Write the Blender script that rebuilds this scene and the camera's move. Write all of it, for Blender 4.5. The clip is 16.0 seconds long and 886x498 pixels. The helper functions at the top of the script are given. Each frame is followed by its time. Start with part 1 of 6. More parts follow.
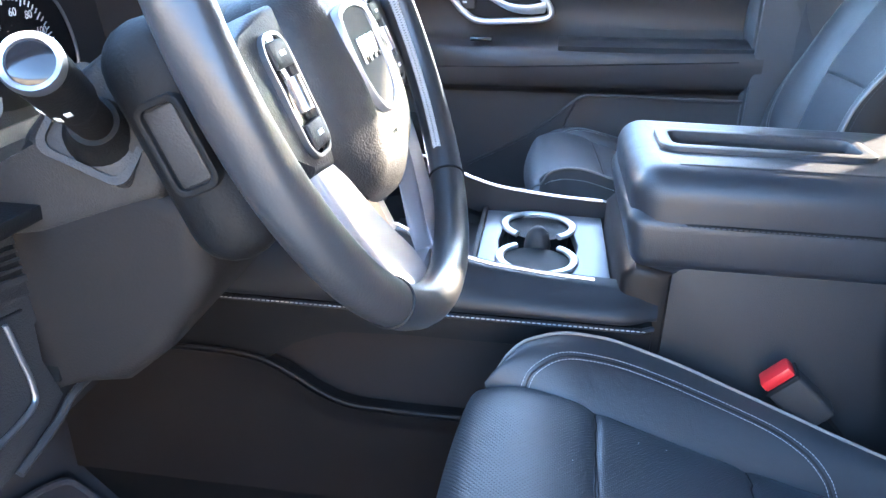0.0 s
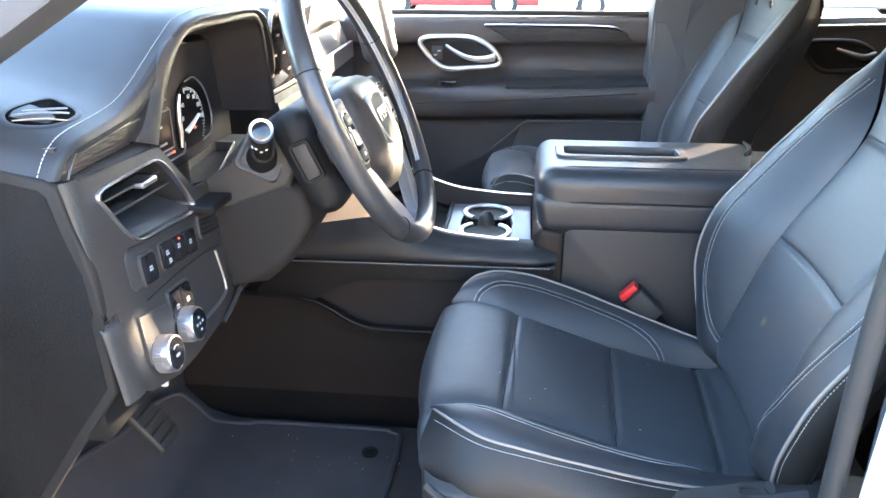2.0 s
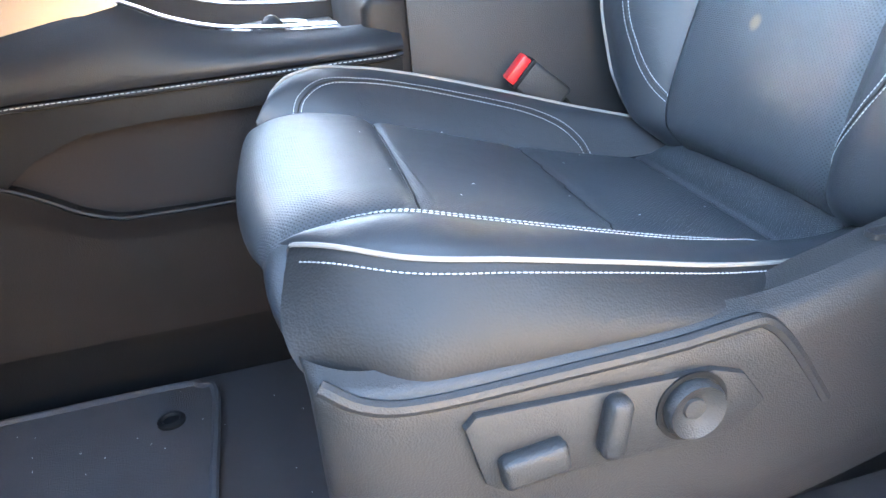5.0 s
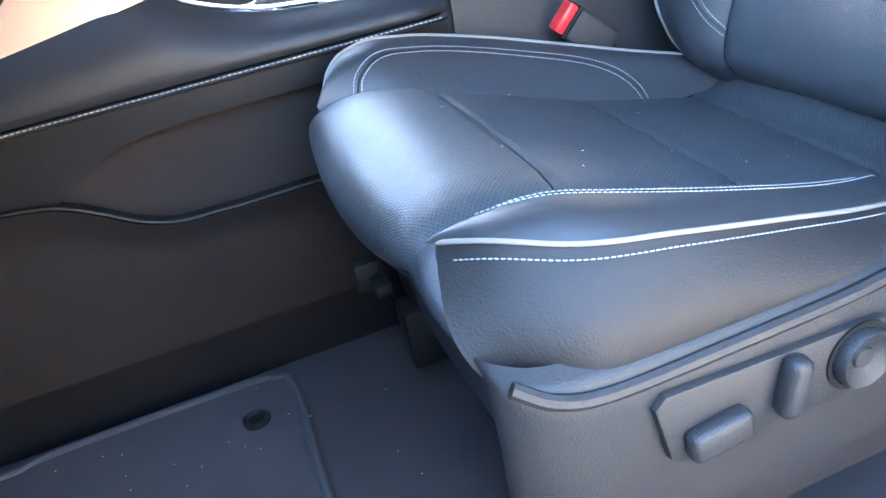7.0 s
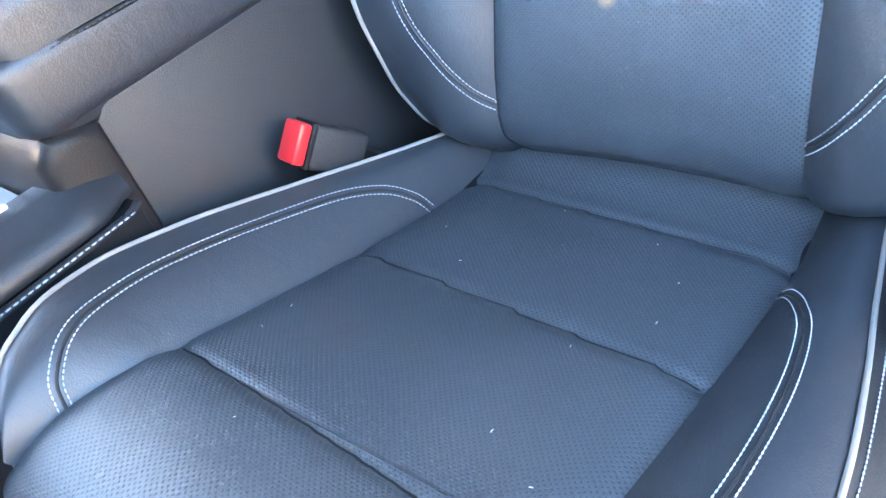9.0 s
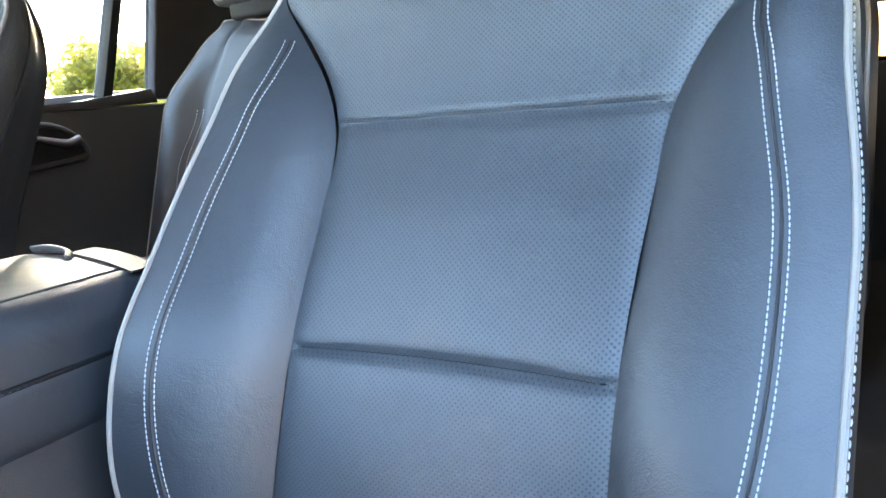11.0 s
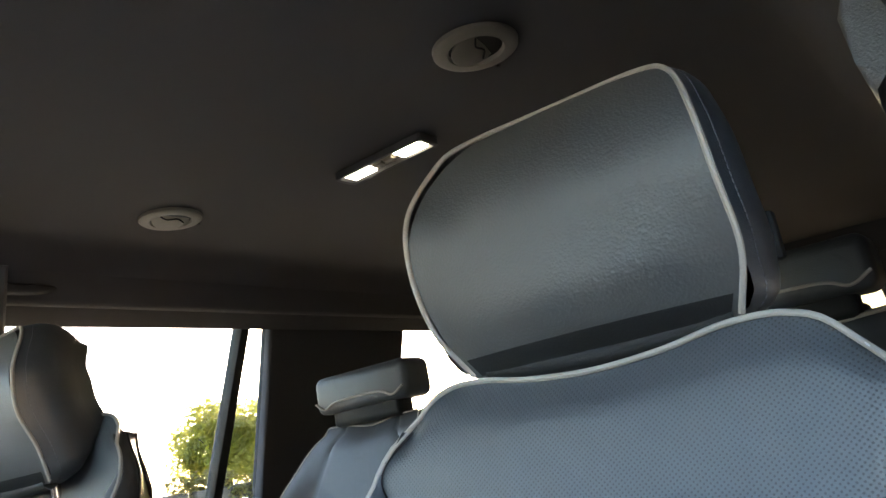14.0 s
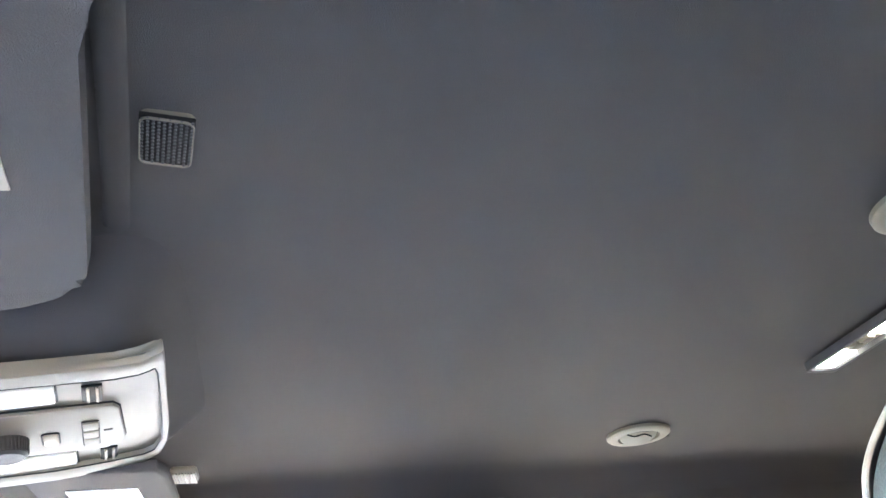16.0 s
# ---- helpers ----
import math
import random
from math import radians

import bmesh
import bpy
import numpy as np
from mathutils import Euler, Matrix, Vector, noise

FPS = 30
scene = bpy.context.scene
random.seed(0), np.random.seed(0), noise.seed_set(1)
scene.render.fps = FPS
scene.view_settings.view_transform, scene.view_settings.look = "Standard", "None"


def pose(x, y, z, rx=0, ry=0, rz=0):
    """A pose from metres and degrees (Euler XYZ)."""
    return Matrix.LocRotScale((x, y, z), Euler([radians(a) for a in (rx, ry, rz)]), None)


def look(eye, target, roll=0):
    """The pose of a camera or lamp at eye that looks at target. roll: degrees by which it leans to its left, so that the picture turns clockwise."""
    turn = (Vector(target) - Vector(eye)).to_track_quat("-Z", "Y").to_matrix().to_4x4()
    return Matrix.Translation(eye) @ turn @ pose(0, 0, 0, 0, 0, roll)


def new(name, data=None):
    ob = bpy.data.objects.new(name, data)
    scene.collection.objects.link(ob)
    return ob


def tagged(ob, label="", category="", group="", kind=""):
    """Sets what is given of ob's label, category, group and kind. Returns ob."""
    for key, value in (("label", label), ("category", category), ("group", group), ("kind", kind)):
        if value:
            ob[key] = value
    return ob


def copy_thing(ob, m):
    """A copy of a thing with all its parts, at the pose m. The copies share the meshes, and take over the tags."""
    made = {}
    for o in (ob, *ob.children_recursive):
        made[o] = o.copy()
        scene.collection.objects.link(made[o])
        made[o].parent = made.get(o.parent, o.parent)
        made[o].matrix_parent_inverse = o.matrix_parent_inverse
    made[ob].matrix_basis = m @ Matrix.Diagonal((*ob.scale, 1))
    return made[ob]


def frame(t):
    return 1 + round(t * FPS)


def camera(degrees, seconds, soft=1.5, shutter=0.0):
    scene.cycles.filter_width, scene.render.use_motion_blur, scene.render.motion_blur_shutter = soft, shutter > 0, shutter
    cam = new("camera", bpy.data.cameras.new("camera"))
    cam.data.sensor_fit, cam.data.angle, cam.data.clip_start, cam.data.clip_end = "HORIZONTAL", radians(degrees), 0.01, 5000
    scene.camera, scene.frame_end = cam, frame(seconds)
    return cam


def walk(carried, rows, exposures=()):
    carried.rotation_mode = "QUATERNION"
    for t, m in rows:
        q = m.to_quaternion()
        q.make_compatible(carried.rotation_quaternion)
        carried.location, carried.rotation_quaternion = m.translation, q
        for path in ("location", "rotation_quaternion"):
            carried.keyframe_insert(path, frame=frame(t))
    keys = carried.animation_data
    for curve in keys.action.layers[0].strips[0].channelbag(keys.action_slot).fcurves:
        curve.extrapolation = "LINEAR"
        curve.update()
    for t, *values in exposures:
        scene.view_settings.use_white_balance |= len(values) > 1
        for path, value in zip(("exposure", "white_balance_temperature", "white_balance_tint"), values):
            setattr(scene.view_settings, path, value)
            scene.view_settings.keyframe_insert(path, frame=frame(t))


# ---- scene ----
cam = camera(61.2, 16.0)

PATH = [
    (0, (-0.354, -0.525, 0.82), (-0.585, 1.297, 0.029), 1.8),
    (0.5, (-0.319, -0.735, 0.885), (-0.524, 1.104, 0.127), 0.8),
    (1, (-0.291, -0.919, 0.905), (-0.489, 0.929, 0.164), 0.5),
    (1.5, (-0.279, -1.027, 0.937), (-0.479, 0.821, 0.2), 0.2),
    (2, (-0.276, -1.059, 0.957), (-0.474, 0.788, 0.216), -0.0),
    (2.5, (-0.282, -1.066, 0.961), (-0.47, 0.781, 0.219), -0.0),
    (3, (-0.277, -1.064, 0.96), (-0.454, 0.784, 0.217), -0.1),
    (3.5, (-0.276, -1.028, 0.955), (-0.358, 0.824, 0.204), -0.8),
    (4, (-0.32, -0.836, 0.87), (-0.224, 1.01, 0.108), -2.6),
    (4.5, (-0.361, -0.666, 0.678), (-0.076, 1.153, -0.104), -4.6),
    (5, (-0.395, -0.644, 0.551), (0.03, 1.129, -0.272), -5.2),
    (5.2, (-0.401, -0.655, 0.536), (0.046, 1.104, -0.303), -5.8),
    (7.3, (-0.503, -0.532, 0.613), (-0.049, 1.123, -0.416), -13.4),
    (7.5, (-0.497, -0.491, 0.64), (-0.041, 1.129, -0.44), -15.1),
    (8, (-0.459, -0.368, 0.668), (0.123, 1.111, -0.547), -19.6),
    (8.5, (-0.414, -0.296, 0.669), (0.346, 1.049, -0.601), -21.9),
    (9, (-0.388, -0.269, 0.669), (0.639, 0.921, -0.569), -18.9),
    (9.5, (-0.35, -0.272, 0.662), (0.916, 0.824, -0.433), -15.6),
    (10, (-0.302, -0.27, 0.674), (1.124, 0.788, -0.246), -12.4),
    (10.2, (-0.292, -0.271, 0.677), (1.197, 0.782, -0.144), -10.7),
    (12.3, (-0.256, -0.293, 0.785), (1.465, 0.712, 0.95), 0.2),
    (12.5, (-0.256, -0.296, 0.793), (1.463, 0.701, 1.02), 0.9),
    (13, (-0.254, -0.301, 0.796), (1.456, 0.678, 1.136), 1.9),
    (13.5, (-0.255, -0.302, 0.797), (1.415, 0.717, 1.211), -1.5),
    (14, (-0.225, -0.28, 0.832), (1.329, 0.877, 1.328), -10.0),
    (14.5, (-0.145, -0.282, 0.988), (1.116, 1.126, 1.644), -23.4),
    (15, (-0.117, -0.299, 1.005), (0.796, 1.255, 1.871), -21.2),
    (15.2, (-0.116, -0.301, 0.988), (0.668, 1.285, 1.922), -17.7),
    (15.5, (-0.117, -0.312, 0.962), (0.493, 1.31, 1.96), -12.4),
    (16, (-0.111, -0.32, 0.932), (0.326, 1.334, 1.968), -6.7),
]
walk(cam, [(t, look(eye, target, roll)) for t, eye, target, roll in PATH],
     exposures=[(0, 5.15, 5400, 10), (0.6, 5.18, 5900, 10), (1.0, 4.9, 6100, 10), (1.5, 4.95, 6300, 10), (2.5, 5.15, 6300, 10), (3.5, 5.2, 6300, 10), (4.0, 5.55, 6300, 10), (4.5, 5.7, 6200, 10), (5.1, 5.85, 6550, 10), (7.5, 5.7, 5600, 10), (8.5, 6.0, 5700, 10), (9.3, 6.2, 6100, 10), (10.2, 5.95, 6100, 10),
                (12.3, 4.35, 6200, 10), (14, 4.25, 6350, 10), (14.6, 5.42, 6800, 10), (15.1, 6.75, 6450, 10), (15.5, 7.3, 5900, 10), (16, 6.5, 5500, 10)])

# ---- world and light ----
SUN_DIR = Vector((0.70, 0.66, 0.262)).normalized()
world = bpy.data.worlds.new("world")
scene.world = world
world.use_nodes = True
wn = world.node_tree.nodes
sky = wn.new("ShaderNodeTexSky")
sky.sky_type = "NISHITA"
sky.sun_disc = False
sky.sun_elevation = math.asin(SUN_DIR.z)
sky.sun_rotation = math.atan2(SUN_DIR.x, SUN_DIR.y)
sky.air_density, sky.dust_density, sky.ozone_density = 1.0, 1.5, 1.0
wn["Background"].inputs["Strength"].default_value = 0.15
world.node_tree.links.new(sky.outputs[0], wn["Background"].inputs["Color"])
sun = new("sun", bpy.data.lights.new("sun", "SUN"))
sun.data.energy, sun.data.angle, sun.data.color = 1.8, radians(0.6), (1.0, 0.78, 0.52)
sun.matrix_world = look((0, 0, 6), Vector((0, 0, 6)) - SUN_DIR)


# ---- materials ----
def mat(name, color, rough=0.5, metal=0.0, bump=0.0, bump_scale=400.0, vary=0.12, vary_scale=9.0,
        spec=0.5, wrinkle=0.0, dots=0.0, dot_size=0.0032, kind="noise", coat=0.0, aniso_scale=None):
    m = bpy.data.materials.new(name)
    m.use_nodes = True
    nt = m.node_tree
    n, l = nt.nodes, nt.links
    b = n["Principled BSDF"]
    b.inputs["Roughness"].default_value = rough
    b.inputs["Metallic"].default_value = metal
    b.inputs["Specular IOR Level"].default_value = spec
    b.inputs["Coat Weight"].default_value = coat
    tc = n.new("ShaderNodeTexCoord")
    big = n.new("ShaderNodeTexNoise")
    big.inputs["Scale"].default_value = vary_scale
    big.inputs["Detail"].default_value = 5
    l.new(tc.outputs["Object"], big.inputs["Vector"])
    ramp = n.new("ShaderNodeMix")
    ramp.data_type = "RGBA"
    ramp.inputs["A"].default_value = (*[c * (1 - vary) for c in color], 1)
    ramp.inputs["B"].default_value = (*[min(1, c * (1 + vary)) for c in color], 1)
    l.new(big.outputs["Fac"], ramp.inputs["Factor"])
    l.new(ramp.outputs["Result"], b.inputs["Base Color"])
    # roughness wears unevenly
    rr = n.new("ShaderNodeMapRange")
    rr.inputs["To Min"].default_value = max(0.02, rough * 0.86)
    rr.inputs["To Max"].default_value = min(1, rough * 1.14)
    l.new(big.outputs["Fac"], rr.inputs["Value"])
    l.new(rr.outputs["Result"], b.inputs["Roughness"])
    height = None
    if bump:
        if kind == "voronoi":
            tx = n.new("ShaderNodeTexVoronoi")
            tx.feature = "SMOOTH_F1"
            tx.inputs["Scale"].default_value = bump_scale
            height = tx.outputs["Distance"]
        else:
            tx = n.new("ShaderNodeTexNoise")
            tx.inputs["Scale"].default_value = bump_scale
            tx.inputs["Detail"].default_value = 3
            height = tx.outputs["Fac"]
        if aniso_scale:
            mp = n.new("ShaderNodeMapping")
            mp.inputs["Scale"].default_value = aniso_scale
            l.new(tc.outputs["Object"], mp.inputs["Vector"])
            l.new(mp.outputs["Vector"], tx.inputs["Vector"])
        else:
            l.new(tc.outputs["Object"], tx.inputs["Vector"])
        bp = n.new("ShaderNodeBump")
        bp.inputs["Strength"].default_value = bump
        bp.inputs["Distance"].default_value = 0.002
        l.new(height, bp.inputs["Height"])
        if wrinkle:
            # soft creases of a used hide
            cr = n.new("ShaderNodeTexNoise")
            cr.inputs["Scale"].default_value = 26.0
            cr.inputs["Detail"].default_value = 6
            cr.inputs["Distortion"].default_value = 0.8
            l.new(tc.outputs["Object"], cr.inputs["Vector"])
            bw = n.new("ShaderNodeBump")
            bw.inputs["Strength"].default_value = wrinkle
            bw.inputs["Distance"].default_value = 0.006
            l.new(cr.outputs["Fac"], bw.inputs["Height"])
            l.new(bw.outputs["Normal"], bp.inputs["Normal"])
        last = bp
        if dots:
            # small punched holes on a staggered grid, laid over the panel's own coordinates
            uv = n.new("ShaderNodeUVMap")
            uv.uv_map = "panel"
            sc = n.new("ShaderNodeVectorMath")
            sc.operation = "SCALE"
            sc.inputs["Scale"].default_value = 1.0 / dot_size
            l.new(uv.outputs["UV"], sc.inputs[0])
            vo = n.new("ShaderNodeTexVoronoi")
            vo.voronoi_dimensions = "2D"
            vo.inputs["Scale"].default_value = 1.0
            vo.inputs["Randomness"].default_value = 0.0
            l.new(sc.outputs[0], vo.inputs["Vector"])
            hole = n.new("ShaderNodeMapRange")
            hole.inputs["From Min"].default_value = 0.20
            hole.inputs["From Max"].default_value = 0.30
            hole.interpolation_type = "SMOOTHSTEP"
            l.new(vo.outputs["Distance"], hole.inputs["Value"])
            bp2 = n.new("ShaderNodeBump")
            bp2.inputs["Strength"].default_value = dots
            bp2.inputs["Distance"].default_value = 0.0008
            l.new(hole.outputs["Result"], bp2.inputs["Height"])
            l.new(bp.outputs["Normal"], bp2.inputs["Normal"])
            mul = n.new("ShaderNodeMix")
            mul.data_type = "RGBA"
            mul.inputs["A"].default_value = (*[c * 0.25 for c in color], 1)
            l.new(hole.outputs["Result"], mul.inputs["Factor"])
            l.new(ramp.outputs["Result"], mul.inputs["B"])
            l.new(mul.outputs["Result"], b.inputs["Base Color"])
            last = bp2
        l.new(last.outputs["Normal"], b.inputs["Normal"])
    return m


LEATHER = mat("black leather", (0.0205, 0.0225, 0.0265), 0.45, bump=0.11, bump_scale=850, kind="voronoi", vary=0.2, spec=0.58, wrinkle=0.17)
SIDE_VINYL = mat("dark side vinyl", (0.016, 0.0152, 0.0155), 0.55, bump=0.16, bump_scale=600, kind="voronoi", vary=0.15, spec=0.34, wrinkle=0.12)
PERF = mat("perforated leather", (0.033, 0.037, 0.043), 0.50, bump=0.11, bump_scale=900, kind="voronoi", vary=0.22, dots=0.7, spec=0.7, wrinkle=0.16)
BACK_PERF = mat("perforated leather with light fleck", (0.033, 0.037, 0.043), 0.50, bump=0.11, bump_scale=900, kind="voronoi", vary=0.22, dots=0.7, spec=0.7, wrinkle=0.16)
HEAD_LEATHER = mat("headrest leather", (0.036, 0.036, 0.037), 0.50, bump=0.19, bump_scale=480, kind="voronoi", vary=0.15, wrinkle=0.025)
SOFT_DASH = mat("soft dash skin", (0.017, 0.018, 0.021), 0.47, spec=0.31, bump=0.16, bump_scale=1000, kind="voronoi")
PLASTIC = mat("grained plastic", (0.022, 0.021, 0.0215), 0.52, bump=0.2, bump_scale=800, kind="voronoi", spec=0.42)
PLASTIC_LOW = mat("hard lower plastic", (0.0125, 0.0103, 0.0095), 0.50, bump=0.14, bump_scale=700, kind="voronoi", spec=0.22, vary=0.35, vary_scale=14)
POCKET = mat("brown-black pocket lining", (0.022, 0.0178, 0.0165), 0.85, bump=0.2, bump_scale=500, spec=0.2)
# black that stands in for the shade inside the demister
DUCT_SHADE = mat("painted duct shade", (0.003, 0.003, 0.003), 0.9, spec=0.02)
DARK = mat("matt black plastic", (0.0065, 0.0065, 0.007), 0.58, bump=0.2, bump_scale=500, spec=0.20)
CLUSTER_MATT = mat("flocked black dial face", (0.010, 0.010, 0.011), 0.92, bump=0.2, bump_scale=600, spec=0.04)
CLUSTER_GREY = mat("dim display glass", (0.018, 0.0135, 0.012), 0.7, vary=0.1, spec=0.06)
BADGE_GREY = mat("matt grey badge plate", (0.075, 0.076, 0.075), 0.85, vary=0.08, spec=0.12)
PIANO = mat("gloss black plastic", (0.010, 0.010, 0.012), 0.12, vary=0.05)
CARPET = mat("charcoal carpet", (0.038, 0.035, 0.039), 0.95, bump=1.0, bump_scale=900, vary=0.3, vary_scale=30)
MATPILE = mat("floor mat pile", (0.043, 0.039, 0.043), 0.95, bump=1.0, bump_scale=700, vary=0.35, vary_scale=22)
MAT_EDGE = mat("mat binding", (0.045, 0.045, 0.052), 0.8, bump=0.6, bump_scale=900)
WHEEL_LEATHER = mat("smooth wheel leather", (0.026, 0.026, 0.028), 0.33, bump=0.05, bump_scale=700, kind="voronoi")
PIPING = mat("light beige piping", (0.215, 0.192, 0.172), 0.6, bump=0.2, bump_scale=900)
THREAD = mat("pale thread", (0.36, 0.36, 0.36), 0.7, bump=0.4, bump_scale=1500)
THREAD_DARK = mat("dark thread", (0.05, 0.05, 0.06), 0.7, bump=0.4, bump_scale=1500)
CHROME = mat("bright chrome", (0.78, 0.77, 0.76), 0.10, metal=1.0, vary=0.04)
SATIN = mat("satin silver", (0.60, 0.57, 0.58), 0.32, metal=1.0, vary=0.05, bump=0.05, bump_scale=900)
SATIN_SPOKE = mat("satin spoke silver", (0.42, 0.40, 0.42), 0.42, metal=0.75, vary=0.05)
SATIN_DARK = mat("smoked satin metal", (0.24, 0.24, 0.25), 0.35, metal=0.9, vary=0.05)
SATIN_GREY = mat("grey satin panel", (0.24, 0.24, 0.255), 0.42, metal=0.6, vary=0.06)
# silver panel; the warm reflection on it is put into this tan colour
SATIN_WARM = mat("satin panel with warm reflection tint", (0.60, 0.50, 0.41), 0.40, metal=0.85, vary=0.05, bump=0.06, bump_scale=900)
STUCCO = mat("sand stucco for side fill", (0.50, 0.42, 0.32), 0.9, bump=0.5, bump_scale=40, vary=0.12, vary_scale=0.4)
WOOD = mat("dark open pore wood", (0.024, 0.0215, 0.0215), 0.45, spec=0.35, bump=1.0, bump_scale=45, aniso_scale=(1, .7, 9), vary=0.5, vary_scale=30)
HEADLINER = mat("charcoal headliner cloth", (0.041, 0.038, 0.039), 0.95, bump=0.5, bump_scale=1200, vary=0.12, vary_scale=4)
TRIMGREY = mat("grey pillar trim", (0.045, 0.045, 0.048), 0.6, bump=0.3, bump_scale=700)
RUBBER = mat("black rubber seal", (0.016, 0.015, 0.015), 0.62, bump=0.2, bump_scale=300)
WHITE_PAINT = mat("white body paint", (0.80, 0.79, 0.78), 0.25, vary=0.02, coat=0.6)
RED = mat("red buckle plastic", (0.62, 0.02, 0.022), 0.35, vary=0.05)
PILLAR_CLOTH = mat("dark pillar cloth", (0.026, 0.025, 0.027), 0.95, bump=0.4, bump_scale=1200)
BEIGE = mat("pale beige plastic", (0.128, 0.114, 0.088), 0.5, bump=0.15, bump_scale=600)
CREAM = mat("cream plastic", (0.30, 0.265, 0.20), 0.45, bump=0.15, bump_scale=600)
WEB = mat("seat belt webbing", (0.05, 0.052, 0.058), 0.7, bump=0.8, bump_scale=900, aniso_scale=(1, 1, 3))
ASPHALT = mat("pale worn asphalt", (0.40, 0.345, 0.275), 0.95, bump=0.8, bump_scale=60, vary=0.25, vary_scale=0.6)


def paint_fleck(m, at, color, radius):
    """Paints a small soft-edged fleck of light into a material's colour."""
    n, l = m.node_tree.nodes, m.node_tree.links
    tc = n.new("ShaderNodeTexCoord")
    d = n.new("ShaderNodeVectorMath")
    d.operation = "DISTANCE"
    d.inputs[1].default_value = at
    l.new(tc.outputs["Object"], d.inputs[0])
    r = n.new("ShaderNodeMapRange")
    r.interpolation_type = "SMOOTHSTEP"
    r.inputs["From Min"].default_value, r.inputs["From Max"].default_value = radius * .3, radius
    r.inputs["To Min"].default_value, r.inputs["To Max"].default_value = .75, 0
    l.new(d.outputs["Value"], r.inputs["Value"])
    mix = n.new("ShaderNodeMix")
    mix.data_type = "RGBA"
    mix.inputs["B"].default_value = (*color, 1)
    b = n["Principled BSDF"].inputs["Base Color"]
    l.new(b.links[0].from_socket, mix.inputs["A"])
    l.new(r.outputs["Result"], mix.inputs["Factor"])
    l.new(mix.outputs["Result"], b)


# warm light spot on the backrest, put into the base colour
paint_fleck(BACK_PERF, (.108, .024, .422), (.22, .13, .06), .011)


def leaf_mat(name, color, through_color):
    m = mat(name, color, 0.6, vary=0.45, vary_scale=1.2)
    n, l = m.node_tree.nodes, m.node_tree.links
    tr = n.new("ShaderNodeBsdfTranslucent")
    tr.inputs["Color"].default_value = (*through_color, 1)
    mix = n.new("ShaderNodeMixShader")
    mix.inputs["Fac"].default_value = 0.5
    l.new(n["Principled BSDF"].outputs[0], mix.inputs[1])
    l.new(tr.outputs[0], mix.inputs[2])
    l.new(mix.outputs[0], n["Material Output"].inputs["Surface"])
    return m


LEAF = leaf_mat("sunlit leaves", (0.16, 0.16, 0.035), (0.45, 0.42, 0.06))
LEAF_DRY = leaf_mat("yellowing hedge leaves", (0.15, 0.13, 0.04), (0.30, 0.24, 0.05))
BARK = mat("bark", (0.10, 0.075, 0.055), 0.9, bump=0.8, bump_scale=20)
CAR_RED = mat("red car paint", (0.35, 0.03, 0.03), 0.25, vary=0.03, coat=0.5)
CAR_SILVER = mat("silver car paint", (0.55, 0.55, 0.56), 0.3, metal=0.6, vary=0.03, coat=0.5)
TYRE = mat("tyre rubber", (0.02, 0.02, 0.02), 0.85, bump=0.3, bump_scale=60)


def glass(name, color=(1, 1, 1), rough=0.0):
    m = bpy.data.materials.new(name)
    m.use_nodes = True
    b = m.node_tree.nodes["Principled BSDF"]
    b.inputs["Base Color"].default_value = (*color, 1)
    b.inputs["Transmission Weight"].default_value = 1.0
    b.inputs["Roughness"].default_value = rough
    b.inputs["IOR"].default_value = 1.02
    return m


def glow(name, color, strength):
    m = bpy.data.materials.new(name)
    m.use_nodes = True
    b = m.node_tree.nodes["Principled BSDF"]
    b.inputs["Base Color"].default_value = (*color, 1)
    b.inputs["Emission Color"].default_value = (*color, 1)
    b.inputs["Emission Strength"].default_value = strength
    return m


GLASS = glass("window glass", (0.97, 0.98, 0.97))
PRIVACY = glass("tinted glass", (0.52, 0.54, 0.52))
DEEP_TINT = glass("deep tinted glass", (0.12, 0.105, 0.075))
LAMP_ON = glow("lit lamp lens", (1.0, 0.86, 0.62), 1.6)
LAMP_HALF = glow("half lit lamp lens", (1.0, 0.88, 0.68), 0.35)
LAMP_LENS = mat("clear lamp lens", (0.72, 0.68, 0.60), 0.2, vary=0.1, vary_scale=60, bump=0.4, bump_scale=300)
MARK_DIM = mat("grey print", (0.34, 0.34, 0.33), 0.6)
END_FELT = mat("dark felted plastic", (0.0085, 0.0078, 0.0078), 0.8, bump=0.5, bump_scale=420, vary=0.4, vary_scale=40, spec=0.12)
END_PLASTIC = mat("dull dash end plastic", (0.012, 0.0108, 0.0108), 0.66, bump=0.12, bump_scale=700, kind="voronoi", spec=0.22)
DOOR_SKIN = mat("dark door skin", (0.038, 0.034, 0.034), 0.52, bump=0.10, bump_scale=800, kind="voronoi", spec=0.4)
HOOD_LINING = mat("matt hood lining", (0.034, 0.031, 0.033), 0.85, bump=0.25, bump_scale=900, kind="voronoi", spec=0.2)
SATIN_LIGHT = mat("light satin chrome", (0.72, 0.71, 0.70), 0.40, metal=0.8, vary=0.05)
WHITE_MARK = mat("white print", (0.75, 0.75, 0.75), 0.5)
RED_MARK = glow("red telltale", (1.0, 0.08, 0.03), 0.15)
LCD = glow("dim display", (0.10, 0.075, 0.07), 0.05)


# ---- mesh helpers ----
def finish(name, me, material, parent, label="", smooth=True):
    ob = new(name, me)
    if material:
        me.materials.append(material)
    if smooth:
        me.polygons.foreach_set("use_smooth", [True] * len(me.polygons))
    if parent:
        ob.parent = parent
    if label:
        ob["label"] = label
    return ob


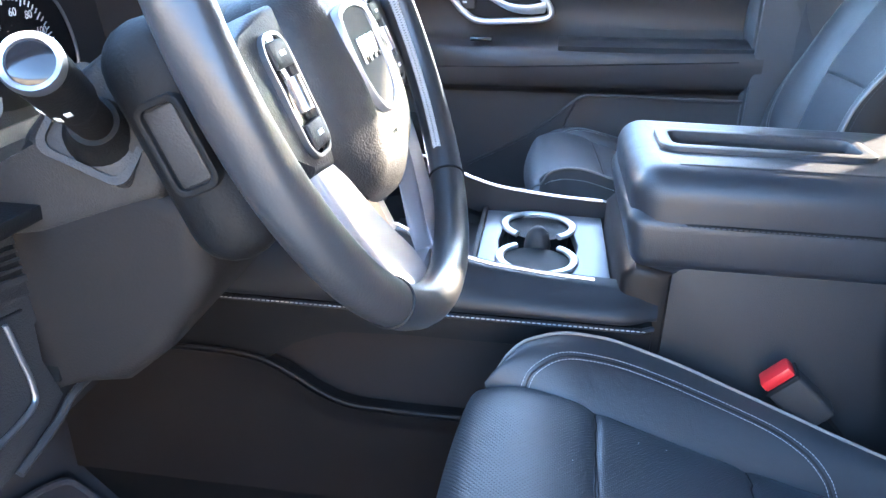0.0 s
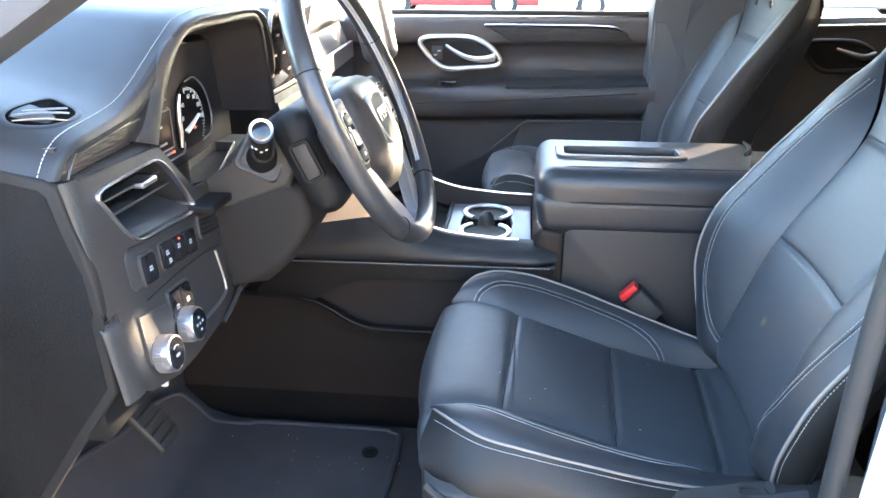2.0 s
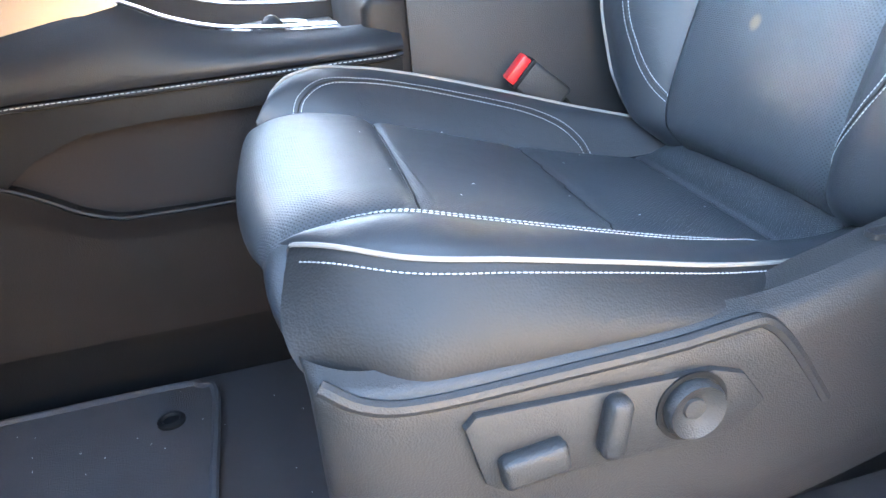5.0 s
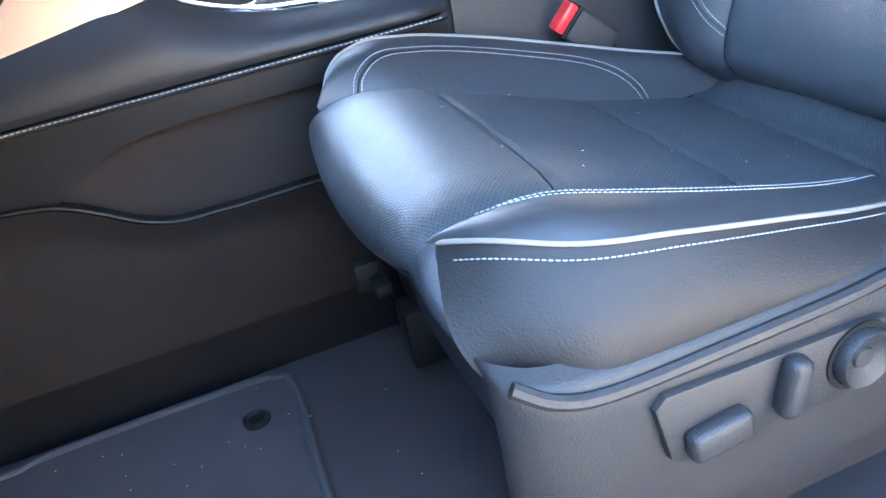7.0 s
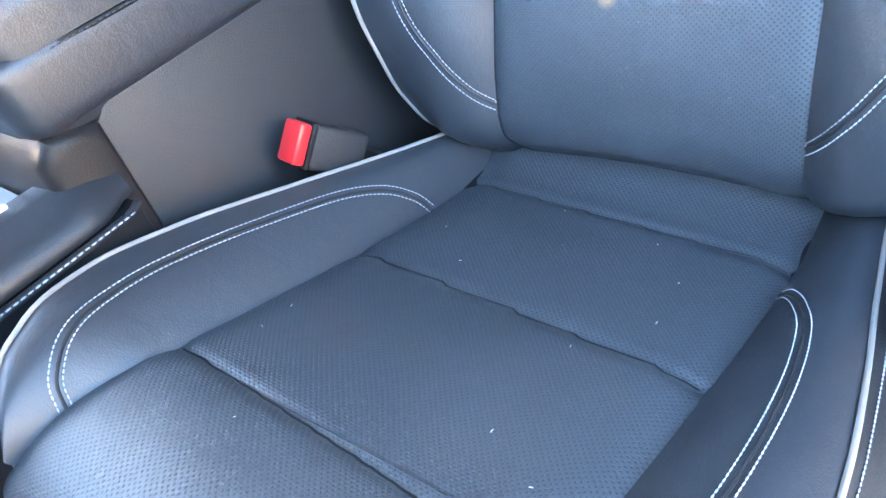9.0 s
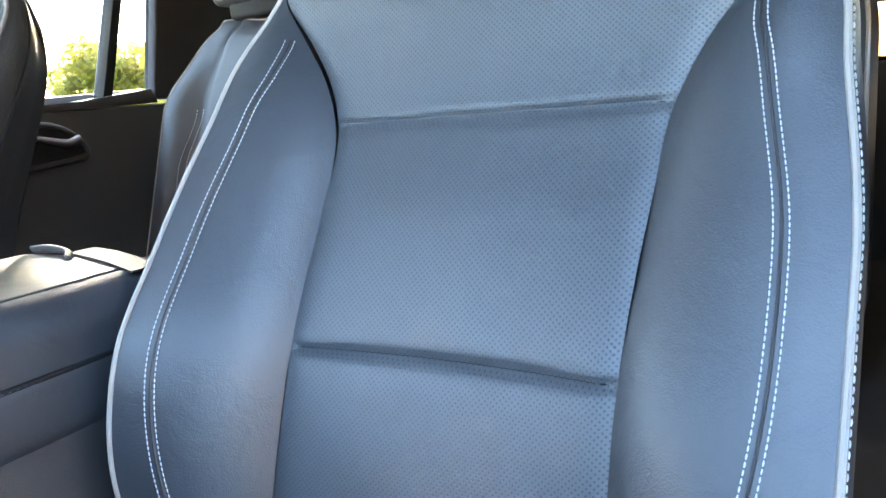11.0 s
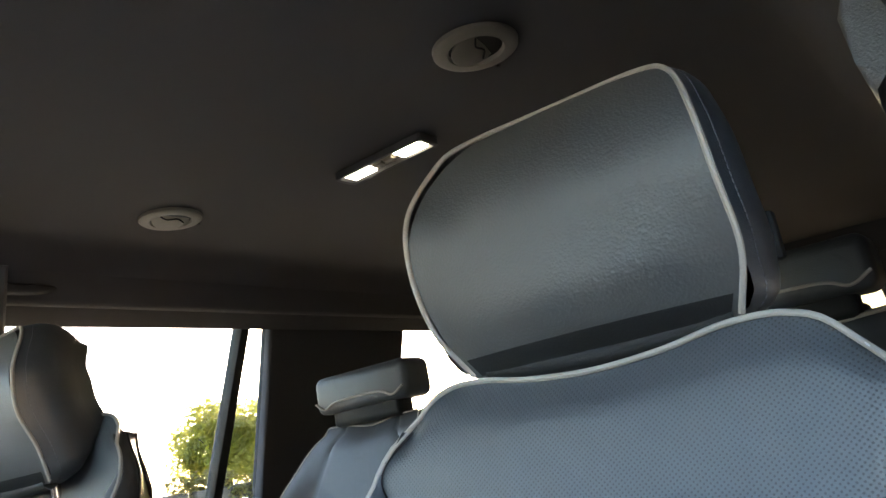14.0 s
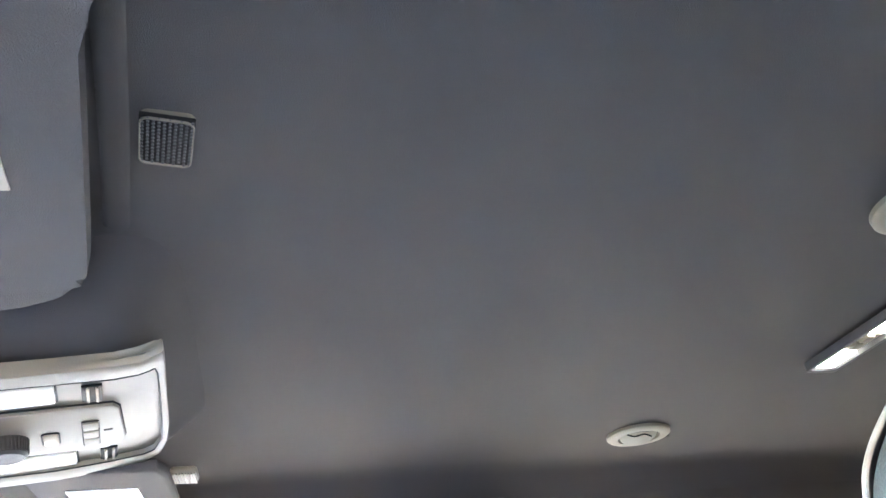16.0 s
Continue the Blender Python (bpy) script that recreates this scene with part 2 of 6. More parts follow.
def part(name, bm, material, parent=None, label="", smooth=True, angle=40):
    me = bpy.data.meshes.new(name)
    bmesh.ops.recalc_face_normals(bm, faces=bm.faces)
    bm.to_mesh(me)
    bm.free()
    ob = finish(name, me, material, parent, label, smooth)
    if smooth:
        me.set_sharp_from_angle(angle=radians(angle))
    return ob


def thing(name, label, category, group="", kind=""):
    return tagged(new(name), label, category, group, kind)


def hermite(xs, ys):
    """A smooth curve through a few knots."""
    xs, ys = np.array(xs, float), np.array(ys, float)
    d = np.gradient(ys, xs)

    def f(x):
        x = min(max(x, xs[0]), xs[-1])
        i = min(int(np.searchsorted(xs, x, side="right")) - 1, len(xs) - 2)
        h = xs[i + 1] - xs[i]
        t = (x - xs[i]) / h
        return float((2 * t**3 - 3 * t**2 + 1) * ys[i] + (t**3 - 2 * t**2 + t) * h * d[i]
                     + (-2 * t**3 + 3 * t**2) * ys[i + 1] + (t**3 - t**2) * h * d[i + 1])
    return f


def spline(pts, n=8, closed=False):
    """Points on a smooth curve through pts."""
    p = [Vector(q) for q in pts]
    out, k = [], len(p)
    for i in range(k if closed else k - 1):
        a = p[(i - 1) % k] if closed or i else p[0] * 2 - p[1]
        b, c = p[i], p[(i + 1) % k]
        d = p[(i + 2) % k] if closed or i + 2 < k else c * 2 - b
        for j in range(n):
            t = j / n
            out.append(0.5 * (2 * b + (c - a) * t + (2 * a - 5 * b + 4 * c - d) * t**2 + (3 * b - a - 3 * c + d) * t**3))
    if not closed:
        out.append(p[-1])
    return out


def add_tube(bm, pts, r, n=8, closed=False, flat=1.0, up=None):
    """Sweep a round (or flattened) section along pts."""
    rings, k = [], len(pts)
    ref = Vector(up) if up else None
    for i, p in enumerate(pts):
        a = pts[(i - 1) % k] if closed or i else pts[0]
        b = pts[(i + 1) % k] if closed or i + 1 < k else pts[-1]
        t = (Vector(b) - Vector(a)).normalized()
        if ref is None:
            ref = t.orthogonal().normalized()
        e = ref - t * ref.dot(t)
        e = e.normalized() if e.length > 1e-6 else t.orthogonal().normalized()
        if not up:
            ref = e
        g = t.cross(e)
        rr = r(i / max(1, k - 1)) if callable(r) else r
        rings.append([bm.verts.new(Vector(p) + rr * (math.cos(2 * math.pi * j / n) * g + flat * math.sin(2 * math.pi * j / n) * e)) for j in range(n)])
    for i in range(k if closed else k - 1):
        a, b = rings[i], rings[(i + 1) % k]
        for j in range(n):
            bm.faces.new((a[j], a[(j + 1) % n], b[(j + 1) % n], b[j]))
    if not closed:
        bm.faces.new(rings[0][::-1])
        bm.faces.new(rings[-1])
    return bm


def tube(pts, r, n=8, closed=False, flat=1.0, up=None):
    return add_tube(bmesh.new(), pts, r, n, closed, flat, up)


def grid(f, nu, nv, closed_u=False, bm=None):
    bm = bm or bmesh.new()
    rows = [[bm.verts.new(f(i / (nu if closed_u else nu - 1), j / (nv - 1))) for j in range(nv)] for i in range(nu)]
    for i in range(nu if closed_u else nu - 1):
        for j in range(nv - 1):
            a, b = rows[i], rows[(i + 1) % nu]
            bm.faces.new((a[j], a[j + 1], b[j + 1], b[j]))
    return bm


def thick(f, nu, nv, depth):
    """A sheet with a back: depth is a vector or a function of (u, v)."""
    bm = bmesh.new()
    off = depth if callable(depth) else (lambda u, v: Vector(depth))
    front = [[bm.verts.new(f(i / (nu - 1), j / (nv - 1))) for j in range(nv)] for i in range(nu)]
    back = [[bm.verts.new(Vector(f(i / (nu - 1), j / (nv - 1))) + off(i / (nu - 1), j / (nv - 1))) for j in range(nv)] for i in range(nu)]
    for i in range(nu - 1):
        for j in range(nv - 1):
            bm.faces.new((front[i][j], front[i][j + 1], front[i + 1][j + 1], front[i + 1][j]))
            bm.faces.new((back[i][j], back[i + 1][j], back[i + 1][j + 1], back[i][j + 1]))
    for i in range(nu - 1):
        for j in (0, nv - 1):
            bm.faces.new((front[i][j], front[i + 1][j], back[i + 1][j], back[i][j]))
    for j in range(nv - 1):
        for i in (0, nu - 1):
            bm.faces.new((front[i][j], front[i][j + 1], back[i][j + 1], back[i][j]))
    return bm


def rbox(size, at=(0, 0, 0), bevel=0.004, seg=2, turn=None, taper=None):
    bm = bmesh.new()
    bmesh.ops.create_cube(bm, size=1.0)
    for v in bm.verts:
        v.co = Vector((v.co.x * size[0], v.co.y * size[1], v.co.z * size[2]))
        if taper and v.co.z > 0:
            v.co.x *= taper[0]
            v.co.y *= taper[1]
    if bevel:
        bmesh.ops.bevel(bm, geom=list(bm.edges), offset=bevel, segments=seg, profile=0.5, affect="EDGES", clamp_overlap=True)
    m = Matrix.Translation(at)
    if turn is not None:
        m = m @ Euler([radians(a) for a in turn]).to_matrix().to_4x4()
    bmesh.ops.transform(bm, matrix=m, verts=bm.verts)
    return bm


def prism(poly, axis, lo, hi, bevel=0.0, seg=2, all_edges=False):
    """Extrude a flat outline (in the two other axes, in x, y, z order) from lo to hi along axis."""
    bm = bmesh.new()

    def at(p, d):
        q = list(p)
        q.insert("xyz".index(axis), d)
        return Vector(q)
    a = [bm.verts.new(at(p, lo)) for p in poly]
    b = [bm.verts.new(at(p, hi)) for p in poly]
    fa, fb = bm.faces.new(a), bm.faces.new(b[::-1])
    k = len(poly)
    for i in range(k):
        bm.faces.new((a[i], a[(i + 1) % k], b[(i + 1) % k], b[i]))
    if bevel:
        geom = list(bm.edges) if all_edges else list({e for fc in (fa, fb) for e in fc.edges})
        bmesh.ops.bevel(bm, geom=geom, offset=bevel, segments=seg, profile=0.5, affect="EDGES", clamp_overlap=True)
    return bm


def turned(profile, n=24, m=None):
    """A lathe part: profile of (radius, height) round the z axis, moved by m."""
    bm = bmesh.new()
    rings = [[bm.verts.new((r * math.cos(2 * math.pi * j / n), r * math.sin(2 * math.pi * j / n), h)) for j in range(n)] for r, h in profile]
    for a, b in zip(rings, rings[1:]):
        for j in range(n):
            bm.faces.new((a[j], a[(j + 1) % n], b[(j + 1) % n], b[j]))
    if profile[0][0] > 1e-5:
        bm.faces.new(rings[0][::-1])
    if profile[-1][0] > 1e-5:
        bm.faces.new(rings[-1])
    bmesh.ops.remove_doubles(bm, verts=bm.verts, dist=1e-6)
    if m is not None:
        bmesh.ops.transform(bm, matrix=m, verts=bm.verts)
    return bm


def rounded(w, h, r, n=5):
    """The outline of a rounded rectangle about the origin."""
    out = []
    for cx, cy, a0 in ((w / 2 - r, h / 2 - r, 0), (-w / 2 + r, h / 2 - r, 90), (-w / 2 + r, -h / 2 + r, 180), (w / 2 - r, -h / 2 + r, 270)):
        for k in range(n + 1):
            a = radians(a0 + 90 * k / n)
            out.append((cx + r * math.cos(a), cy + r * math.sin(a)))
    return out


def frame_bm(outer, inner, axis, lo, hi, bevel=0.0):
    """A ring between two outlines of the same number of points."""
    bm = bmesh.new()

    def at(p, d):
        q = list(p)
        q.insert("xyz".index(axis), d)
        return bm.verts.new(q)
    k = len(outer)
    o0, o1 = [at(p, lo) for p in outer], [at(p, hi) for p in outer]
    i0, i1 = [at(p, lo) for p in inner], [at(p, hi) for p in inner]
    for j in range(k):
        q = (j + 1) % k
        bm.faces.new((o0[j], o0[q], o1[q], o1[j]))
        bm.faces.new((i0[q], i0[j], i1[j], i1[q]))
        bm.faces.new((o1[j], o1[q], i1[q], i1[j]))
        bm.faces.new((o0[q], o0[j], i0[j], i0[q]))
    if bevel:
        es = [e for e in bm.edges if all(v in set(o1 + i1) for v in e.verts)]
        bmesh.ops.bevel(bm, geom=es, offset=bevel, segments=2, profile=0.5, affect="EDGES", clamp_overlap=True)
    return bm


def moved(bm, m):
    bmesh.ops.transform(bm, matrix=m, verts=bm.verts)
    return bm


def stitches(pts, step=0.0055, length=0.0038, r=0.00075, bm=None):
    """Short thread stitches laid along pts."""
    bm = bm or bmesh.new()
    pts = [Vector(p) for p in pts]
    gone, want = 0.0, 0.0
    for a, b in zip(pts, pts[1:]):
        d = (b - a).length
        if d < 1e-7:
            continue
        t = (b - a) / d
        while want <= gone + d:
            c = a + t * (want - gone)
            add_tube(bm, [c - t * length / 2, c, c + t * length / 2], lambda s: r * (1.0 if 0.2 < s < 0.8 else 0.55), 5)
            want += step
        gone += d
    return bm


def panel_uv(ob, uv):
    """Lay coordinates in metres over a panel from its vertices' grid order."""
    me = ob.data
    layer = me.uv_layers.new(name="panel")
    idx = np.zeros(len(me.loops), int)
    me.loops.foreach_get("vertex_index", idx)
    layer.data.foreach_set("uv", np.array(uv, float)[idx].ravel())
    return ob


def ease(a, b, x):
    t = min(max((x - a) / (b - a), 0), 1)
    return t * t * (3 - 2 * t)


def dent(x, at, width):
    return math.exp(-((x - at) / width) ** 2)

# ---- cabin shell ----
YC = .43                       # middle of the car
YL, YR = -.42, 1.28            # inner faces of the two sides
ROOF = 1.293


def structure(name, bm, material, label, category="", smooth=True, angle=40):
    return tagged(part(name, bm, material, None, "", smooth, angle), label, category or name.split("_")[0], kind="structure")


# floor carpet: rises to the toe board in front
def carpet(u, v):
    y = YL + .02 + v * (YR - YL - .04)
    x = -1.25 + u * 3.6
    z = -.012 + .42 * max(0, (-.92 - x) / .33) ** 1.2
    if x > .35:
        z += .10 * ease(.35, .6, x)
    if y > .5 and x < .35:
        z += .045
    return Vector((x, y, z))


structure("floor_carpet", thick(carpet, 60, 30, (0, 0, -.06)), CARPET, "charcoal carpet on the car floor", "carpet")
structure("ground", grid(lambda u, v: Vector((-400 + 800 * u, -400 + 800 * v, -.62)), 9, 9), ASPHALT, "pale sunlit asphalt of the car park", "ground")


# headliner: a shallow dome that turns down to the rails and the header
def roof(u, v):
    x = -.46 + u * 2.9
    s = 2 * v - 1
    y = YC + s * .67
    z = ROOF + .005 - .012 * s * s - .13 * ease(.80, 1.0, abs(s)) ** 1.5
    z -= .085 * (1 - ease(0, .10, u)) ** 1.5 + .05 * ease(.8, 1, u)
    return Vector((x, y, z))


structure("ceiling", thick(roof, 60, 41, (0, 0, .03)), HEADLINER, "charcoal cloth headliner", "headliner")
structure("roof_skin", grid(lambda u, v: Vector((-.60 + 3.1 * u, YC + (2 * v - 1) * (.70), ROOF + .085 - .05 * (2 * v - 1) ** 2 - .12 * (1 - ease(0, .12, u)))), 20, 15), WHITE_PAINT, "white painted car roof", "roof")


def lean(bm):
    """Above the belt line the car's sides lean inwards."""
    for v in bm.verts:
        if v.co.z > .78:
            v.co.y += (.36 if v.co.y < YC else -.36) * (v.co.z - .78)
    return bm


def wall(name, poly, y0, y1, material, label, bevel=.008, category=""):
    return structure(name, lean(prism(poly, "y", y0, y1, bevel)), material, label, category)


# right side: lower body, pillars, rail
wall("wall_right", [(-1.3, -.1), (2.4, -.1), (2.4, .76), (.30, .745), (.30, .3), (.16, .04), (-.80, .04), (-.80, .76), (-1.3, .76)], 1.24, 1.34, TRIMGREY, "dark inner side trim of the car", category="side trim")
wall("pillar_right_b", [(.076, .30), (.30, .30), (.33, .78), (.30, 1.24), (.066, 1.24), (.074, .78)], 1.17, 1.32, TRIMGREY, "grey centre pillar trim", category="pillar")
wall("pillar_right_d", [(.95, .76), (1.42, .76), (1.40, 1.18), (1.40, 1.25), (.953, 1.25), (.924, 1.17), (.953, .80)], 1.258, 1.30, PILLAR_CLOTH, "dark rear pillar trim", category="pillar")
wall("pillar_right_e", [(2.05, .76), (2.4, .76), (2.4, 1.25), (2.0, 1.25)], 1.225, 1.32, PILLAR_CLOTH, "dark tailgate pillar trim", category="pillar")
wall("rail_right", [(-.5, 1.185), (2.4, 1.185), (2.4, 1.27), (-.5, 1.27)], 1.20, 1.34, HEADLINER, "cloth covered roof rail", category="roof rail")
wall("pillar_right_a", [(-1.15, .80), (-1.05, .80), (-.42, 1.20), (-.42, 1.27), (-.52, 1.27)], 1.17, 1.28, TRIMGREY, "grey windscreen pillar", category="pillar")

# left side: sill, pillars, rail; the driver's door stands open out of sight
wall("sill_left", [(-.95, -.12), (2.4, -.12), (2.4, .02), (-.95, .02)], -.52, -.40, PLASTIC, "black door sill plate", category="sill")
wall("wall_left_rear", [(.40, .02), (2.4, .02), (2.4, .74), (.40, .74)], -.46, -.38, TRIMGREY, "dark rear door trim", category="side trim")
wall("pillar_left_b", [(.055, .02), (.36, .02), (.36, .74), (.31, 1.25), (.16, 1.25), (.06, .80)], -.480, -.440, TRIMGREY, "grey centre pillar trim", category="pillar")
wall("body_left_b", [(.040, -.12), (.50, -.12), (.50, .74), (.40, 1.30), (.17, 1.30), (.058, .82), (.034, .45)], -.54, -.483, WHITE_PAINT, "white painted door pillar", category="car body")
# widened by an added dark panel that shuts light out of the rear window
wall("pillar_left_c", [(.86, .74), (1.05, .74), (1.05, 1.25), (.38, 1.25), (.38, .84), (.86, .83)], -.46, -.40, PILLAR_CLOTH, "dark door pillar trim with an added panel closing the rear window", category="pillar")
wall("pillar_left_d", [(1.05, .74), (2.4, .74), (2.4, 1.25), (1.05, 1.25)], -.46, -.36, PILLAR_CLOTH, "dark rear quarter trim", category="pillar")
wall("rail_left", [(-.5, 1.20), (2.4, 1.20), (2.4, 1.27), (-.5, 1.27)], -.47, -.35, HEADLINER, "cloth covered roof rail", category="roof rail")
wall("pillar_left_a", [(-1.12, .72), (-.80, .838), (-.57, .992), (-.28, 1.185), (-.30, 1.27), (-.45, 1.27), (-.84, 1.03), (-1.20, .82)], -.47, -.40, TRIMGREY, "grey windscreen pillar", category="pillar")
wall("body_left_front", [(-1.4, -.15), (-.97, -.15), (-.96, .60), (-.99, .80), (-1.4, .80)], -.54, -.40, WHITE_PAINT, "white painted front door frame", category="car body")
wall("driver_door_inner", [(0, -.05), (1.02, -.05), (1.05, .40), (1.02, .72), (0, .72)], -.03, .03, PLASTIC, "open driver's door, inner trim", .02, "car door").matrix_world = pose(-.90, -.56, 0, 0, 0, -72)
wall("driver_door_skin", [(0, -.15), (1.05, -.15), (1.08, .40), (1.05, .745), (0, .745)], -.10, -.035, WHITE_PAINT, "open driver's door, white outer skin", .02, "car door").matrix_world = pose(-.90, -.56, 0, 0, 0, -72)
structure("door_seal", lean(tube(spline([(.030, -.462, .03), (.022, -.462, .45), (.042, -.462, .82), (.15, -.46, 1.22), (-.2, -.46, 1.265), (-.45, -.46, 1.17), (-.83, -.465, .90), (-.87, -.465, .64), (-.835, -.465, .35), (-.80, -.465, .03)], 10), .0105, 10)), RUBBER, "black rubber door seal round the opening", "seal")
# back end and the windscreen side
structure("wall_rear", prism([(YL, 0), (YR, 0), (YR, .86), (-.175, .86), (-.195, .705), (-.345, .690), (-.345, .86), (YL, .86)], "x", 2.34, 2.42), TRIMGREY, "dark tailgate trim", "tailgate")
structure("tailgate_trim", prism([(YL, .86), (.02, .86), (.06, 1.16), (YL, 1.16)], "x", 2.30, 2.40, .008), PILLAR_CLOTH, "dark tailgate side trim", "tailgate")
structure("rear_header", prism([(YL, 1.16), (YR, 1.16), (YR, 1.30), (YL, 1.30)], "x", 2.30, 2.42, .008), PILLAR_CLOTH, "cloth over the tailgate opening", "header")
structure("firewall", prism([(YL, -.1), (YR, -.1), (YR, .80), (YL, .80)], "x", -1.36, -1.28, .008), DARK, "black bulkhead behind the dashboard", "bulkhead")
wind = structure("windscreen", thick(lambda u, v: Vector((-1.28 + .82 * u, YC + (2 * v - 1) * (.80 - .12 * u), .86 + .40 * u + .03 * (1 - (2 * v - 1) ** 2))), 8, 9, (0, 0, .005)), GLASS, "raked windscreen glass", "windscreen")
wind.visible_shadow = False
hood = structure("bonnet", grid(lambda u, v: Vector((-2.4 + 1.12 * u, YC + (2 * v - 1) * .85, .70 + .14 * u - .10 * (2 * v - 1) ** 4)), 8, 9), WHITE_PAINT, "white painted bonnet", "bonnet")


def pane(name, poly, y, label, material=PRIVACY):
    ob = structure(name, lean(prism(poly, "y", y, y + .005)), material, label, "window")
    ob.visible_shadow = False
    return ob


pane("window_1", [(-.74, .76), (.12, .76), (.17, 1.20), (-.40, 1.20)], 1.285, "front passenger window glass", GLASS)
pane("window_2", [(.28, .755), (.812, .755), (.847, 1.20), (.28, 1.20)], 1.27, "rear door window glass")
pane("window_3", [(.812, .765), (.94, .777), (.915, 1.20), (.847, 1.20)], 1.27, "fixed quarter glass in the rear door")
wall("window_post", [(.798, .755), (.822, .755), (.858, 1.20), (.834, 1.20)], 1.245, 1.285, DARK, "slim black post between the door glasses", .004, "window post")
wall("window_ledge", [(.28, .735), (.94, .752), (.925, .785), (.73, .764), (.28, .752)], 1.235, 1.30, PLASTIC, "ledge under the rear door glass", .004, "ledge")
wall("window_sill", [(.27, .74), (.95, .755), (.95, .788), (.27, .764)], 1.306, 1.36, WHITE_PAINT, "white painted outer window sill", .004, "window sill")
pane("window_4", [(1.40, .76), (2.05, .76), (2.0, 1.20), (1.38, 1.20)], 1.27, "rear quarter window glass")

tail_glass = structure("window_5", thick(lambda u, v: Vector((2.335 - .02 * v, -.36 + 1.58 * u, .69 + .48 * v)), 6, 4, (.005, 0, 0)), DEEP_TINT, "tinted tailgate glass", "window")
tail_glass.visible_shadow = False

# ---- front seat ----
NOSE = spline([(-.402, 0, .292), (-.421, 0, .316), (-.419, 0, .340), (-.397, 0, .361), (-.352, 0, .369), (-.30, 0, .361), (-.27, 0, .350),
               (-.20, 0, .326), (-.127, 0, .302), (-.03, 0, .274), (.055, 0, .257), (.10, 0, .266), (.15, 0, .288)], 24)
NOSE_X = [p.x for p in NOSE]
cushion_z = hermite([-.40, -.385, -.345, -.30, -.27, -.20, -.127, -.03, .055, .10, .15], [.350, .361, .367, .361, .350, .326, .302, .274, .257, .266, .288])
CUSHION_SEAMS = (-.280, -.114, .040)
pipe_zr = hermite([-.388, -.378, -.360, -.33, -.27, -.2, -.1, 0, .12, .15], [.352, .373, .390, .398, .390, .373, .343, .311, .276, .266])
pipe_yr = hermite([-.388, -.37, -.33, -.27, -.2, -.1, 0, .12, .15], [.172, .198, .223, .245, .243, .227, .211, .191, .188])
pipe_zl = hermite([-.400, -.37, -.32, -.25, -.17, -.08, 0, .08, .15], [.343, .356, .353, .343, .323, .297, .280, .279, .272])
pipe_yl = hermite([-.400, -.37, -.32, -.25, -.17, -.08, 0, .08, .15], [.135, .181, .219, .233, .230, .218, .204, .192, .186])
back_x = hermite([.20, .25, .272, .290, .31, .335, .42, .527, .61, .69, .775, .84, .90], [.155, .124, .102, .087, .083, .087, .113, .155, .203, .248, .279, .296, .318])
back_w = hermite([.20, .285, .40, .527, .62, .69, .73, .765, .79, .805, .85], [.125, .134, .133, .133, .138, .147, .166, .192, .211, .220, .190])
side_y = hermite([.22, .25, .285, .33, .40, .50, .60, .70, .745, .80, .85], [.150, .188, .214, .230, .238, .241, .243, .246, .246, .228, .190])
side_xr = hermite([.22, .25, .272, .290, .33, .38, .44, .50, .54, .60, .65, .70, .755, .79, .85], [.160, .126, .104, .082, .063, .053, .047, .057, .073, .118, .158, .202, .248, .279, .303])
side_xl = hermite([.22, .25, .272, .30, .342, .385, .444, .502, .541, .60, .65, .70, .755, .79, .85], [.160, .126, .104, .072, .060, .062, .078, .110, .137, .172, .202, .232, .262, .282, .303])
top_z = hermite([-.19, -.172, -.15, -.115, -.06, 0, .06, .115, .15, .172, .19], [.850, .868, .877, .879, .870, .866, .870, .878, .877, .868, .850])


def cushion_half(x, s):
    """Half the width of the cushion's middle panel."""
    return .177 - .005 * ease(-.36, -.25, x) if s > 0 else .158 - .010 * ease(-.36, -.25, x)


def out_left(z):
    """The door side bolster stands out a little further."""
    return .014 * ease(.30, .42, z) * (1 - ease(.60, .74, z))


def twin_rows(surface, run, lift, gap=.0042):
    """Two rows of stitches side by side along a run of surface coordinates."""
    path = spline([(a, b, 0) for a, b in run], 14)
    bm = bmesh.new()
    for side in (-gap, gap):
        row = []
        for i, q in enumerate(path):
            a, b = path[max(0, i - 1)], path[min(len(path) - 1, i + 1)]
            e = .002
            pa = (surface(q.x + e, q.y) - surface(q.x - e, q.y)) / (2 * e)
            pb = (surface(q.x, min(1, q.y + .02)) - surface(q.x, max(0, q.y - .02))) / (min(1, q.y + .02) - max(0, q.y - .02))
            t = (pa * (b.x - a.x) + pb * (b.y - a.y)).normalized()
            w = pa.cross(pb).normalized().cross(t)
            g11, g12, g22 = pa.dot(pa), pa.dot(pb), pb.dot(pb)
            r1, r2 = w.dot(pa) * side, w.dot(pb) * side
            det = g11 * g22 - g12 * g12
            row.append(surface(q.x + (r1 * g22 - r2 * g12) / det, min(.98, max(.0, q.y + (r2 * g11 - r1 * g12) / det))) + lift)
        stitches(row, .0042, .0031, .00062, bm)
    return bm


def seam_line(surface, run, lift):
    """The drawn-in seam that runs between two rows of stitches."""
    return tube([surface(q.x, min(.98, max(0, q.y))) + lift for q in spline([(a, b, 0) for a, b in run], 14)], .0013, 5)


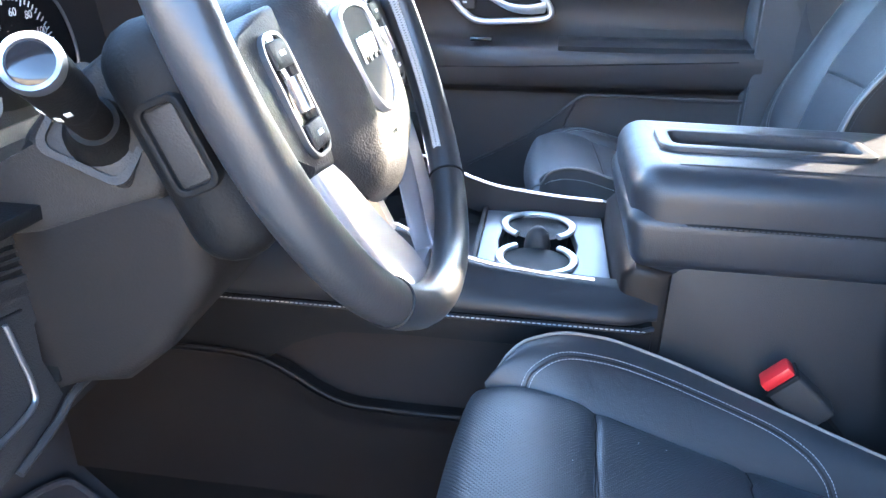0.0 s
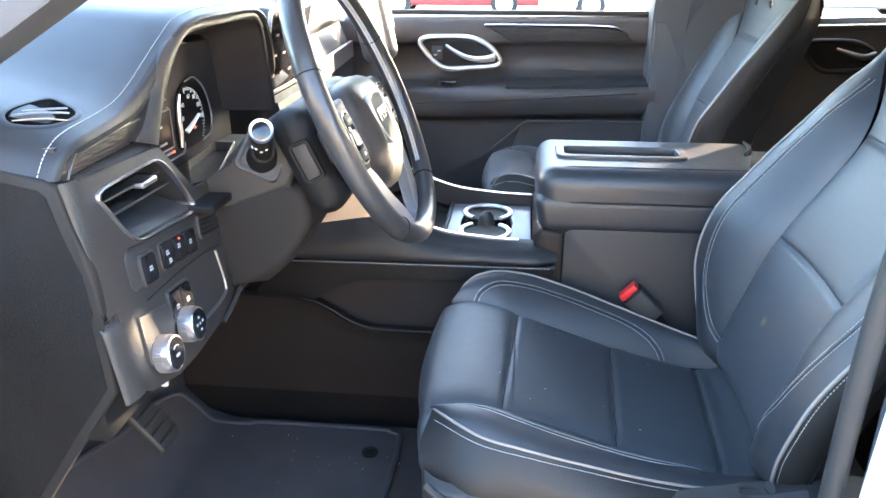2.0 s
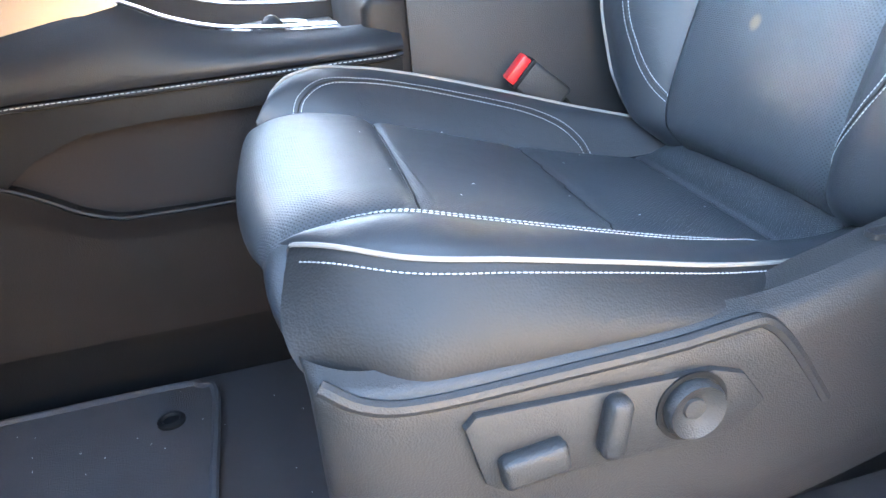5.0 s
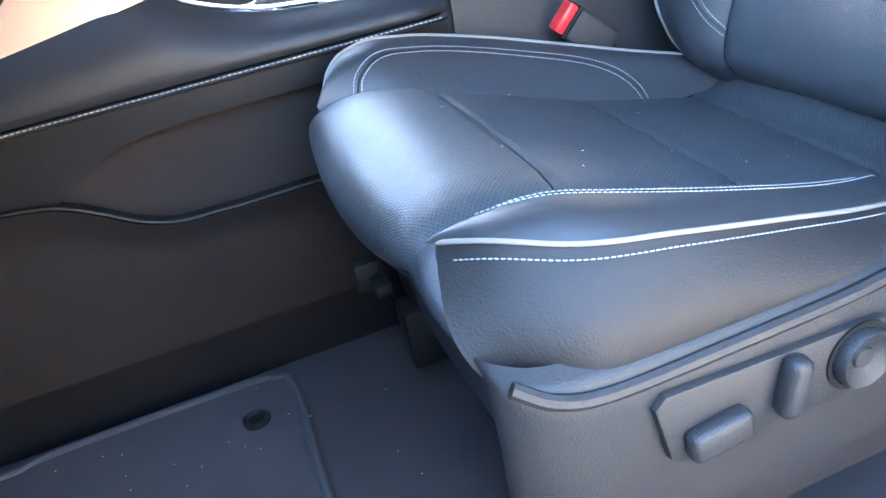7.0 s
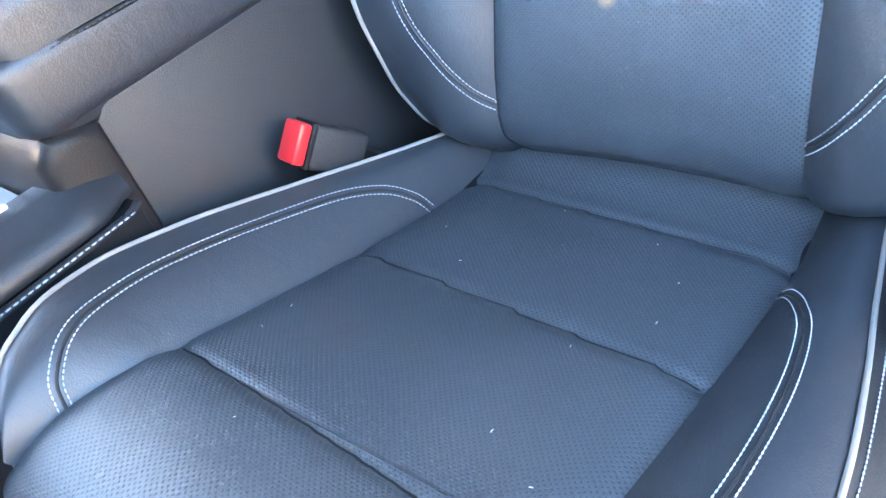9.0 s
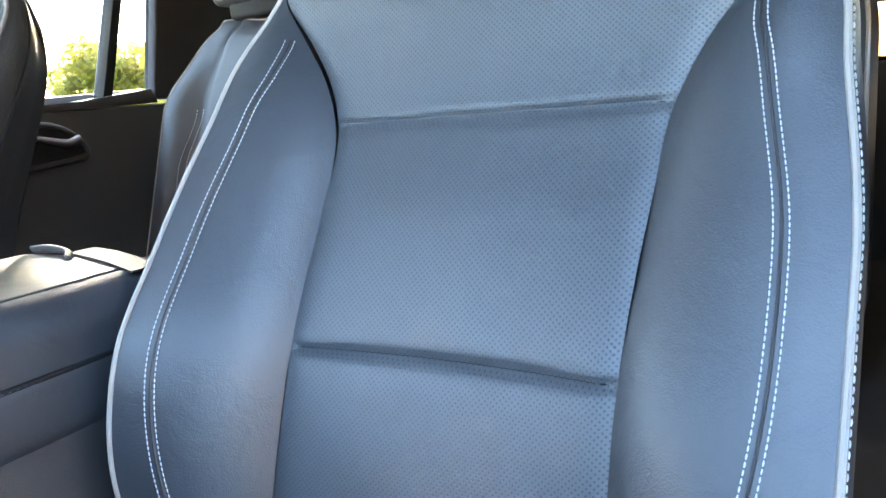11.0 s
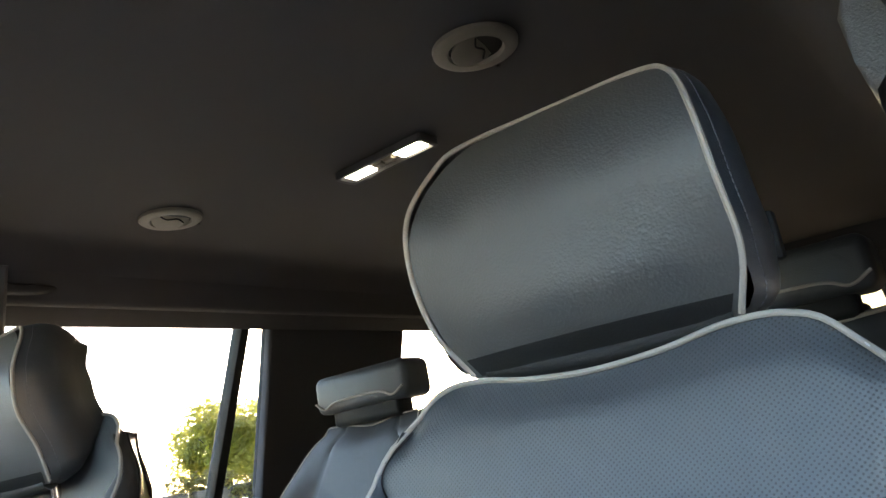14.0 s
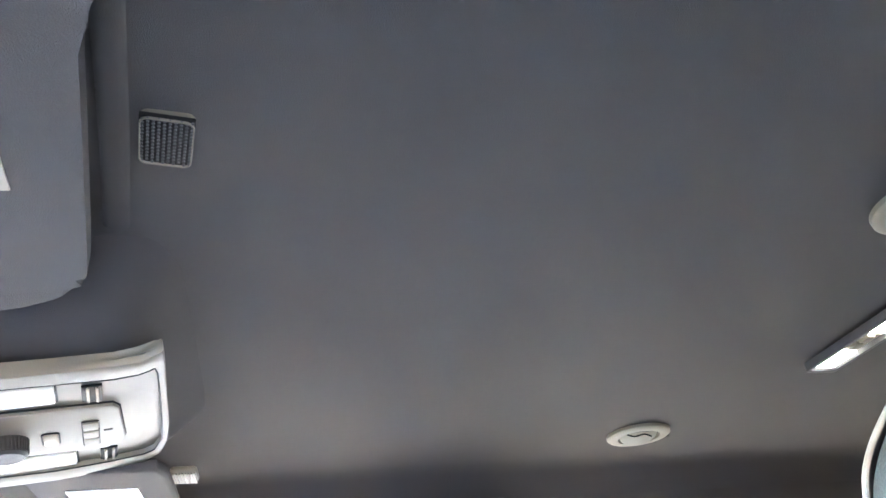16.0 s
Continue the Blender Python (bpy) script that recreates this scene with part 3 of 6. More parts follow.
def build_front_seat():
    seat = thing("front_seat", "black leather front car seat with pale piping and stitching", "car seat", "front seats")

    # middle of the cushion, with sewn cross seams
    nu, nv = len(NOSE), 41

    def mid(u, v):
        p = NOSE[round(u * (nu - 1))]
        s = 2 * v - 1
        x = p.x
        y = s * cushion_half(max(x, -.36), s)
        z = p.z - .004 * ease(.75, 1, abs(s))
        if u > .25:
            d = sum(dent(x, c + .010 * s, .0058) for c in CUSHION_SEAMS)
            puff = abs(math.sin(math.pi * (x + .272) / .156)) * (1 - ease(.03, .05, x)) if x > -.275 else 0.5
            z += .006 * puff * (1 - s * s) - .0034 * d
        else:
            z += .035 * abs(s) ** 3 * (1 - u / .25) + .003 * (1 - s * s) * ease(.1, .25, u)
        x += .016 * s * s * (1 - ease(.12, .36, u))
        z -= .006 * dent(abs(s), 1.0, .05)
        return Vector((x, y, z))
    bm = grid(mid, nu, nv)
    run, uv = 0.0, []
    for i in range(nu):
        run += (NOSE[i] - NOSE[i - 1]).length if i else 0
        for j in range(nv):
            a, b = run, (2 * j / (nv - 1) - 1) * .16
            uv.append(((a + b) * .7071, (a - b) * .7071))
    panel_uv(part("cushion_panel", bm, PERF, seat, "perforated black leather"), uv)

    for c in CUSHION_SEAMS:
        line = []
        for j in range(41):
            s = j / 20 - 1
            xx = c + .010 * s
            k = min(range(30, nu), key=lambda i: abs(NOSE_X[i] - xx))
            line.append(mid(k / (nu - 1), j / 40) + Vector((0, 0, -.0006)))
        part("cushion_seam", tube(line[1:-1], .0013, 5), DARK, seat, "sewn cross seam")

    # cushion bolsters
    for s, pz, py in ((1, pipe_zr, pipe_yr), (-1, pipe_zl, pipe_yl)):
        x0 = -.388 if s > 0 else -.389

        def bol(u, v, s=s, pz=pz, py=py, x0=x0):
            x = x0 + (.15 - x0) * u
            yi, zi = s * (cushion_half(max(x, -.36), s) - .004), cushion_z(max(x, -.40)) - .010
            close = 1 - ease(0, .055, u)
            yo, zo = s * max(py(x), abs(yi) + .004), pz(x)
            y = yi + (yo - yi) * (v ** (1.0 if s > 0 else 1.0))
            if s > 0:
                z = zi + (zo - zi) * (v ** .85) + .010 * math.sin(math.pi * v)
            else:
                z = zi + (zo - zi) * v + .016 * math.sin(math.pi * v) ** .8 * (.25 + .75 * ease(0, .16, u))
            return Vector((x - .004 * close * math.sin(math.pi * v), y, z))
        part("cushion_bolster", grid(bol, 70, 15), LEATHER, seat)

        def edge(x, v, s=s, bol=bol, x0=x0):
            return bol((x - x0) / (.15 - x0), v)
        x_pipe = x0 if s > 0 else -.386
        xs = [x_pipe + (.146 - x_pipe) * i / 60 for i in range(61)]
        front = Vector((-.400, s * .145, .336))
        part("piping", tube(([front] if s > 0 else []) + [edge(x, 1.0) + Vector((0, s * .001, .001)) for x in xs], .0019), PIPING, seat, "pale grey leather piping")
        # twin stitch rows that bend into the middle panel at both ends
        if s > 0:
            run = [(-.349, .0), (-.338, .26), (-.305, .50), (-.24, .60), (-.15, .60), (-.08, .56), (-.04, .42), (-.016, .20), (-.006, .01)]
        else:
            run = [(-.352, .02), (-.335, .22), (-.30, .38), (-.22, .52), (-.12, .56), (-.06, .50), (-.03, .36), (-.010, .18), (.0, .02)]
        bm = twin_rows(edge, run, Vector((0, 0, .0011)))
        part("stitching", bm, THREAD, seat, "pale contrast stitching")
        part("stitch_seam", seam_line(edge, run, Vector((0, 0, -.0002))), SIDE_VINYL, seat)

        # side skirt below the piping
        def skirt(u, v, s=s, edge=edge, x0=x0):
            x = x0 + (.15 - x0) * u
            top = edge(x, 1.0)
            front = 1 - ease(0, .16, u)
            zb = (.272 - .004 * front) if s < 0 else .20
            yb = s * (.262 - .034 * front * front)
            b = Vector((x + .012 * front, yb, zb))
            p = top.lerp(b, v)
            p.y = top.y + (yb - top.y) * math.sin(min(1, v * 1.15) * math.pi / 2)
            p.y += s * .003 * math.sin(math.pi * v) * (1 - front)
            p.x -= .018 * math.sin(math.pi * v) * front * front
            return p
        part("side_skirt", grid(skirt, 50, 13), SIDE_VINYL, seat)

        # gusset that closes the front corner between nose and skirt
        def gusset(u, v, s=s, skirt=skirt):
            a = mid(.30 * (1 - u), .5 + .49 * s)
            b = skirt(.004, .02 + .9 * u)
            p = a.lerp(b, v)
            return p + Vector((-.004 * math.sin(math.pi * v), 0, 0))
        part("corner_gusset", grid(gusset, 16, 6), LEATHER, seat)
        part("stitching", stitches([skirt(i / 90 * .96 + .02, .085) + Vector((0, s * .0012, 0)) for i in range(91)], .0042, .0031, .00065), THREAD, seat)

    # front below the nose, and the body under it
    def chin(u, v):
        s = 2 * v - 1
        a = Vector((-.395 + .016 * s * s, s * .172, .300 + .040 * abs(s) ** 3))
        b = Vector((-.352 + .01 * s * s, s * .215, .13))
        return a.lerp(b, u) + Vector((.012 * math.sin(math.pi * u), 0, 0))
    part("front_skirt", grid(chin, 8, 21), LEATHER, seat)
    part("piping", tube([mid(0, j / 40) + Vector((-.001, 0, -.001)) for j in range(41)], .0022), LEATHER, seat)
    part("seat_base", rbox((.46, .40, .15), (-.12, 0, .175), .03, 3), DARK, seat)
    part("seat_bracket", rbox((.030, .024, .034), (-.396, .105, .196), .005, 2), DARK, seat, "small black bracket")
    part("seat_bracket", rbox((.018, .034, .014), (-.388, .085, .188), .003, 2), DARK, seat)
    for s in (1, -1):
        part("seat_track", rbox((.56, .045, .085), (-.08, s * .17, .058), .006), DARK, seat)

    # plastic valance on the door side, with its switches
    top_line = spline([(-.398, -.206, .300), (-.388, -.232, .300), (-.352, -.249, .295), (-.264, -.252, .292), (-.184, -.252, .291), (-.12, -.252, .291), (-.062, -.252, .292), (.024, -.252, .308), (.10, -.250, .325)], 6)

    def valance(u, v):
        i = u * (len(top_line) - 1)
        k = min(int(i), len(top_line) - 2)
        t = top_line[k].lerp(top_line[k + 1], i - k)
        out = [(0, 0), (.014, -.006), (.021, -.018), (.020, -.06), (.016, -.115), (.004, -.15)]
        j = v * (len(out) - 1)
        m = min(int(j), len(out) - 2)
        o = Vector(out[m]).lerp(Vector(out[m + 1]), j - m)
        y = t.y - o.x * (0.4 + .6 * ease(0, .12, u))
        drop = o.y * (1 + .35 * ease(.1, .35, u))
        return Vector((t.x + .02 * (1 - ease(0, .1, u)) * v, y, t.z + drop))
    part("valance", grid(valance, 44, 22), PLASTIC, seat, "grained black plastic side valance")
    part("valance_ridge", tube(spline([(-.386, -.258, .297), (-.362, -.267, .283), (-.325, -.270, .276), (-.235, -.2705, .276), (-.155, -.2705, .277), (-.105, -.2705, .281), (-.085, -.2705, .279), (-.062, -.270, .255), (-.026, -.268, .20)], 8), .0055, 8), PLASTIC, seat)

    def on_valance(poly, y0, y1):
        return prism([(p[0], p[1]) for p in poly], "y", y1, y0, .0015)
    plate = [(-.304, .256), (-.293, .210), (-.285, .203), (-.110, .198), (-.086, .221), (-.104, .247), (-.128, .256), (-.296, .264)]
    part("switch_plate", prism(plate, "y", -.279, -.268, .002), PLASTIC, seat, "recessed switch plate")
    part("cushion_switch", moved(rbox((.047, .016, .024), (0, 0, 0), .006, 3), pose(-.261, -.284, .222, 0, -6, 0)), PLASTIC, seat, "rocker switch")
    part("recline_switch", moved(rbox((.018, .018, .046), (0, 0, 0), .007, 3), pose(-.205, -.285, .236, 0, 10, 0)), PLASTIC, seat, "upright switch")
    dish = turned([(.0215, 0), (.0225, .006), (.0205, .010), (.013, .005), (.0085, .0035), (.0075, .0055), (0, .0065)], 32, pose(-.145, -.279, .232, 90, 0, 0))
    part("lumbar_switch", dish, PLASTIC, seat, "round lumbar switch")
    part("switch_rim", frame_bm([(x * 1.16 - .145, z * 1.16 + .232) for x, z in [(.0232 * math.cos(a / 16 * math.pi), .0232 * math.sin(a / 16 * math.pi)) for a in range(32)]],
                                [(x - .145, z + .232) for x, z in [(.0232 * math.cos(a / 16 * math.pi), .0232 * math.sin(a / 16 * math.pi)) for a in range(32)]], "y", -.279, -.2805), DARK, seat)

    below = set(seat.children)
    # backrest: middle panel and the wide top panel are one skin
    nu, nv = 220, 41
    seams = (.523, .689)

    def back(u, v):
        s = 2 * v - 1
        zr = .215 + u * (.85 - .215)
        y = s * back_w(zr)
        lift = ease(.86, 1, u)
        z = zr + lift * (top_z(max(-.19, min(.19, y))) - .85)
        x = back_x(z) - .010 * s * s * (1 - ease(.5, .75, u)) + .006 * s * s * ease(.6, .9, u)
        x += .012 * ease(.955, 1, u)
        d = sum(dent(zr, c, .0036) for c in seams) * (1 if abs(s) < .99 else 0)
        d2 = dent(abs(s), 1.0, .05) * (1 - ease(.86, .93, u))
        k = (zr - .25) / .277 if zr < .527 else (zr - .527) / .162
        puff = .007 * math.sin(math.pi * k) * (1 - s * s) if 0 < k < 1 else .0
        return Vector((x + .0055 * d + .005 * d2 - puff, y, z))
    bm = grid(back, nu, nv)
    uv = []
    for i in range(nu):
        for j in range(nv):
            p = back(i / (nu - 1), j / (nv - 1))
            uv.append(((p.z * 1.1 + p.y) * .7071, (p.z * 1.1 - p.y) * .7071))
    for c in seams:
        part("back_seam", tube([back((c - .215) / .635, .012 + .976 * j / 40) + Vector((.0006, 0, 0)) for j in range(41)], .0013, 5), DARK, seat, "sewn cross seam")
    panel_uv(part("back_panel", bm, BACK_PERF, seat, "perforated black leather"), uv)

    for s, sx in ((1, side_xr), (-1, side_xl)):
        def bol(u, v, s=s, sx=sx):
            z = .215 + u * (.815 - .215)
            a = Vector((back_x(z) + .004 - .010 * (1 - ease(.48, .7, u)), s * back_w(z), z))
            b = Vector((sx(z), s * (max(side_y(z), back_w(z) + .002) + (out_left(z) if s < 0 else 0)), z))
            w = abs(b.y - a.y)
            bulge = min(.022, w * .24) * math.sin(math.pi * v ** .8)
            return a.lerp(b, v) + Vector((-bulge, 0, 0))
        part("back_bolster", grid(bol, 80, 15), LEATHER, seat)
        far = .70
        run = [(.328, .0), (.352, far * .26), (.385, far * .54), (.43, far * .80), (.52, far), (.62, far), (.70, far * .84), (.738, far * .56), (.768, far * .24)]
        bm = twin_rows(lambda z, v, bol=bol: bol((z - .215) / .6, v), run, Vector((-.0011, 0, 0)))
        part("stitching", bm, THREAD, seat)
        part("stitch_seam", seam_line(lambda z, v, bol=bol: bol((z - .215) / .6, v), run, Vector((.0002, 0, 0))), SIDE_VINYL, seat)

        # side of the backrest, behind the piping
        def flank(u, v, s=s, sx=sx, bol=bol):
            z = .23 + u * (.845 - .23)
            a = bol((min(z, .814) - .215) / .6, 1.0)
            if z > .814:
                a = Vector((sx(z), s * side_y(z), z))
            xb = back_x(z) + .074 - .02 * ease(.8, 1, u)
            wb = .198 - .033 * ease(.75, 1, u)
            y = a.y + (s * wb - a.y) * v * v + s * .012 * math.sin(math.pi * min(1, v * 1.2)) * (1 - ease(.82, 1, u))
            return Vector((a.x + (xb - a.x) * v, y, z + .003 * u * (1 - 2 * v)))
        part("back_side", grid(flank, 50, 15), SIDE_VINYL, seat)
        part("stitching", stitches([flank(i / 99, .06) + Vector((0, s * .0012, 0)) for i in range(100)]), THREAD_DARK if s > 0 else THREAD, seat)
        part("side_seam", tube([flank(i / 49, .48) + Vector((0, s * .0006, 0)) for i in range(50)], .0018, 6), DARK, seat)

    # one run of piping up one side, over the shoulders and down the other
    line = [Vector((side_xl(z), -max(side_y(z), back_w(z) + .002) - out_left(z) - .001, z)) for z in [.235 + .01 * i for i in range(61)]]
    over = [back(1, j / 60) + Vector((-.002, 0, .0015)) for j in range(1, 60)]
    rightside = [Vector((side_xr(z), max(side_y(z), back_w(z) + .002) + .001, z)) for z in [.835 - .01 * i for i in range(61)]]
    part("piping", tube(line + over + rightside, .0025), PIPING, seat, "pale grey leather piping")

    # top roll and rear shell
    def crown(u, v):
        s = 2 * v - 1
        a = back(1, v)
        b = Vector((back_x(.85) + .060, s * .165, .842))
        p = a.lerp(b, u)
        return p + Vector((0, 0, .014 * math.sin(math.pi * u) * (1 - s ** 6)))
    part("back_crown", grid(crown, 9, 31), LEATHER, seat)

    def shell(u, v):
        s = 2 * v - 1
        z = .24 + u * (.846 - .24)
        w = .198 - .033 * ease(.75, 1, u)
        return Vector((back_x(z) + .076 + .012 * (1 - s * s) - .02 * ease(.85, 1, u), s * w, z))
    part("back_shell", grid(shell, 24, 17), PLASTIC, seat, "grained seat back shell")
    part("bolster_trim", tube(spline([(.082, -.186, .288), (.072, -.206, .293), (.060, -.228, .303), (.056, -.246, .322)], 6), .008, 10, flat=.7), SIDE_VINYL, seat, "brown-black trim at the bolster's foot")
    part("hinge_cover", prism([p.xy for p in spline([(.05, .296, 0), (.085, .314, 0), (.13, .328, 0), (.18, .328, 0), (.195, .31, 0), (.195, .17, 0), (.06, .15, 0), (.045, .20, 0)], 4, closed=True)], "y", -.268, -.222, .010, 3), PLASTIC, seat, "moulded hinge cover")
    cover_z = hermite([-.12, -.062, -.02, .024, .06, .10], [.288, .291, .298, .308, .316, .324])
    part("valance_top", thick(lambda u, v: Vector((-.09 + .19 * u, -.224 - .032 * v, cover_z(-.09 + .19 * u) - .010 * (1 - ease(0, .35, u)) * (1 - v) - .004 * v ** 4)), 24, 8, (0, 0, -.012)), PLASTIC, seat, "flat top of the side valance")
    part("cover_mark", frame_bm([(x + .040, y - .240) for x, y in rounded(.040, .014, .004)], [(x + .040, y - .240) for x, y in rounded(.037, .011, .003)], "z", .308, .3125), PLASTIC, seat, "embossed oblong")

    # headrest
    skin = head_skin()[0]
    head = part("headrest", grid(*head_skin()), HEAD_LEATHER, seat, "black leather headrest with pale piping")
    part("lower_band", grid(lambda u, v: skin(.005 + .075 * u, .03 + .94 * v) + Vector((-.0016, 0, 0)), 5, 25), DARK, head, "ribbed dark lower edge")
    rim = head_rim()
    part("piping", tube(spline(HEAD_RIM[:-1], 8), .0026), PIPING, head)
    part("headrest_side", grid(head_side, 64, 9, closed_u=True), LEATHER, head)
    part("headrest_back", bm_fan([head_side(i / 64, 1.0) for i in range(64)], Vector((.43, 0, .975))), LEATHER, head)
    part("stitching", stitches([head_side(i / 160, .14) * 1.0 + Vector((0, 0, 0)) for i in range(161)]), THREAD_DARK, head)
    part("lower_roll", tube([(.345, -.112, .886), (.34, 0, .880), (.345, .112, .886)], .012, 10), DARK, head)
    part("release_button", rbox((.012, .012, .040), (.401, -.138, .946), .003), DARK, head)
    for s in (1, -1):
        part("post", tube([(.375, s * .06, .84), (.372, s * .06, .91)], .007, 12), CHROME, head)
    for ob in seat.children:
        if ob not in below:
            ob["zone"] = "back"
    return seat


HEAD_RIM = [(.337, -.118, .886), (.318, -.135, .93), (.298, -.136, .985), (.301, -.131, 1.038), (.326, -.116, 1.080), (.336, -.088, 1.096), (.340, 0, 1.101),
            (.338, .097, 1.102), (.328, .127, 1.086), (.302, .148, 1.040), (.298, .151, .985), (.318, .150, .93), (.337, .128, .886), (.341, .0, .880)]


def head_rim():
    return spline(HEAD_RIM, 8, closed=True)


def head_skin():
    def f(u, v):
        z = .883 + u * (1.100 - .883)
        w = hermite([.883, .90, .93, .985, 1.038, 1.075, 1.091, 1.100], [.116, .126, .136, .139, .133, .120, .104, .083])(z)
        xf = hermite([.883, .905, .93, .985, 1.038, 1.078, 1.100], [.338, .329, .318, .298, .301, .324, .339])(z)
        s = 2 * v - 1
        w += .009 * ease(0, 1, s) * (1 - ease(1.0, 1.09, z))
        return Vector((xf - (1 - s * s) * (.008 * math.sin(math.pi * min(1, u * .9 + .05)) + .018 * dent(z, .925, .035)), s * w, z))
    return f, 30, 31


def head_side(u, v):
    rim = head_rim()
    i = u * len(rim)
    a = rim[int(i) % len(rim)]
    c = Vector((a.x, .002, .985))
    out = (a - c).normalized()
    grow = .019 * math.sin(math.pi * min(1, v * 1.1)) - .018 * v
    top = ease(1.0, 1.09, a.z)
    low = 1 - ease(.88, .94, a.z)
    return a + out * grow + Vector((.115 * v - .02 * v * top - .045 * v * low, 0, (.02 * low - .02 * top) * v))


def bm_fan(ring, centre):
    bm = bmesh.new()
    c = bm.verts.new(centre)
    vs = [bm.verts.new(p) for p in ring]
    for a, b in zip(vs, vs[1:] + vs[:1]):
        bm.faces.new((c, a, b))
    return bm


driver_seat = build_front_seat()
# the passenger seat stands a little higher and more upright
tilt = Matrix.Translation((.161, 0, .523)) @ Matrix.Rotation(radians(-6.2), 4, "Y") @ Matrix.Translation((-.161, 0, -.523))
passenger_seat = copy_thing(driver_seat, Matrix.Translation((.043, .915, .058)) @ Matrix.Diagonal((1, -1, 1, 1)))
for ob in passenger_seat.children:
    if ob.name.startswith("headrest"):
        ob.matrix_basis = tilt @ Matrix.Translation((-.095, 0, -.078))
    elif "zone" in ob:
        ob.matrix_basis = tilt
for ob in list(driver_seat.children) + list(passenger_seat.children):
    if "zone" in ob:
        del ob["zone"]
tagged(driver_seat, "black leather driver's seat with pale piping, before the steering wheel")
tagged(passenger_seat, "black leather passenger seat with pale piping, beside the console")

# ---- passenger door, seen across the cabin ----
door = thing("door_1", "closed black passenger door with pale metal trim", "car door", kind="structure")
DOOR_PROFILE = spline([(0, 1.285, .778), (0, 1.250, .772), (0, 1.236, .755), (0, 1.236, .705), (0, 1.258, .690), (0, 1.272, .655), (0, 1.268, .620), (0, 1.245, .597), (0, 1.200, .588),
                       (0, 1.168, .580), (0, 1.156, .560), (0, 1.160, .530), (0, 1.176, .500), (0, 1.205, .485), (0, 1.215, .455), (0, 1.215, .30), (0, 1.235, .06)], 5)


def door_skin(u, v):
    x = -.82 + u * .92
    p = DOOR_PROFILE[round(v * (len(DOOR_PROFILE) - 1))]
    push = ease(-.66, -.40, x)
    arm = dent(p.z, .555, .05)
    y = p.y + arm * .035 * (1 - push)
    z = p.z + (.035 * (x + .3) * (1 if .48 < p.z < .62 else .25))
    return Vector((x, y, z))


part("door_panel", thick(door_skin, 40, len(DOOR_PROFILE), (0, .05, 0)), DOOR_SKIN, door)
part("window_seal", rbox((.86, .018, .014), (-.33, 1.262, .786), .004), RUBBER, door)
# armrest pad and its seam
part("armrest_pad", thick(lambda u, v: Vector((-.33 + u * .42, 1.166 + .07 * v - .004 * math.sin(math.pi * u), .600 + .012 * u - .012 * (1 - v) ** 2)), 24, 8, (0, .002, -.018)), SOFT_DASH, door, "soft armrest pad")
part("armrest_seam", tube([(-.60 + .05 * i, 1.1565 - .001 + .03 * (1 - ease(-.62, -.40, -.60 + .05 * i)), .528 + .0035 * i) for i in range(14)], .0016, 6), DARK, door)
inlay = [(-.395, .752), (-.315, .707), (-.02, .712), (.03, .716), (.02, .735), (-.02, .752)]
part("trim_inlay", prism(inlay, "y", 1.222, 1.240, .003), WOOD, door, "dark open pore wood inlay")
part("trim_strip", tube(spline([(-.397, 1.220, .752), (-.30, 1.219, .753), (-.10, 1.219, .752), (-.03, 1.219, .749), (.005, 1.220, .737), (.02, 1.221, .72)], 6), .0042, 8), CHROME, door, "thin bright metal strip")
BEZEL = spline([(-.590, 0, .705), (-.566, 0, .717), (-.50, 0, .719), (-.44, 0, .717), (-.392, 0, .699), (-.358, 0, .667), (-.352, 0, .645), (-.375, 0, .635), (-.44, 0, .629), (-.507, 0, .626), (-.543, 0, .642), (-.578, 0, .680)], 5, closed=True)
part("handle_bezel", tube([Vector((p.x, 1.229, p.z)) for p in BEZEL], .0075, 10, closed=True), SATIN_LIGHT, door, "satin chrome handle surround")
part("handle_cup", prism([(p.x, p.z) for p in BEZEL], "y", 1.2315, 1.262), DARK, door)
part("door_handle", tube(spline([(-.512, 1.226, .694), (-.480, 1.214, .676), (-.44, 1.210, .660), (-.40, 1.210, .657), (-.366, 1.218, .662)], 6), lambda s: .006 + .010 * s, 10, flat=.6), SATIN_LIGHT, door, "satin silver pull handle")
part("lock_switch", rbox((.034, .008, .040), (-.538, 1.229, .672), .003), DOOR_SKIN, door)
for k in (-.006, .006):
    part("lock_mark", rbox((.010, .002, .004), (-.538 + k, 1.2245, .672 + k), .0005), WHITE_MARK, door)
part("window_switch", rbox((.05, .03, .008), (-.50, 1.195, .592), .003), PIANO, door, "gloss black switch")
part("map_pocket", thick(lambda u, v: Vector((-.80 + u * .88, 1.172 + .03 * (1 - ease(-.45, -.28, -.80 + u * .88)) + .012 * v, .09 + (.15 + .24 * ease(-.37, -.26, -.80 + u * .88)) * v + .004 * u)), 50, 8, (0, .02, 0)), DOOR_SKIN, door, "moulded map pocket")
part("pocket_lip", tube(spline([(-.52, 1.200, .30), (-.40, 1.19, .37), (-.33, 1.178, .425), (-.27, 1.172, .478), (-.22, 1.172, .484), (-.05, 1.172, .486), (.075, 1.172, .488)], 6), .004, 8), DOOR_SKIN, door)
part("speaker_grille", turned([(.085, 0), (.085, .008), (.075, .012), (0, .014)], 32, pose(-.66, 1.215, .33, 90, 0, 0)), DARK, door)

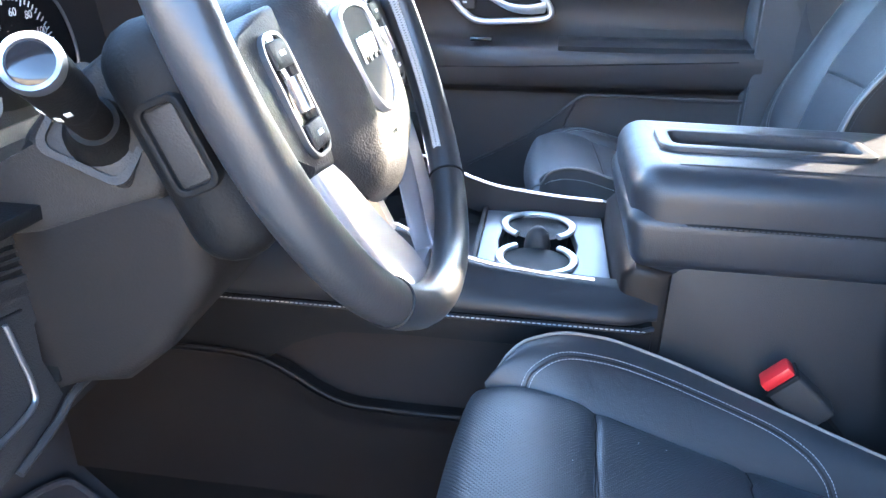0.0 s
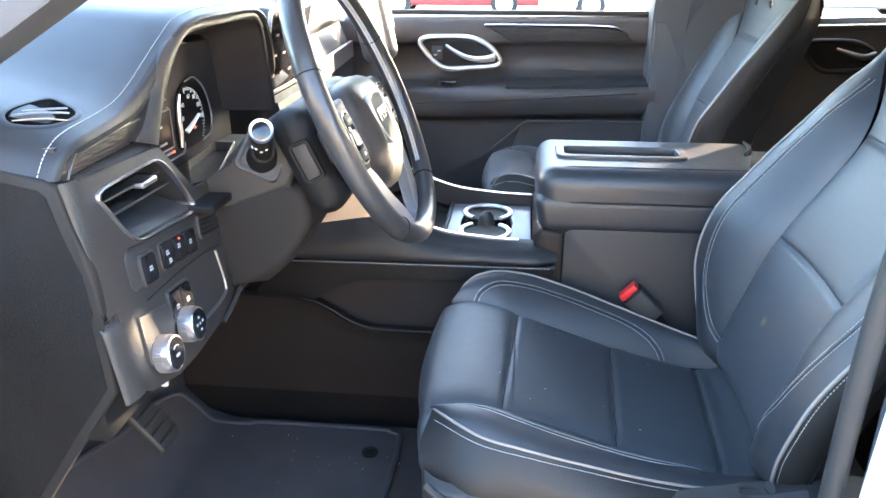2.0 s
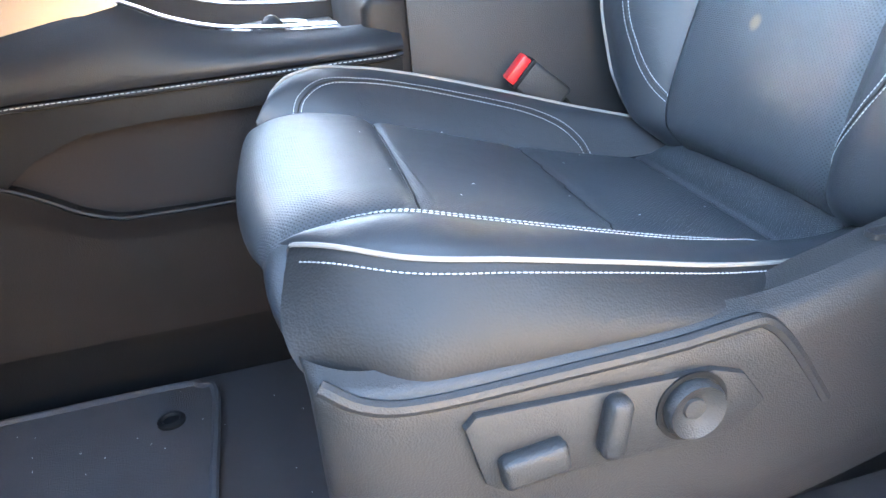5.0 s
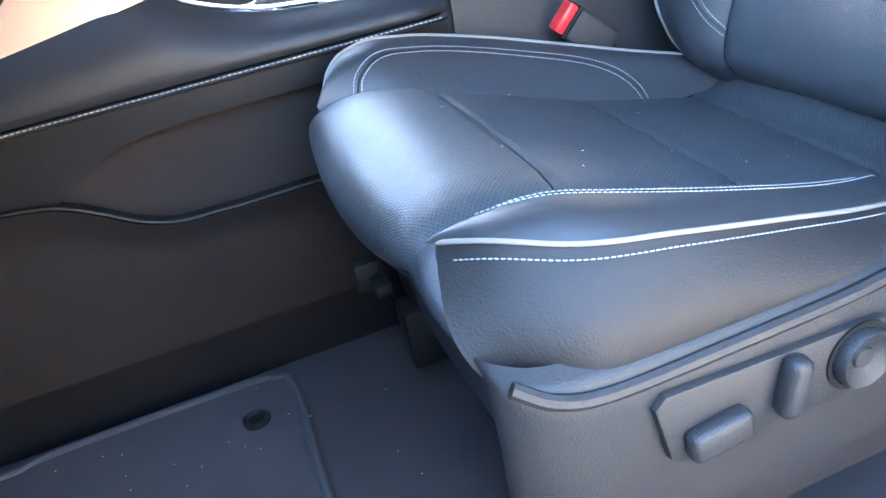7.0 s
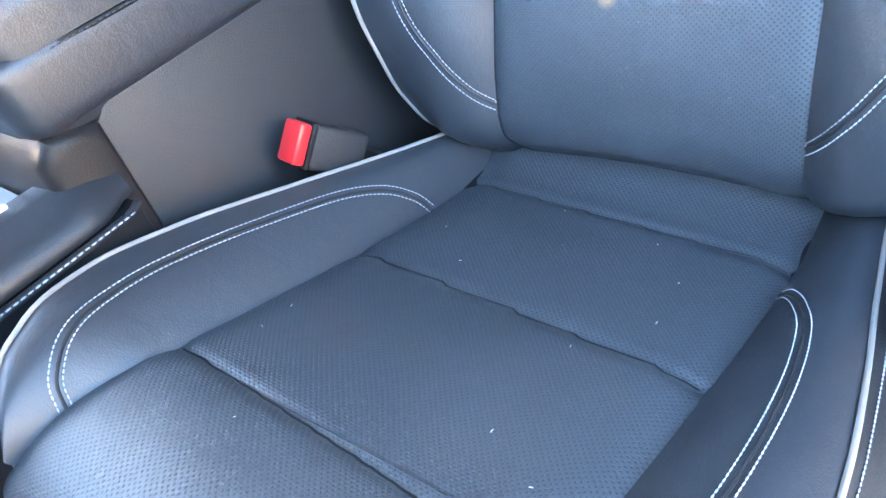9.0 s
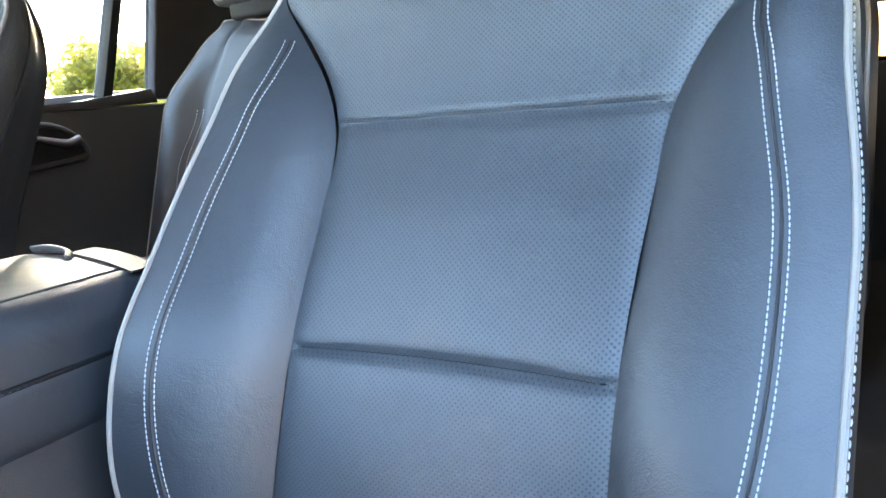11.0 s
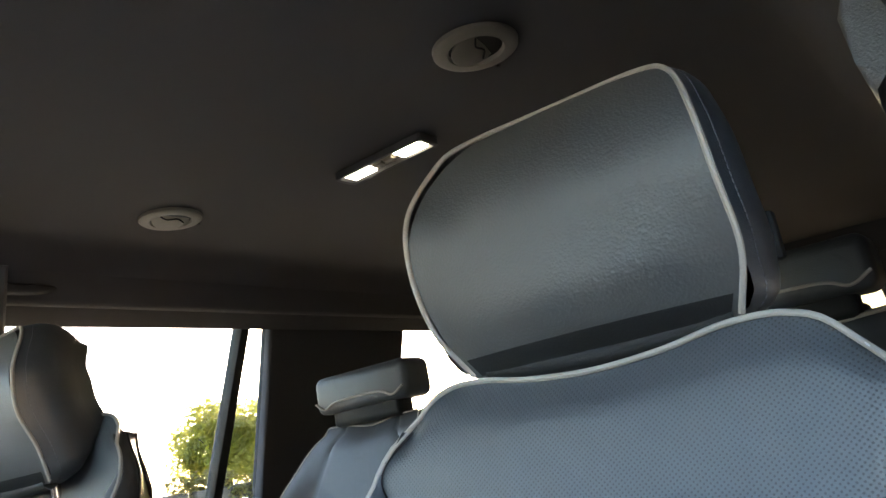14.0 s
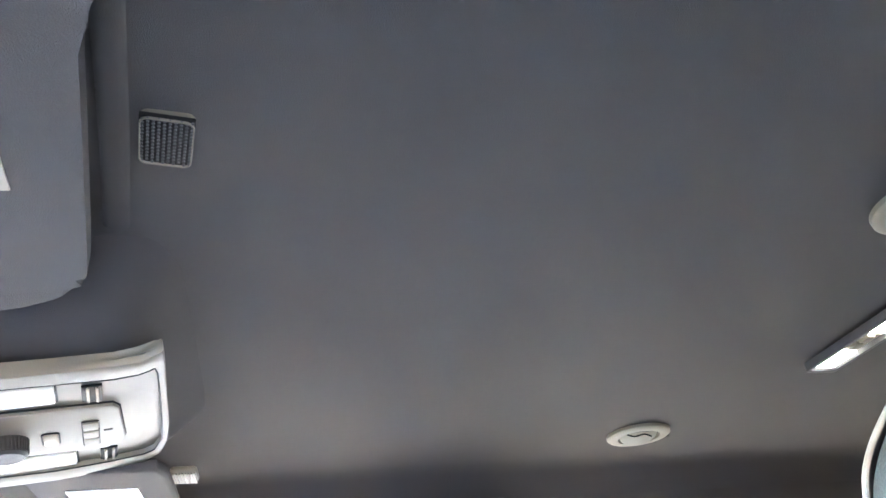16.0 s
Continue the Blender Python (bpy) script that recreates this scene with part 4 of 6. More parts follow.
# rear right door, behind the pillar
rear_door = thing("door_2", "closed black rear door trim", "car door", kind="structure")
part("door_panel", thick(lambda u, v: Vector((.29 + u * .66, 1.235 - .02 * math.sin(math.pi * v) + (-.05 * dent(v, .45, .09)), .06 + .685 * v)), 20, 30, (0, .04, 0)), PLASTIC, rear_door)
B2 = [(x * .9 + 1.03, z * .9 + .075) for x, z in [(p.x, p.z) for p in BEZEL]]
part("handle_bezel", tube([Vector((x, 1.205, z)) for x, z in B2], .006, 10, closed=True), PLASTIC, rear_door, "black handle surround")
part("handle_cup", prism(B2, "y", 1.208, 1.228), DARK, rear_door)
part("door_handle", tube(spline([(.59, 1.200, .70), (.62, 1.192, .69), (.66, 1.19, .68), (.69, 1.195, .685)], 6), lambda s: .005 + .009 * s, 10, flat=.6), SATIN, rear_door)

# ---- centre console ----
console = thing("center_console", "black centre console with cup holders and padded armrest", "console")
rail_z = hermite([-.80, -.70, -.60, -.54, -.515, -.48, -.42, -.35, -.20], [.440, .456, .473, .484, .484, .466, .446, .437, .430])


def flank(u, v):
    x = -.74 + u * .54
    lo = Vector((x, .262, .396 + .004 * u))
    hi = Vector((x, .300 - .012 * (1 - ease(-.6, -.45, x)), min(rail_z(x), .60)))
    p = lo.lerp(hi, v)
    end = ease(.90, 1.0, u)
    p.y -= .012 * math.sin(math.pi * v ** .7) * (1 - .3 * end) - .018 * end * end
    p.z += .004 * math.sin(math.pi * v)
    return p


part("side_rail", thick(flank, 50, 14, (0, .03, -.004)), SOFT_DASH, console, "soft black side rail")
part("rail_seam", tube([(-.745, .2615, .391), (-.5, .2605, .3925), (-.22, .2605, .395), (-.205, .268, .396)], .0035, 8), SOFT_DASH, console)
part("stitching", stitches([(-.745 + i * .01, .2565, .3925 + .00008 * i) for i in range(54)], .006, .0042, .0008), THREAD, console, "pale contrast stitching")
part("edge_strip", tube([Vector((x, .305, rail_z(x) + .004)) for x in [-.535 + .02 * i for i in range(14)]], .002, 6), SATIN, console, "thin satin metal strip")
part("stack_panel", thick(lambda u, v: Vector((-.80 + .283 * u - .042 * v * u, .287 + .012 * v, .432 + .052 * u + (.135 - .062 * u) * v)), 12, 8, (0, .02, 0)), SATIN_WARM, console, "brushed satin silver side of the centre stack, tinted with a warm reflection")
# right hand rail
part("side_rail", thick(lambda u, v: Vector((-.74 + u * .54, .585 + .035 * v + .008 * math.sin(math.pi * v), min(rail_z(-.74 + u * .54), .5) + .006 - .022 * v * v)), 40, 8, (0, 0, -.05)), SOFT_DASH, console)
part("edge_strip", tube([Vector((x, .585, min(rail_z(x), .5) + .008)) for x in [-.55 + .02 * i for i in range(16)]], .0022, 6), SATIN, console)
# side below the rail: dark plate round an open pocket, then the lower cover
part("side_plate", prism([(-.80, .314), (-.735, .392), (-.205, .396), (-.205, .358), (-.507, .3565), (-.58, .352), (-.607, .346), (-.64, .330), (-.662, .315), (-.677, .303), (-.80, .300)], "y", .268, .290, .002), DARK, console)
part("pocket", thick(lambda u, v: Vector((-.70 + .50 * u, .292 + .010 * v - .006 * math.sin(math.pi * u), .235 + .135 * v)), 20, 8, (0, .02, 0)), POCKET, console, "open side pocket")
low_z = hermite([-.98, -.80, -.71, -.677, -.64, -.61, -.575, -.52, -.42, -.20], [.310, .312, .310, .303, .284, .265, .251, .247, .247, .250])


def lower(u, v):
    x = -.98 + u * .78
    y = .262 + .022 * v ** 2 * ease(0, .1, u) - .010 * dent(v, .93, .06)
    return Vector((x, .262 + .010 * (1 - v) - .008 * dent(v, 1.0, .10), .085 + (low_z(x) - .085) * v))


part("lower_cover", thick(lower, 60, 16, (0, .03, 0)), PLASTIC_LOW, console, "hard grey plastic lower cover")
part("cover_lip", tube([Vector((-.80 + .01 * i, .263, low_z(-.80 + .01 * i))) for i in range(61)], .003, 8), PLASTIC_LOW, console)
part("tunnel", rbox((.80, .26, .36), (-.60, .43, .16), .01), DARK, console)
part("cup_panel", frame_bm([(-.425, .315), (-.335, .315), (-.250, .315), (-.250, .46), (-.250, .580), (-.345, .580), (-.425, .580), (-.425, .46)],
                           [(-.392, .365), (-.345, .352), (-.300, .365), (-.288, .46), (-.300, .555), (-.345, .568), (-.392, .555), (-.400, .46)], "z", .398, .414, .002), SATIN_GREY, console, "satin silver cup holder panel")
for cy in (.400, .522):
    a0 = 0
    ring = [Vector((-.345 + .050 * math.cos(a), cy + .050 * math.sin(a), .416)) for a in [2 * math.pi * k / 40 for k in range(40)]]
    keep = [p for p in ring if abs(p.y - .461) > .018]
    start = max(range(len(keep)), key=lambda i: (keep[i] - keep[i - 1]).length)
    part("cup_ring", tube(keep[start:] + keep[:start], .0058, 8, flat=.7, up=(0, 0, 1)), SATIN_LIGHT, console, "bright chrome cup ring")
    part("cup_well", turned([(.046, .412), (.043, .35), (.040, .335), (0, .335)], 32, Matrix.Translation((-.345, cy, 0))), DARK, console)
part("cup_divider", moved(turned([(0, -.03), (.016, -.025), (.019, .0), (.015, .018), (.007, .027), (0, .029)], 24), Matrix.Translation((-.345, .461, .410))), RUBBER, console, "black rubber cup divider")
part("tray_floor", rbox((.14, .26, .01), (-.495, .45, .385), .003), RUBBER, console)
part("tray_wall", rbox((.008, .26, .05), (-.428, .45, .395), .002), DARK, console)

# armrest lid with an open tray on top
arm = thing("armrest", "padded black leather armrest lid with an open tray", "armrest")


def pad(lo, hi, y0, y1, x0, x1, round_, name, material):
    bm = bmesh.new()
    bmesh.ops.create_cube(bm, size=1.0)
    for v in bm.verts:
        v.co = Vector(((x0 + x1) / 2 + v.co.x * (x1 - x0), (y0 + y1) / 2 + v.co.y * (y1 - y0), (lo + hi) / 2 + v.co.z * (hi - lo)))
    bmesh.ops.bevel(bm, geom=list(bm.edges), offset=round_, segments=6, profile=.5, affect="EDGES", clamp_overlap=True)
    for v in bm.verts:
        v.co.x -= .014 * (v.co.z - lo) / (hi - lo) if v.co.x < -.15 else 0
    return part(name, bm, material, arm)


pad(.458, .530, .288, .575, -.236, .215, .020, "lid_lower", LEATHER)
top = pad(.440, .579, .291, .572, -.234, .210, .036, "lid_upper", LEATHER)
# the open tray is let into the lid
bm = bmesh.new()
bm.from_mesh(top.data)
big = max((fc for fc in bm.faces if fc.normal.z > .9), key=lambda fc: fc.calc_area())
vs = sorted(big.verts, key=lambda v: math.atan2(v.co.y - .43, v.co.x))
bm.faces.remove(big)
hole = sorted([(-.195, .396), (.035, .396), (.035, .468), (-.195, .468)], key=lambda p: math.atan2(p[1] - .43, p[0] + .08))
ins = [[bm.verts.new((x, y, z)) for x, y in hole] for z in (vs[0].co.z, .556)]
for k in range(4):
    bm.faces.new((vs[k], vs[(k + 1) % 4], ins[0][(k + 1) % 4], ins[0][k]))
    bm.faces.new((ins[0][k], ins[0][(k + 1) % 4], ins[1][(k + 1) % 4], ins[1][k]))
bm.faces.new(ins[1])
bmesh.ops.recalc_face_normals(bm, faces=bm.faces)
bm.to_mesh(top.data)
bm.free()
part("stitching", stitches([Vector((-.19 + .008 * i, .2865 + .004 * math.sin(i * .02), .519)) for i in range(46)], .006, .004, .0008), THREAD_DARK, arm)
part("lid_seam", tube(spline([(.20, .290, .520), (0, .290, .5195), (-.17, .291, .519), (-.222, .31, .519), (-.238, .36, .52), (-.240, .50, .52), (-.22, .555, .52)], 8), .0022, 6), DARK, arm)
part("lid_seam", tube(spline([(-.225, .335, .555), (-.20, .330, .574), (-.17, .326, .579), (0, .326, .579), (.19, .328, .579)], 8), .0016, 6), LEATHER, arm)
tray_o = [(x - .080, y + .432) for x, y in rounded(.255, .098, .022)]
tray_i = [(x - .080, y + .432) for x, y in rounded(.222, .066, .012)]
part("tray_rim", frame_bm(tray_o, tray_i, "z", .572, .585, .003), LEATHER, arm, "raised leather tray rim")
part("tray_floor", prism([(x - .080, y + .432) for x, y in rounded(.226, .068, .010)], "z", .5565, .5585), RUBBER, arm, "ribbed dark tray floor")
for k in range(9):
    part("tray_rib", rbox((.004, .05, .002), (-.165 + .021 * k, .432, .5592), .0005), DARK, arm)
part("latch", tube(spline([(.165, .44, .579), (.178, .46, .583), (.186, .50, .584), (.188, .54, .581)], 6), .006, 10, flat=.5), PLASTIC, arm, "black latch bar")
part("strap", thick(lambda u, v: Vector((.135 + .030 * u + .05 * v, .30 + .17 * v, .5805 + .002 * math.sin(math.pi * v))), 4, 10, (0, 0, -.002)), DARK, arm, "dark strap across the lid")
binb = thing("console_bin", "grained black storage bin under the armrest", "storage bin")
part("bin_body", prism([(-.190, .02), (.22, .02), (.22, .472), (-.175, .468), (-.190, .456)], "y", .292, .572, .006), PLASTIC, binb)
part("bin_front", prism([(-.248, .30), (-.187, .20), (-.187, .458), (-.232, .466), (-.246, .45)], "y", .288, .575, .012, 3), PLASTIC_LOW, binb, "bin front corner")
part("rear_vent", rbox((.02, .18, .12), (.225, .432, .30), .005), DARK, binb)

# driver's belt buckle
buckle = thing("seat_belt_buckle", "black belt buckle with a red release button", "seat belt buckle")
bk = Matrix.Translation((-.041, .245, .341)) @ Vector((-.055, .008, .049)).to_track_quat("Z", "Y").to_matrix().to_4x4()
part("buckle_body", moved(rbox((.030, .042, .066), (0, 0, -.006), .005, 3), bk), PLASTIC, buckle)
part("release_button", moved(rbox((.0265, .038, .013), (0, 0, .0325), .003, 2), bk), RED, buckle, "red release button")
part("button_lip", moved(rbox((.0310, .043, .006), (0, 0, .024), .002, 2), bk), DARK, buckle)
part("buckle_stalk", tube([(-.018, .247, .322), (.012, .247, .29), (.035, .246, .20), (.04, .245, .10)], .010, 8), DARK, buckle)

# floor mat
mat_line = [Vector((x, y, 0)) for x, y in [(-1.005, -.28), (-1.01, .10), (-.995, .235), (-.965, .262), (-.90, .252), (-.84, .250), (-.80, .258), (-.56, .258), (-.525, .248), (-.505, .222), (-.507, .05), (-.510, -.16), (-.53, -.27)]]
mat_pts = spline(mat_line, 6, closed=True)


def mat_z(x):
    return .004 + .42 * max(0, (-.92 - x) / .33) ** 1.2


floor_mat = thing("floor_mat", "charcoal carpet floor mat with bound edge", "floor mat")
bm = bmesh.new()
rows = []
cen = Vector((-.76, -.01, 0))
for k in range(1, 9):
    rows.append([bm.verts.new(Vector((*(cen.lerp(p, k / 8)).xy, mat_z(cen.lerp(p, k / 8).x) + .004))) for p in mat_pts])
c0 = bm.verts.new((cen.x, cen.y, .008))
n = len(mat_pts)
for j in range(n):
    bm.faces.new((c0, rows[0][j], rows[0][(j + 1) % n]))
    for a, b in zip(rows, rows[1:]):
        bm.faces.new((a[j], b[j], b[(j + 1) % n], a[(j + 1) % n]))
part("mat_body", bm, MATPILE, floor_mat)
part("binding", tube([Vector((p.x, p.y, mat_z(p.x) + .004)) for p in mat_pts], .0055, 8, closed=True), MAT_EDGE, floor_mat, "sewn grey edge binding")
part("mat_clip", turned([(.017, 0), (.017, .004), (.012, .006), (.009, .003), (0, .003)], 24, Matrix.Translation((-.558, .179, .008))), DARK, floor_mat, "round mat clip")

# pedals
brake = thing("brake_pedal", "ribbed black rubber brake pedal", "pedal")
bpose = pose(-.868, -.075, .235, 0, -38, 0)
part("pedal_pad", moved(rbox((.016, .062, .10), (0, 0, 0), .005, 3), bpose), RUBBER, brake)
for k in range(5):
    part("pad_rib", moved(rbox((.006, .056, .006), (.010, 0, -.036 + .018 * k), .0015), bpose), RUBBER, brake)
part("pedal_arm", tube([(-.88, -.075, .24), (-.93, -.075, .36), (-.95, -.075, .52)], .010, 8), DARK, brake)
part("pedal_tag", moved(rbox((.012, .008, .018), (0, 0, 0), .003), pose(-.845, -.05, .298)), WHITE_MARK, brake, "small white clip")

# ---- dashboard ----
dash = thing("dashboard", "black soft dashboard with stitched edge and instrument hood", "dashboard")
edge_x = hermite([-.41, -.36, -.25, -.19, -.15, -.10, 0, .15, .24, .29, .36, .60, 1.25], [-.738, -.731, -.730, -.730, -.729, -.726, -.722, -.722, -.724, -.735, -.765, -.79, -.83])
edge_z = hermite([-.402, -.389, -.373, -.353, -.33, -.30, -.26, -.22, -.185, -.132, -.097, -.05, 0, .05, .15, .20, .245, .275, .30, .36, .60, 1.25], [.747, .766, .7795, .7865, .7895, .792, .797, .810, .827, .855, .873, .882, .884, .884, .880, .873, .852, .815, .785, .768, .790, .800])


def top_at(u, y):
    """The dash top by its depth u and its place y across the car; its near end rolls down to the end panel."""
    a = Vector((edge_x(y), y, edge_z(max(y, -.33))))
    p = a.lerp(Vector((-1.27, y, .868)), u)
    p.z += .014 * math.sin(math.pi * u) + .02 * (1 - u) * u
    if u < .06:
        p.z -= .006 * (1 - u / .06) ** 2
    if y < -.33:
        k = min(max((edge_z(y) - .747) / (edge_z(-.33) - .747), 0), 1)
        low = .747 + .2 * (-.738 - p.x)
        p.z = low + (p.z - low) * k
    return p


def across(v):
    return -.402 + 1.652 * v ** 1.6


def top(u, v):
    return top_at(u, across(v))


part("dash_top", thick(top, 40, 130, (0, 0, -.02)), SOFT_DASH, dash, "soft black dash top")
part("stitching", stitches([top_at(.014, -.4 + k * .002) + Vector((0, -.001 * (1 - ease(-.38, -.33, -.4 + k * .002)), .0014)) for k in range(0, 426)], .0045, .0033, .0007), THREAD, dash, "pale contrast stitching")


# padded band under the stitched edge
def band(u, v):
    y = across(u)
    a = top_at(0, y)
    h = .021 + .011 * ease(-.29, -.21, y) - .015 * ease(-.20, -.08, y) + .018 * ease(.22, .32, y)
    d = [(0, 0), (.005, -.005), (.008, -.017), (.005, -.029), (-.006, -.038)]
    k = v * 4
    i = min(int(k), 3)
    o = Vector(d[i]).lerp(Vector(d[i + 1]), k - i)
    lean_in = ease(-.20, -.12, y) * (1 - ease(.20, .28, y))
    c = Vector((0, .035, .77))
    side = Vector((0, y - c.y, a.z - c.z))
    down = Vector((0, 0, 1)).lerp(side.normalized(), lean_in)
    down = down.lerp(Vector((0, -.98, .20)), 1 - ease(-.394, -.338, y)).normalized()
    return a + Vector((o.x, 0, 0)) + down * (o.y * h / .038)


part("dash_band", grid(band, 150, 9), SOFT_DASH, dash, "padded leather band")

# hood opening and the instruments in it
HOOD = spline([(0, -.202, .735), (0, -.182, .771), (0, -.143, .817), (0, -.091, .852), (0, -.02, .857), (0, .06, .857), (0, .150, .856), (0, .188, .849), (0, .207, .826), (0, .221, .768), (0, .238, .692)], 6)
HOOD_OUT = spline([(0, -.245, .750), (0, -.216, .768), (0, -.155, .836), (0, -.082, .866), (0, -.02, .869), (0, .06, .869), (0, .155, .868), (0, .198, .860), (0, .219, .832), (0, .232, .770), (0, .248, .692)], 6)


def hood_in(u, v):
    p = HOOD[round(u * (len(HOOD) - 1))]
    return Vector((-.722 - .088 * v, p.y + (.035 - p.y) * .10 * v, p.z + (.70 - p.z) * .16 * v))


def hood_face(u, v):
    k = round(u * (len(HOOD) - 1))
    return HOOD[k].lerp(HOOD_OUT[k], v) + Vector((-.718 - .006 * v * v + .003 * math.sin(math.pi * v), 0, 0))


part("hood_lining", grid(hood_in, len(HOOD), 8), HOOD_LINING, dash, "matt black hood lining")
part("hood_rim", thick(hood_face, len(HOOD), 6, (-.010, 0, 0)), PLASTIC, dash, "smooth grey hood bezel")
cluster = thing("instrument_cluster", "dark instrument cluster with a white-marked speedometer", "instrument cluster")
part("cluster_face", rbox((.01, .45, .20), (-.811, .025, .720), .004), HOOD_LINING, cluster)
part("dial_face", prism([p.yz for p in spline([(0, .030, .672), (0, .040, .745), (0, .074, .766), (0, .107, .767), (0, .140, .745), (0, .157, .712), (0, .158, .686), (0, .145, .669), (0, .110, .664)], 5, closed=True)], "x", -.806, -.8045), CLUSTER_MATT, cluster)
part("dial_ring", tube(spline([(-.803, .072, .767), (-.803, .107, .768), (-.803, .140, .746), (-.803, .157, .713), (-.803, .159, .686), (-.803, .146, .670), (-.803, .114, .6645)], 8), .0015, 8), SATIN_GREY, cluster, "thin silver dial ring")
part("dial_bar", tube(spline([(-.801, .044, .752), (-.800, .037, .742), (-.800, .033, .715), (-.800, .033, .690), (-.800, .030, .672)], 6), lambda q: .0022 + .002 * math.sin(math.pi * q), 8), SATIN, cluster, "bright curved dial edge")
bm = bmesh.new()
for k in range(25):
    a = radians(96 - 128 * k / 24)
    d = Vector((0, math.cos(a), math.sin(a)))
    c = Vector((-.803, .072, .700))
    add_tube(bm, [c + d * (.053 if k % 5 else .050), c + d * .058], .0006, 4)
part("dial_marks", bm, WHITE_MARK, cluster, "white scale marks")
part("needle", tube([(-.799, .052, .692), (-.798, .076, .701), (-.798, .102, .711)], lambda q: .0040 - .0016 * q, 6, flat=.4), WHITE_MARK, cluster, "white needle")
part("telltale", rbox((.002, .006, .005), (-.7965, .075, .6955), .001), RED_MARK, cluster)
part("telltale", rbox((.002, .006, .003), (-.801, .004, .672), .0005), RED_MARK, cluster)
part("display", rbox((.004, .090, .056), (-.804, -.036, .708), .001), CLUSTER_GREY, cluster, "dim brown driver display")
part("display_edge", frame_bm([(y - .036, z + .708) for y, z in rounded(.093, .059, .003)], [(y - .036, z + .708) for y, z in rounded(.089, .055, .002)], "x", -.803, -.8015), LCD, cluster)
for gy in (-.040, -.012):
    part("small_gauge", tube([Vector((-.802, gy + .011 * math.cos(radians(a)), .748 + .011 * math.sin(radians(a)))) for a in range(20, 161, 14)], .0013, 6), MARK_DIM, cluster, "small white gauge arc")
for w, y, z in ((.034, -.040, .716), (.024, -.026, .690), (.024, -.012, .6725)):
    part("display_text", rbox((.001, w, .0035), (-.801, y, z), .0003), MARK_DIM, cluster)
part("cluster_trim", tube(spline([(-.797, -.10, .664), (-.797, 0, .664), (-.797, .030, .666), (-.797, .036, .680)], 6), .0015, 6), SATIN_GREY, cluster, "thin silver lower trim line")


def lettering(text, size, m, material, parent, name="lettering"):
    cu = bpy.data.curves.new(name, "FONT")
    cu.body, cu.size, cu.align_x, cu.align_y, cu.extrude = text, size, "CENTER", "CENTER", .0002
    tmp = new(name + "_tmp", cu)
    me = bpy.data.meshes.new_from_object(tmp.evaluated_get(bpy.context.evaluated_depsgraph_get()))
    bpy.data.objects.remove(tmp)
    me.transform(m)
    return finish(name, me, material, parent, smooth=False)


FACE = Matrix(((0, 0, 1, 0), (1, 0, 0, 0), (0, 1, 0, 0), (0, 0, 0, 1)))
for word, y, z in (("20", .049, .713), ("40", .054, .733), ("60", .077, .743), ("80", .097, .739), ("100", .111, .724), ("120", .119, .705)):
    lettering(word, .0098, Matrix.Translation((-.802, y, z)) @ FACE, WHITE_MARK, cluster, "dial_number")
lettering("MPH", .005, Matrix.Translation((-.802, .092, .690)) @ FACE, MARK_DIM, cluster, "dial_unit")

# switch fascia at the driver's left: an almost upright face, rounded over to the end of the dash
FX = lambda z: -.688 - .14 * (z - .52)


def on_face(bm):
    """Lay a shape built about x = 0 in (out, y, z) onto the sloping face."""
    for v in bm.verts:
        v.co.x += FX(v.co.z)
    return bm


def holed(outer, hole, lo, hi):
    """A plate in the y-z plane with one opening through it."""
    bm = bmesh.new()
    loops = []
    for pts in (outer, hole):
        a = [bm.verts.new((hi, *p)) for p in pts]
        b = [bm.verts.new((lo, *p)) for p in pts]
        loops += [bm.edges.new((a[k], a[(k + 1) % len(a)])) for k in range(len(a))]
        for k in range(len(a)):
            q = (k + 1) % len(a)
            bm.faces.new((a[k], a[q], b[q], b[k]))
    bmesh.ops.triangle_fill(bm, edges=loops, use_beauty=True)
    return bm


def smooth_loop(pts, n=4):
    return [(p.x, p.y) for p in spline([(a, b, 0) for a, b in pts], n, closed=True)]


FACE_EDGE = [(-.378, .741), (-.30, .738), (-.222, .736), (-.204, .733), (-.188, .717), (-.141, .661), (-.115, .641), (-.074, .628), (-.056, .615), (-.058, .596), (-.082, .572), (-.108, .556), (-.112, .53),
             (-.104, .497), (-.125, .487), (-.168, .477), (-.25, .472), (-.30, .474), (-.365, .490), (-.380, .503), (-.382, .585), (-.382, .598)]
VENT = smooth_loop([(-.352, .714), (-.341, .7205), (-.290, .7215), (-.235, .7215), (-.215, .717), (-.198, .701), (-.168, .657), (-.165, .646), (-.176, .6405), (-.230, .645), (-.285, .6495), (-.305, .654), (-.322, .668), (-.346, .704)])
VENT_MID = Vector((-.262, .684))


def vent_loop(k):
    return [tuple(VENT_MID + (Vector(p) - VENT_MID) * k) for p in VENT]


part("fascia", on_face(holed(FACE_EDGE, vent_loop(1.03), -.02, 0)), PLASTIC, dash, "grained black fascia", smooth=False)


def face_roll(u, v):
    """Rounds the face over to the end panel; a groove parts the upper from the lower block."""
    z = .744 - .247 * u
    a = math.pi / 2 * v
    groove = dent(z, .591, .004)
    step = .008 * ease(.592, .588, z)
    back = .004 + .012 * ease(.70, .66, z) * (1 - ease(.592, .588, z))
    x0, x1 = FX(z) + .001, FX(z) - .010 + back * .6
    return Vector((x1 + (x0 - x1) * math.cos(a) - .008 * groove, -.378 - step * math.sin(a) - .021 * math.sin(a) + .004 * groove, z))


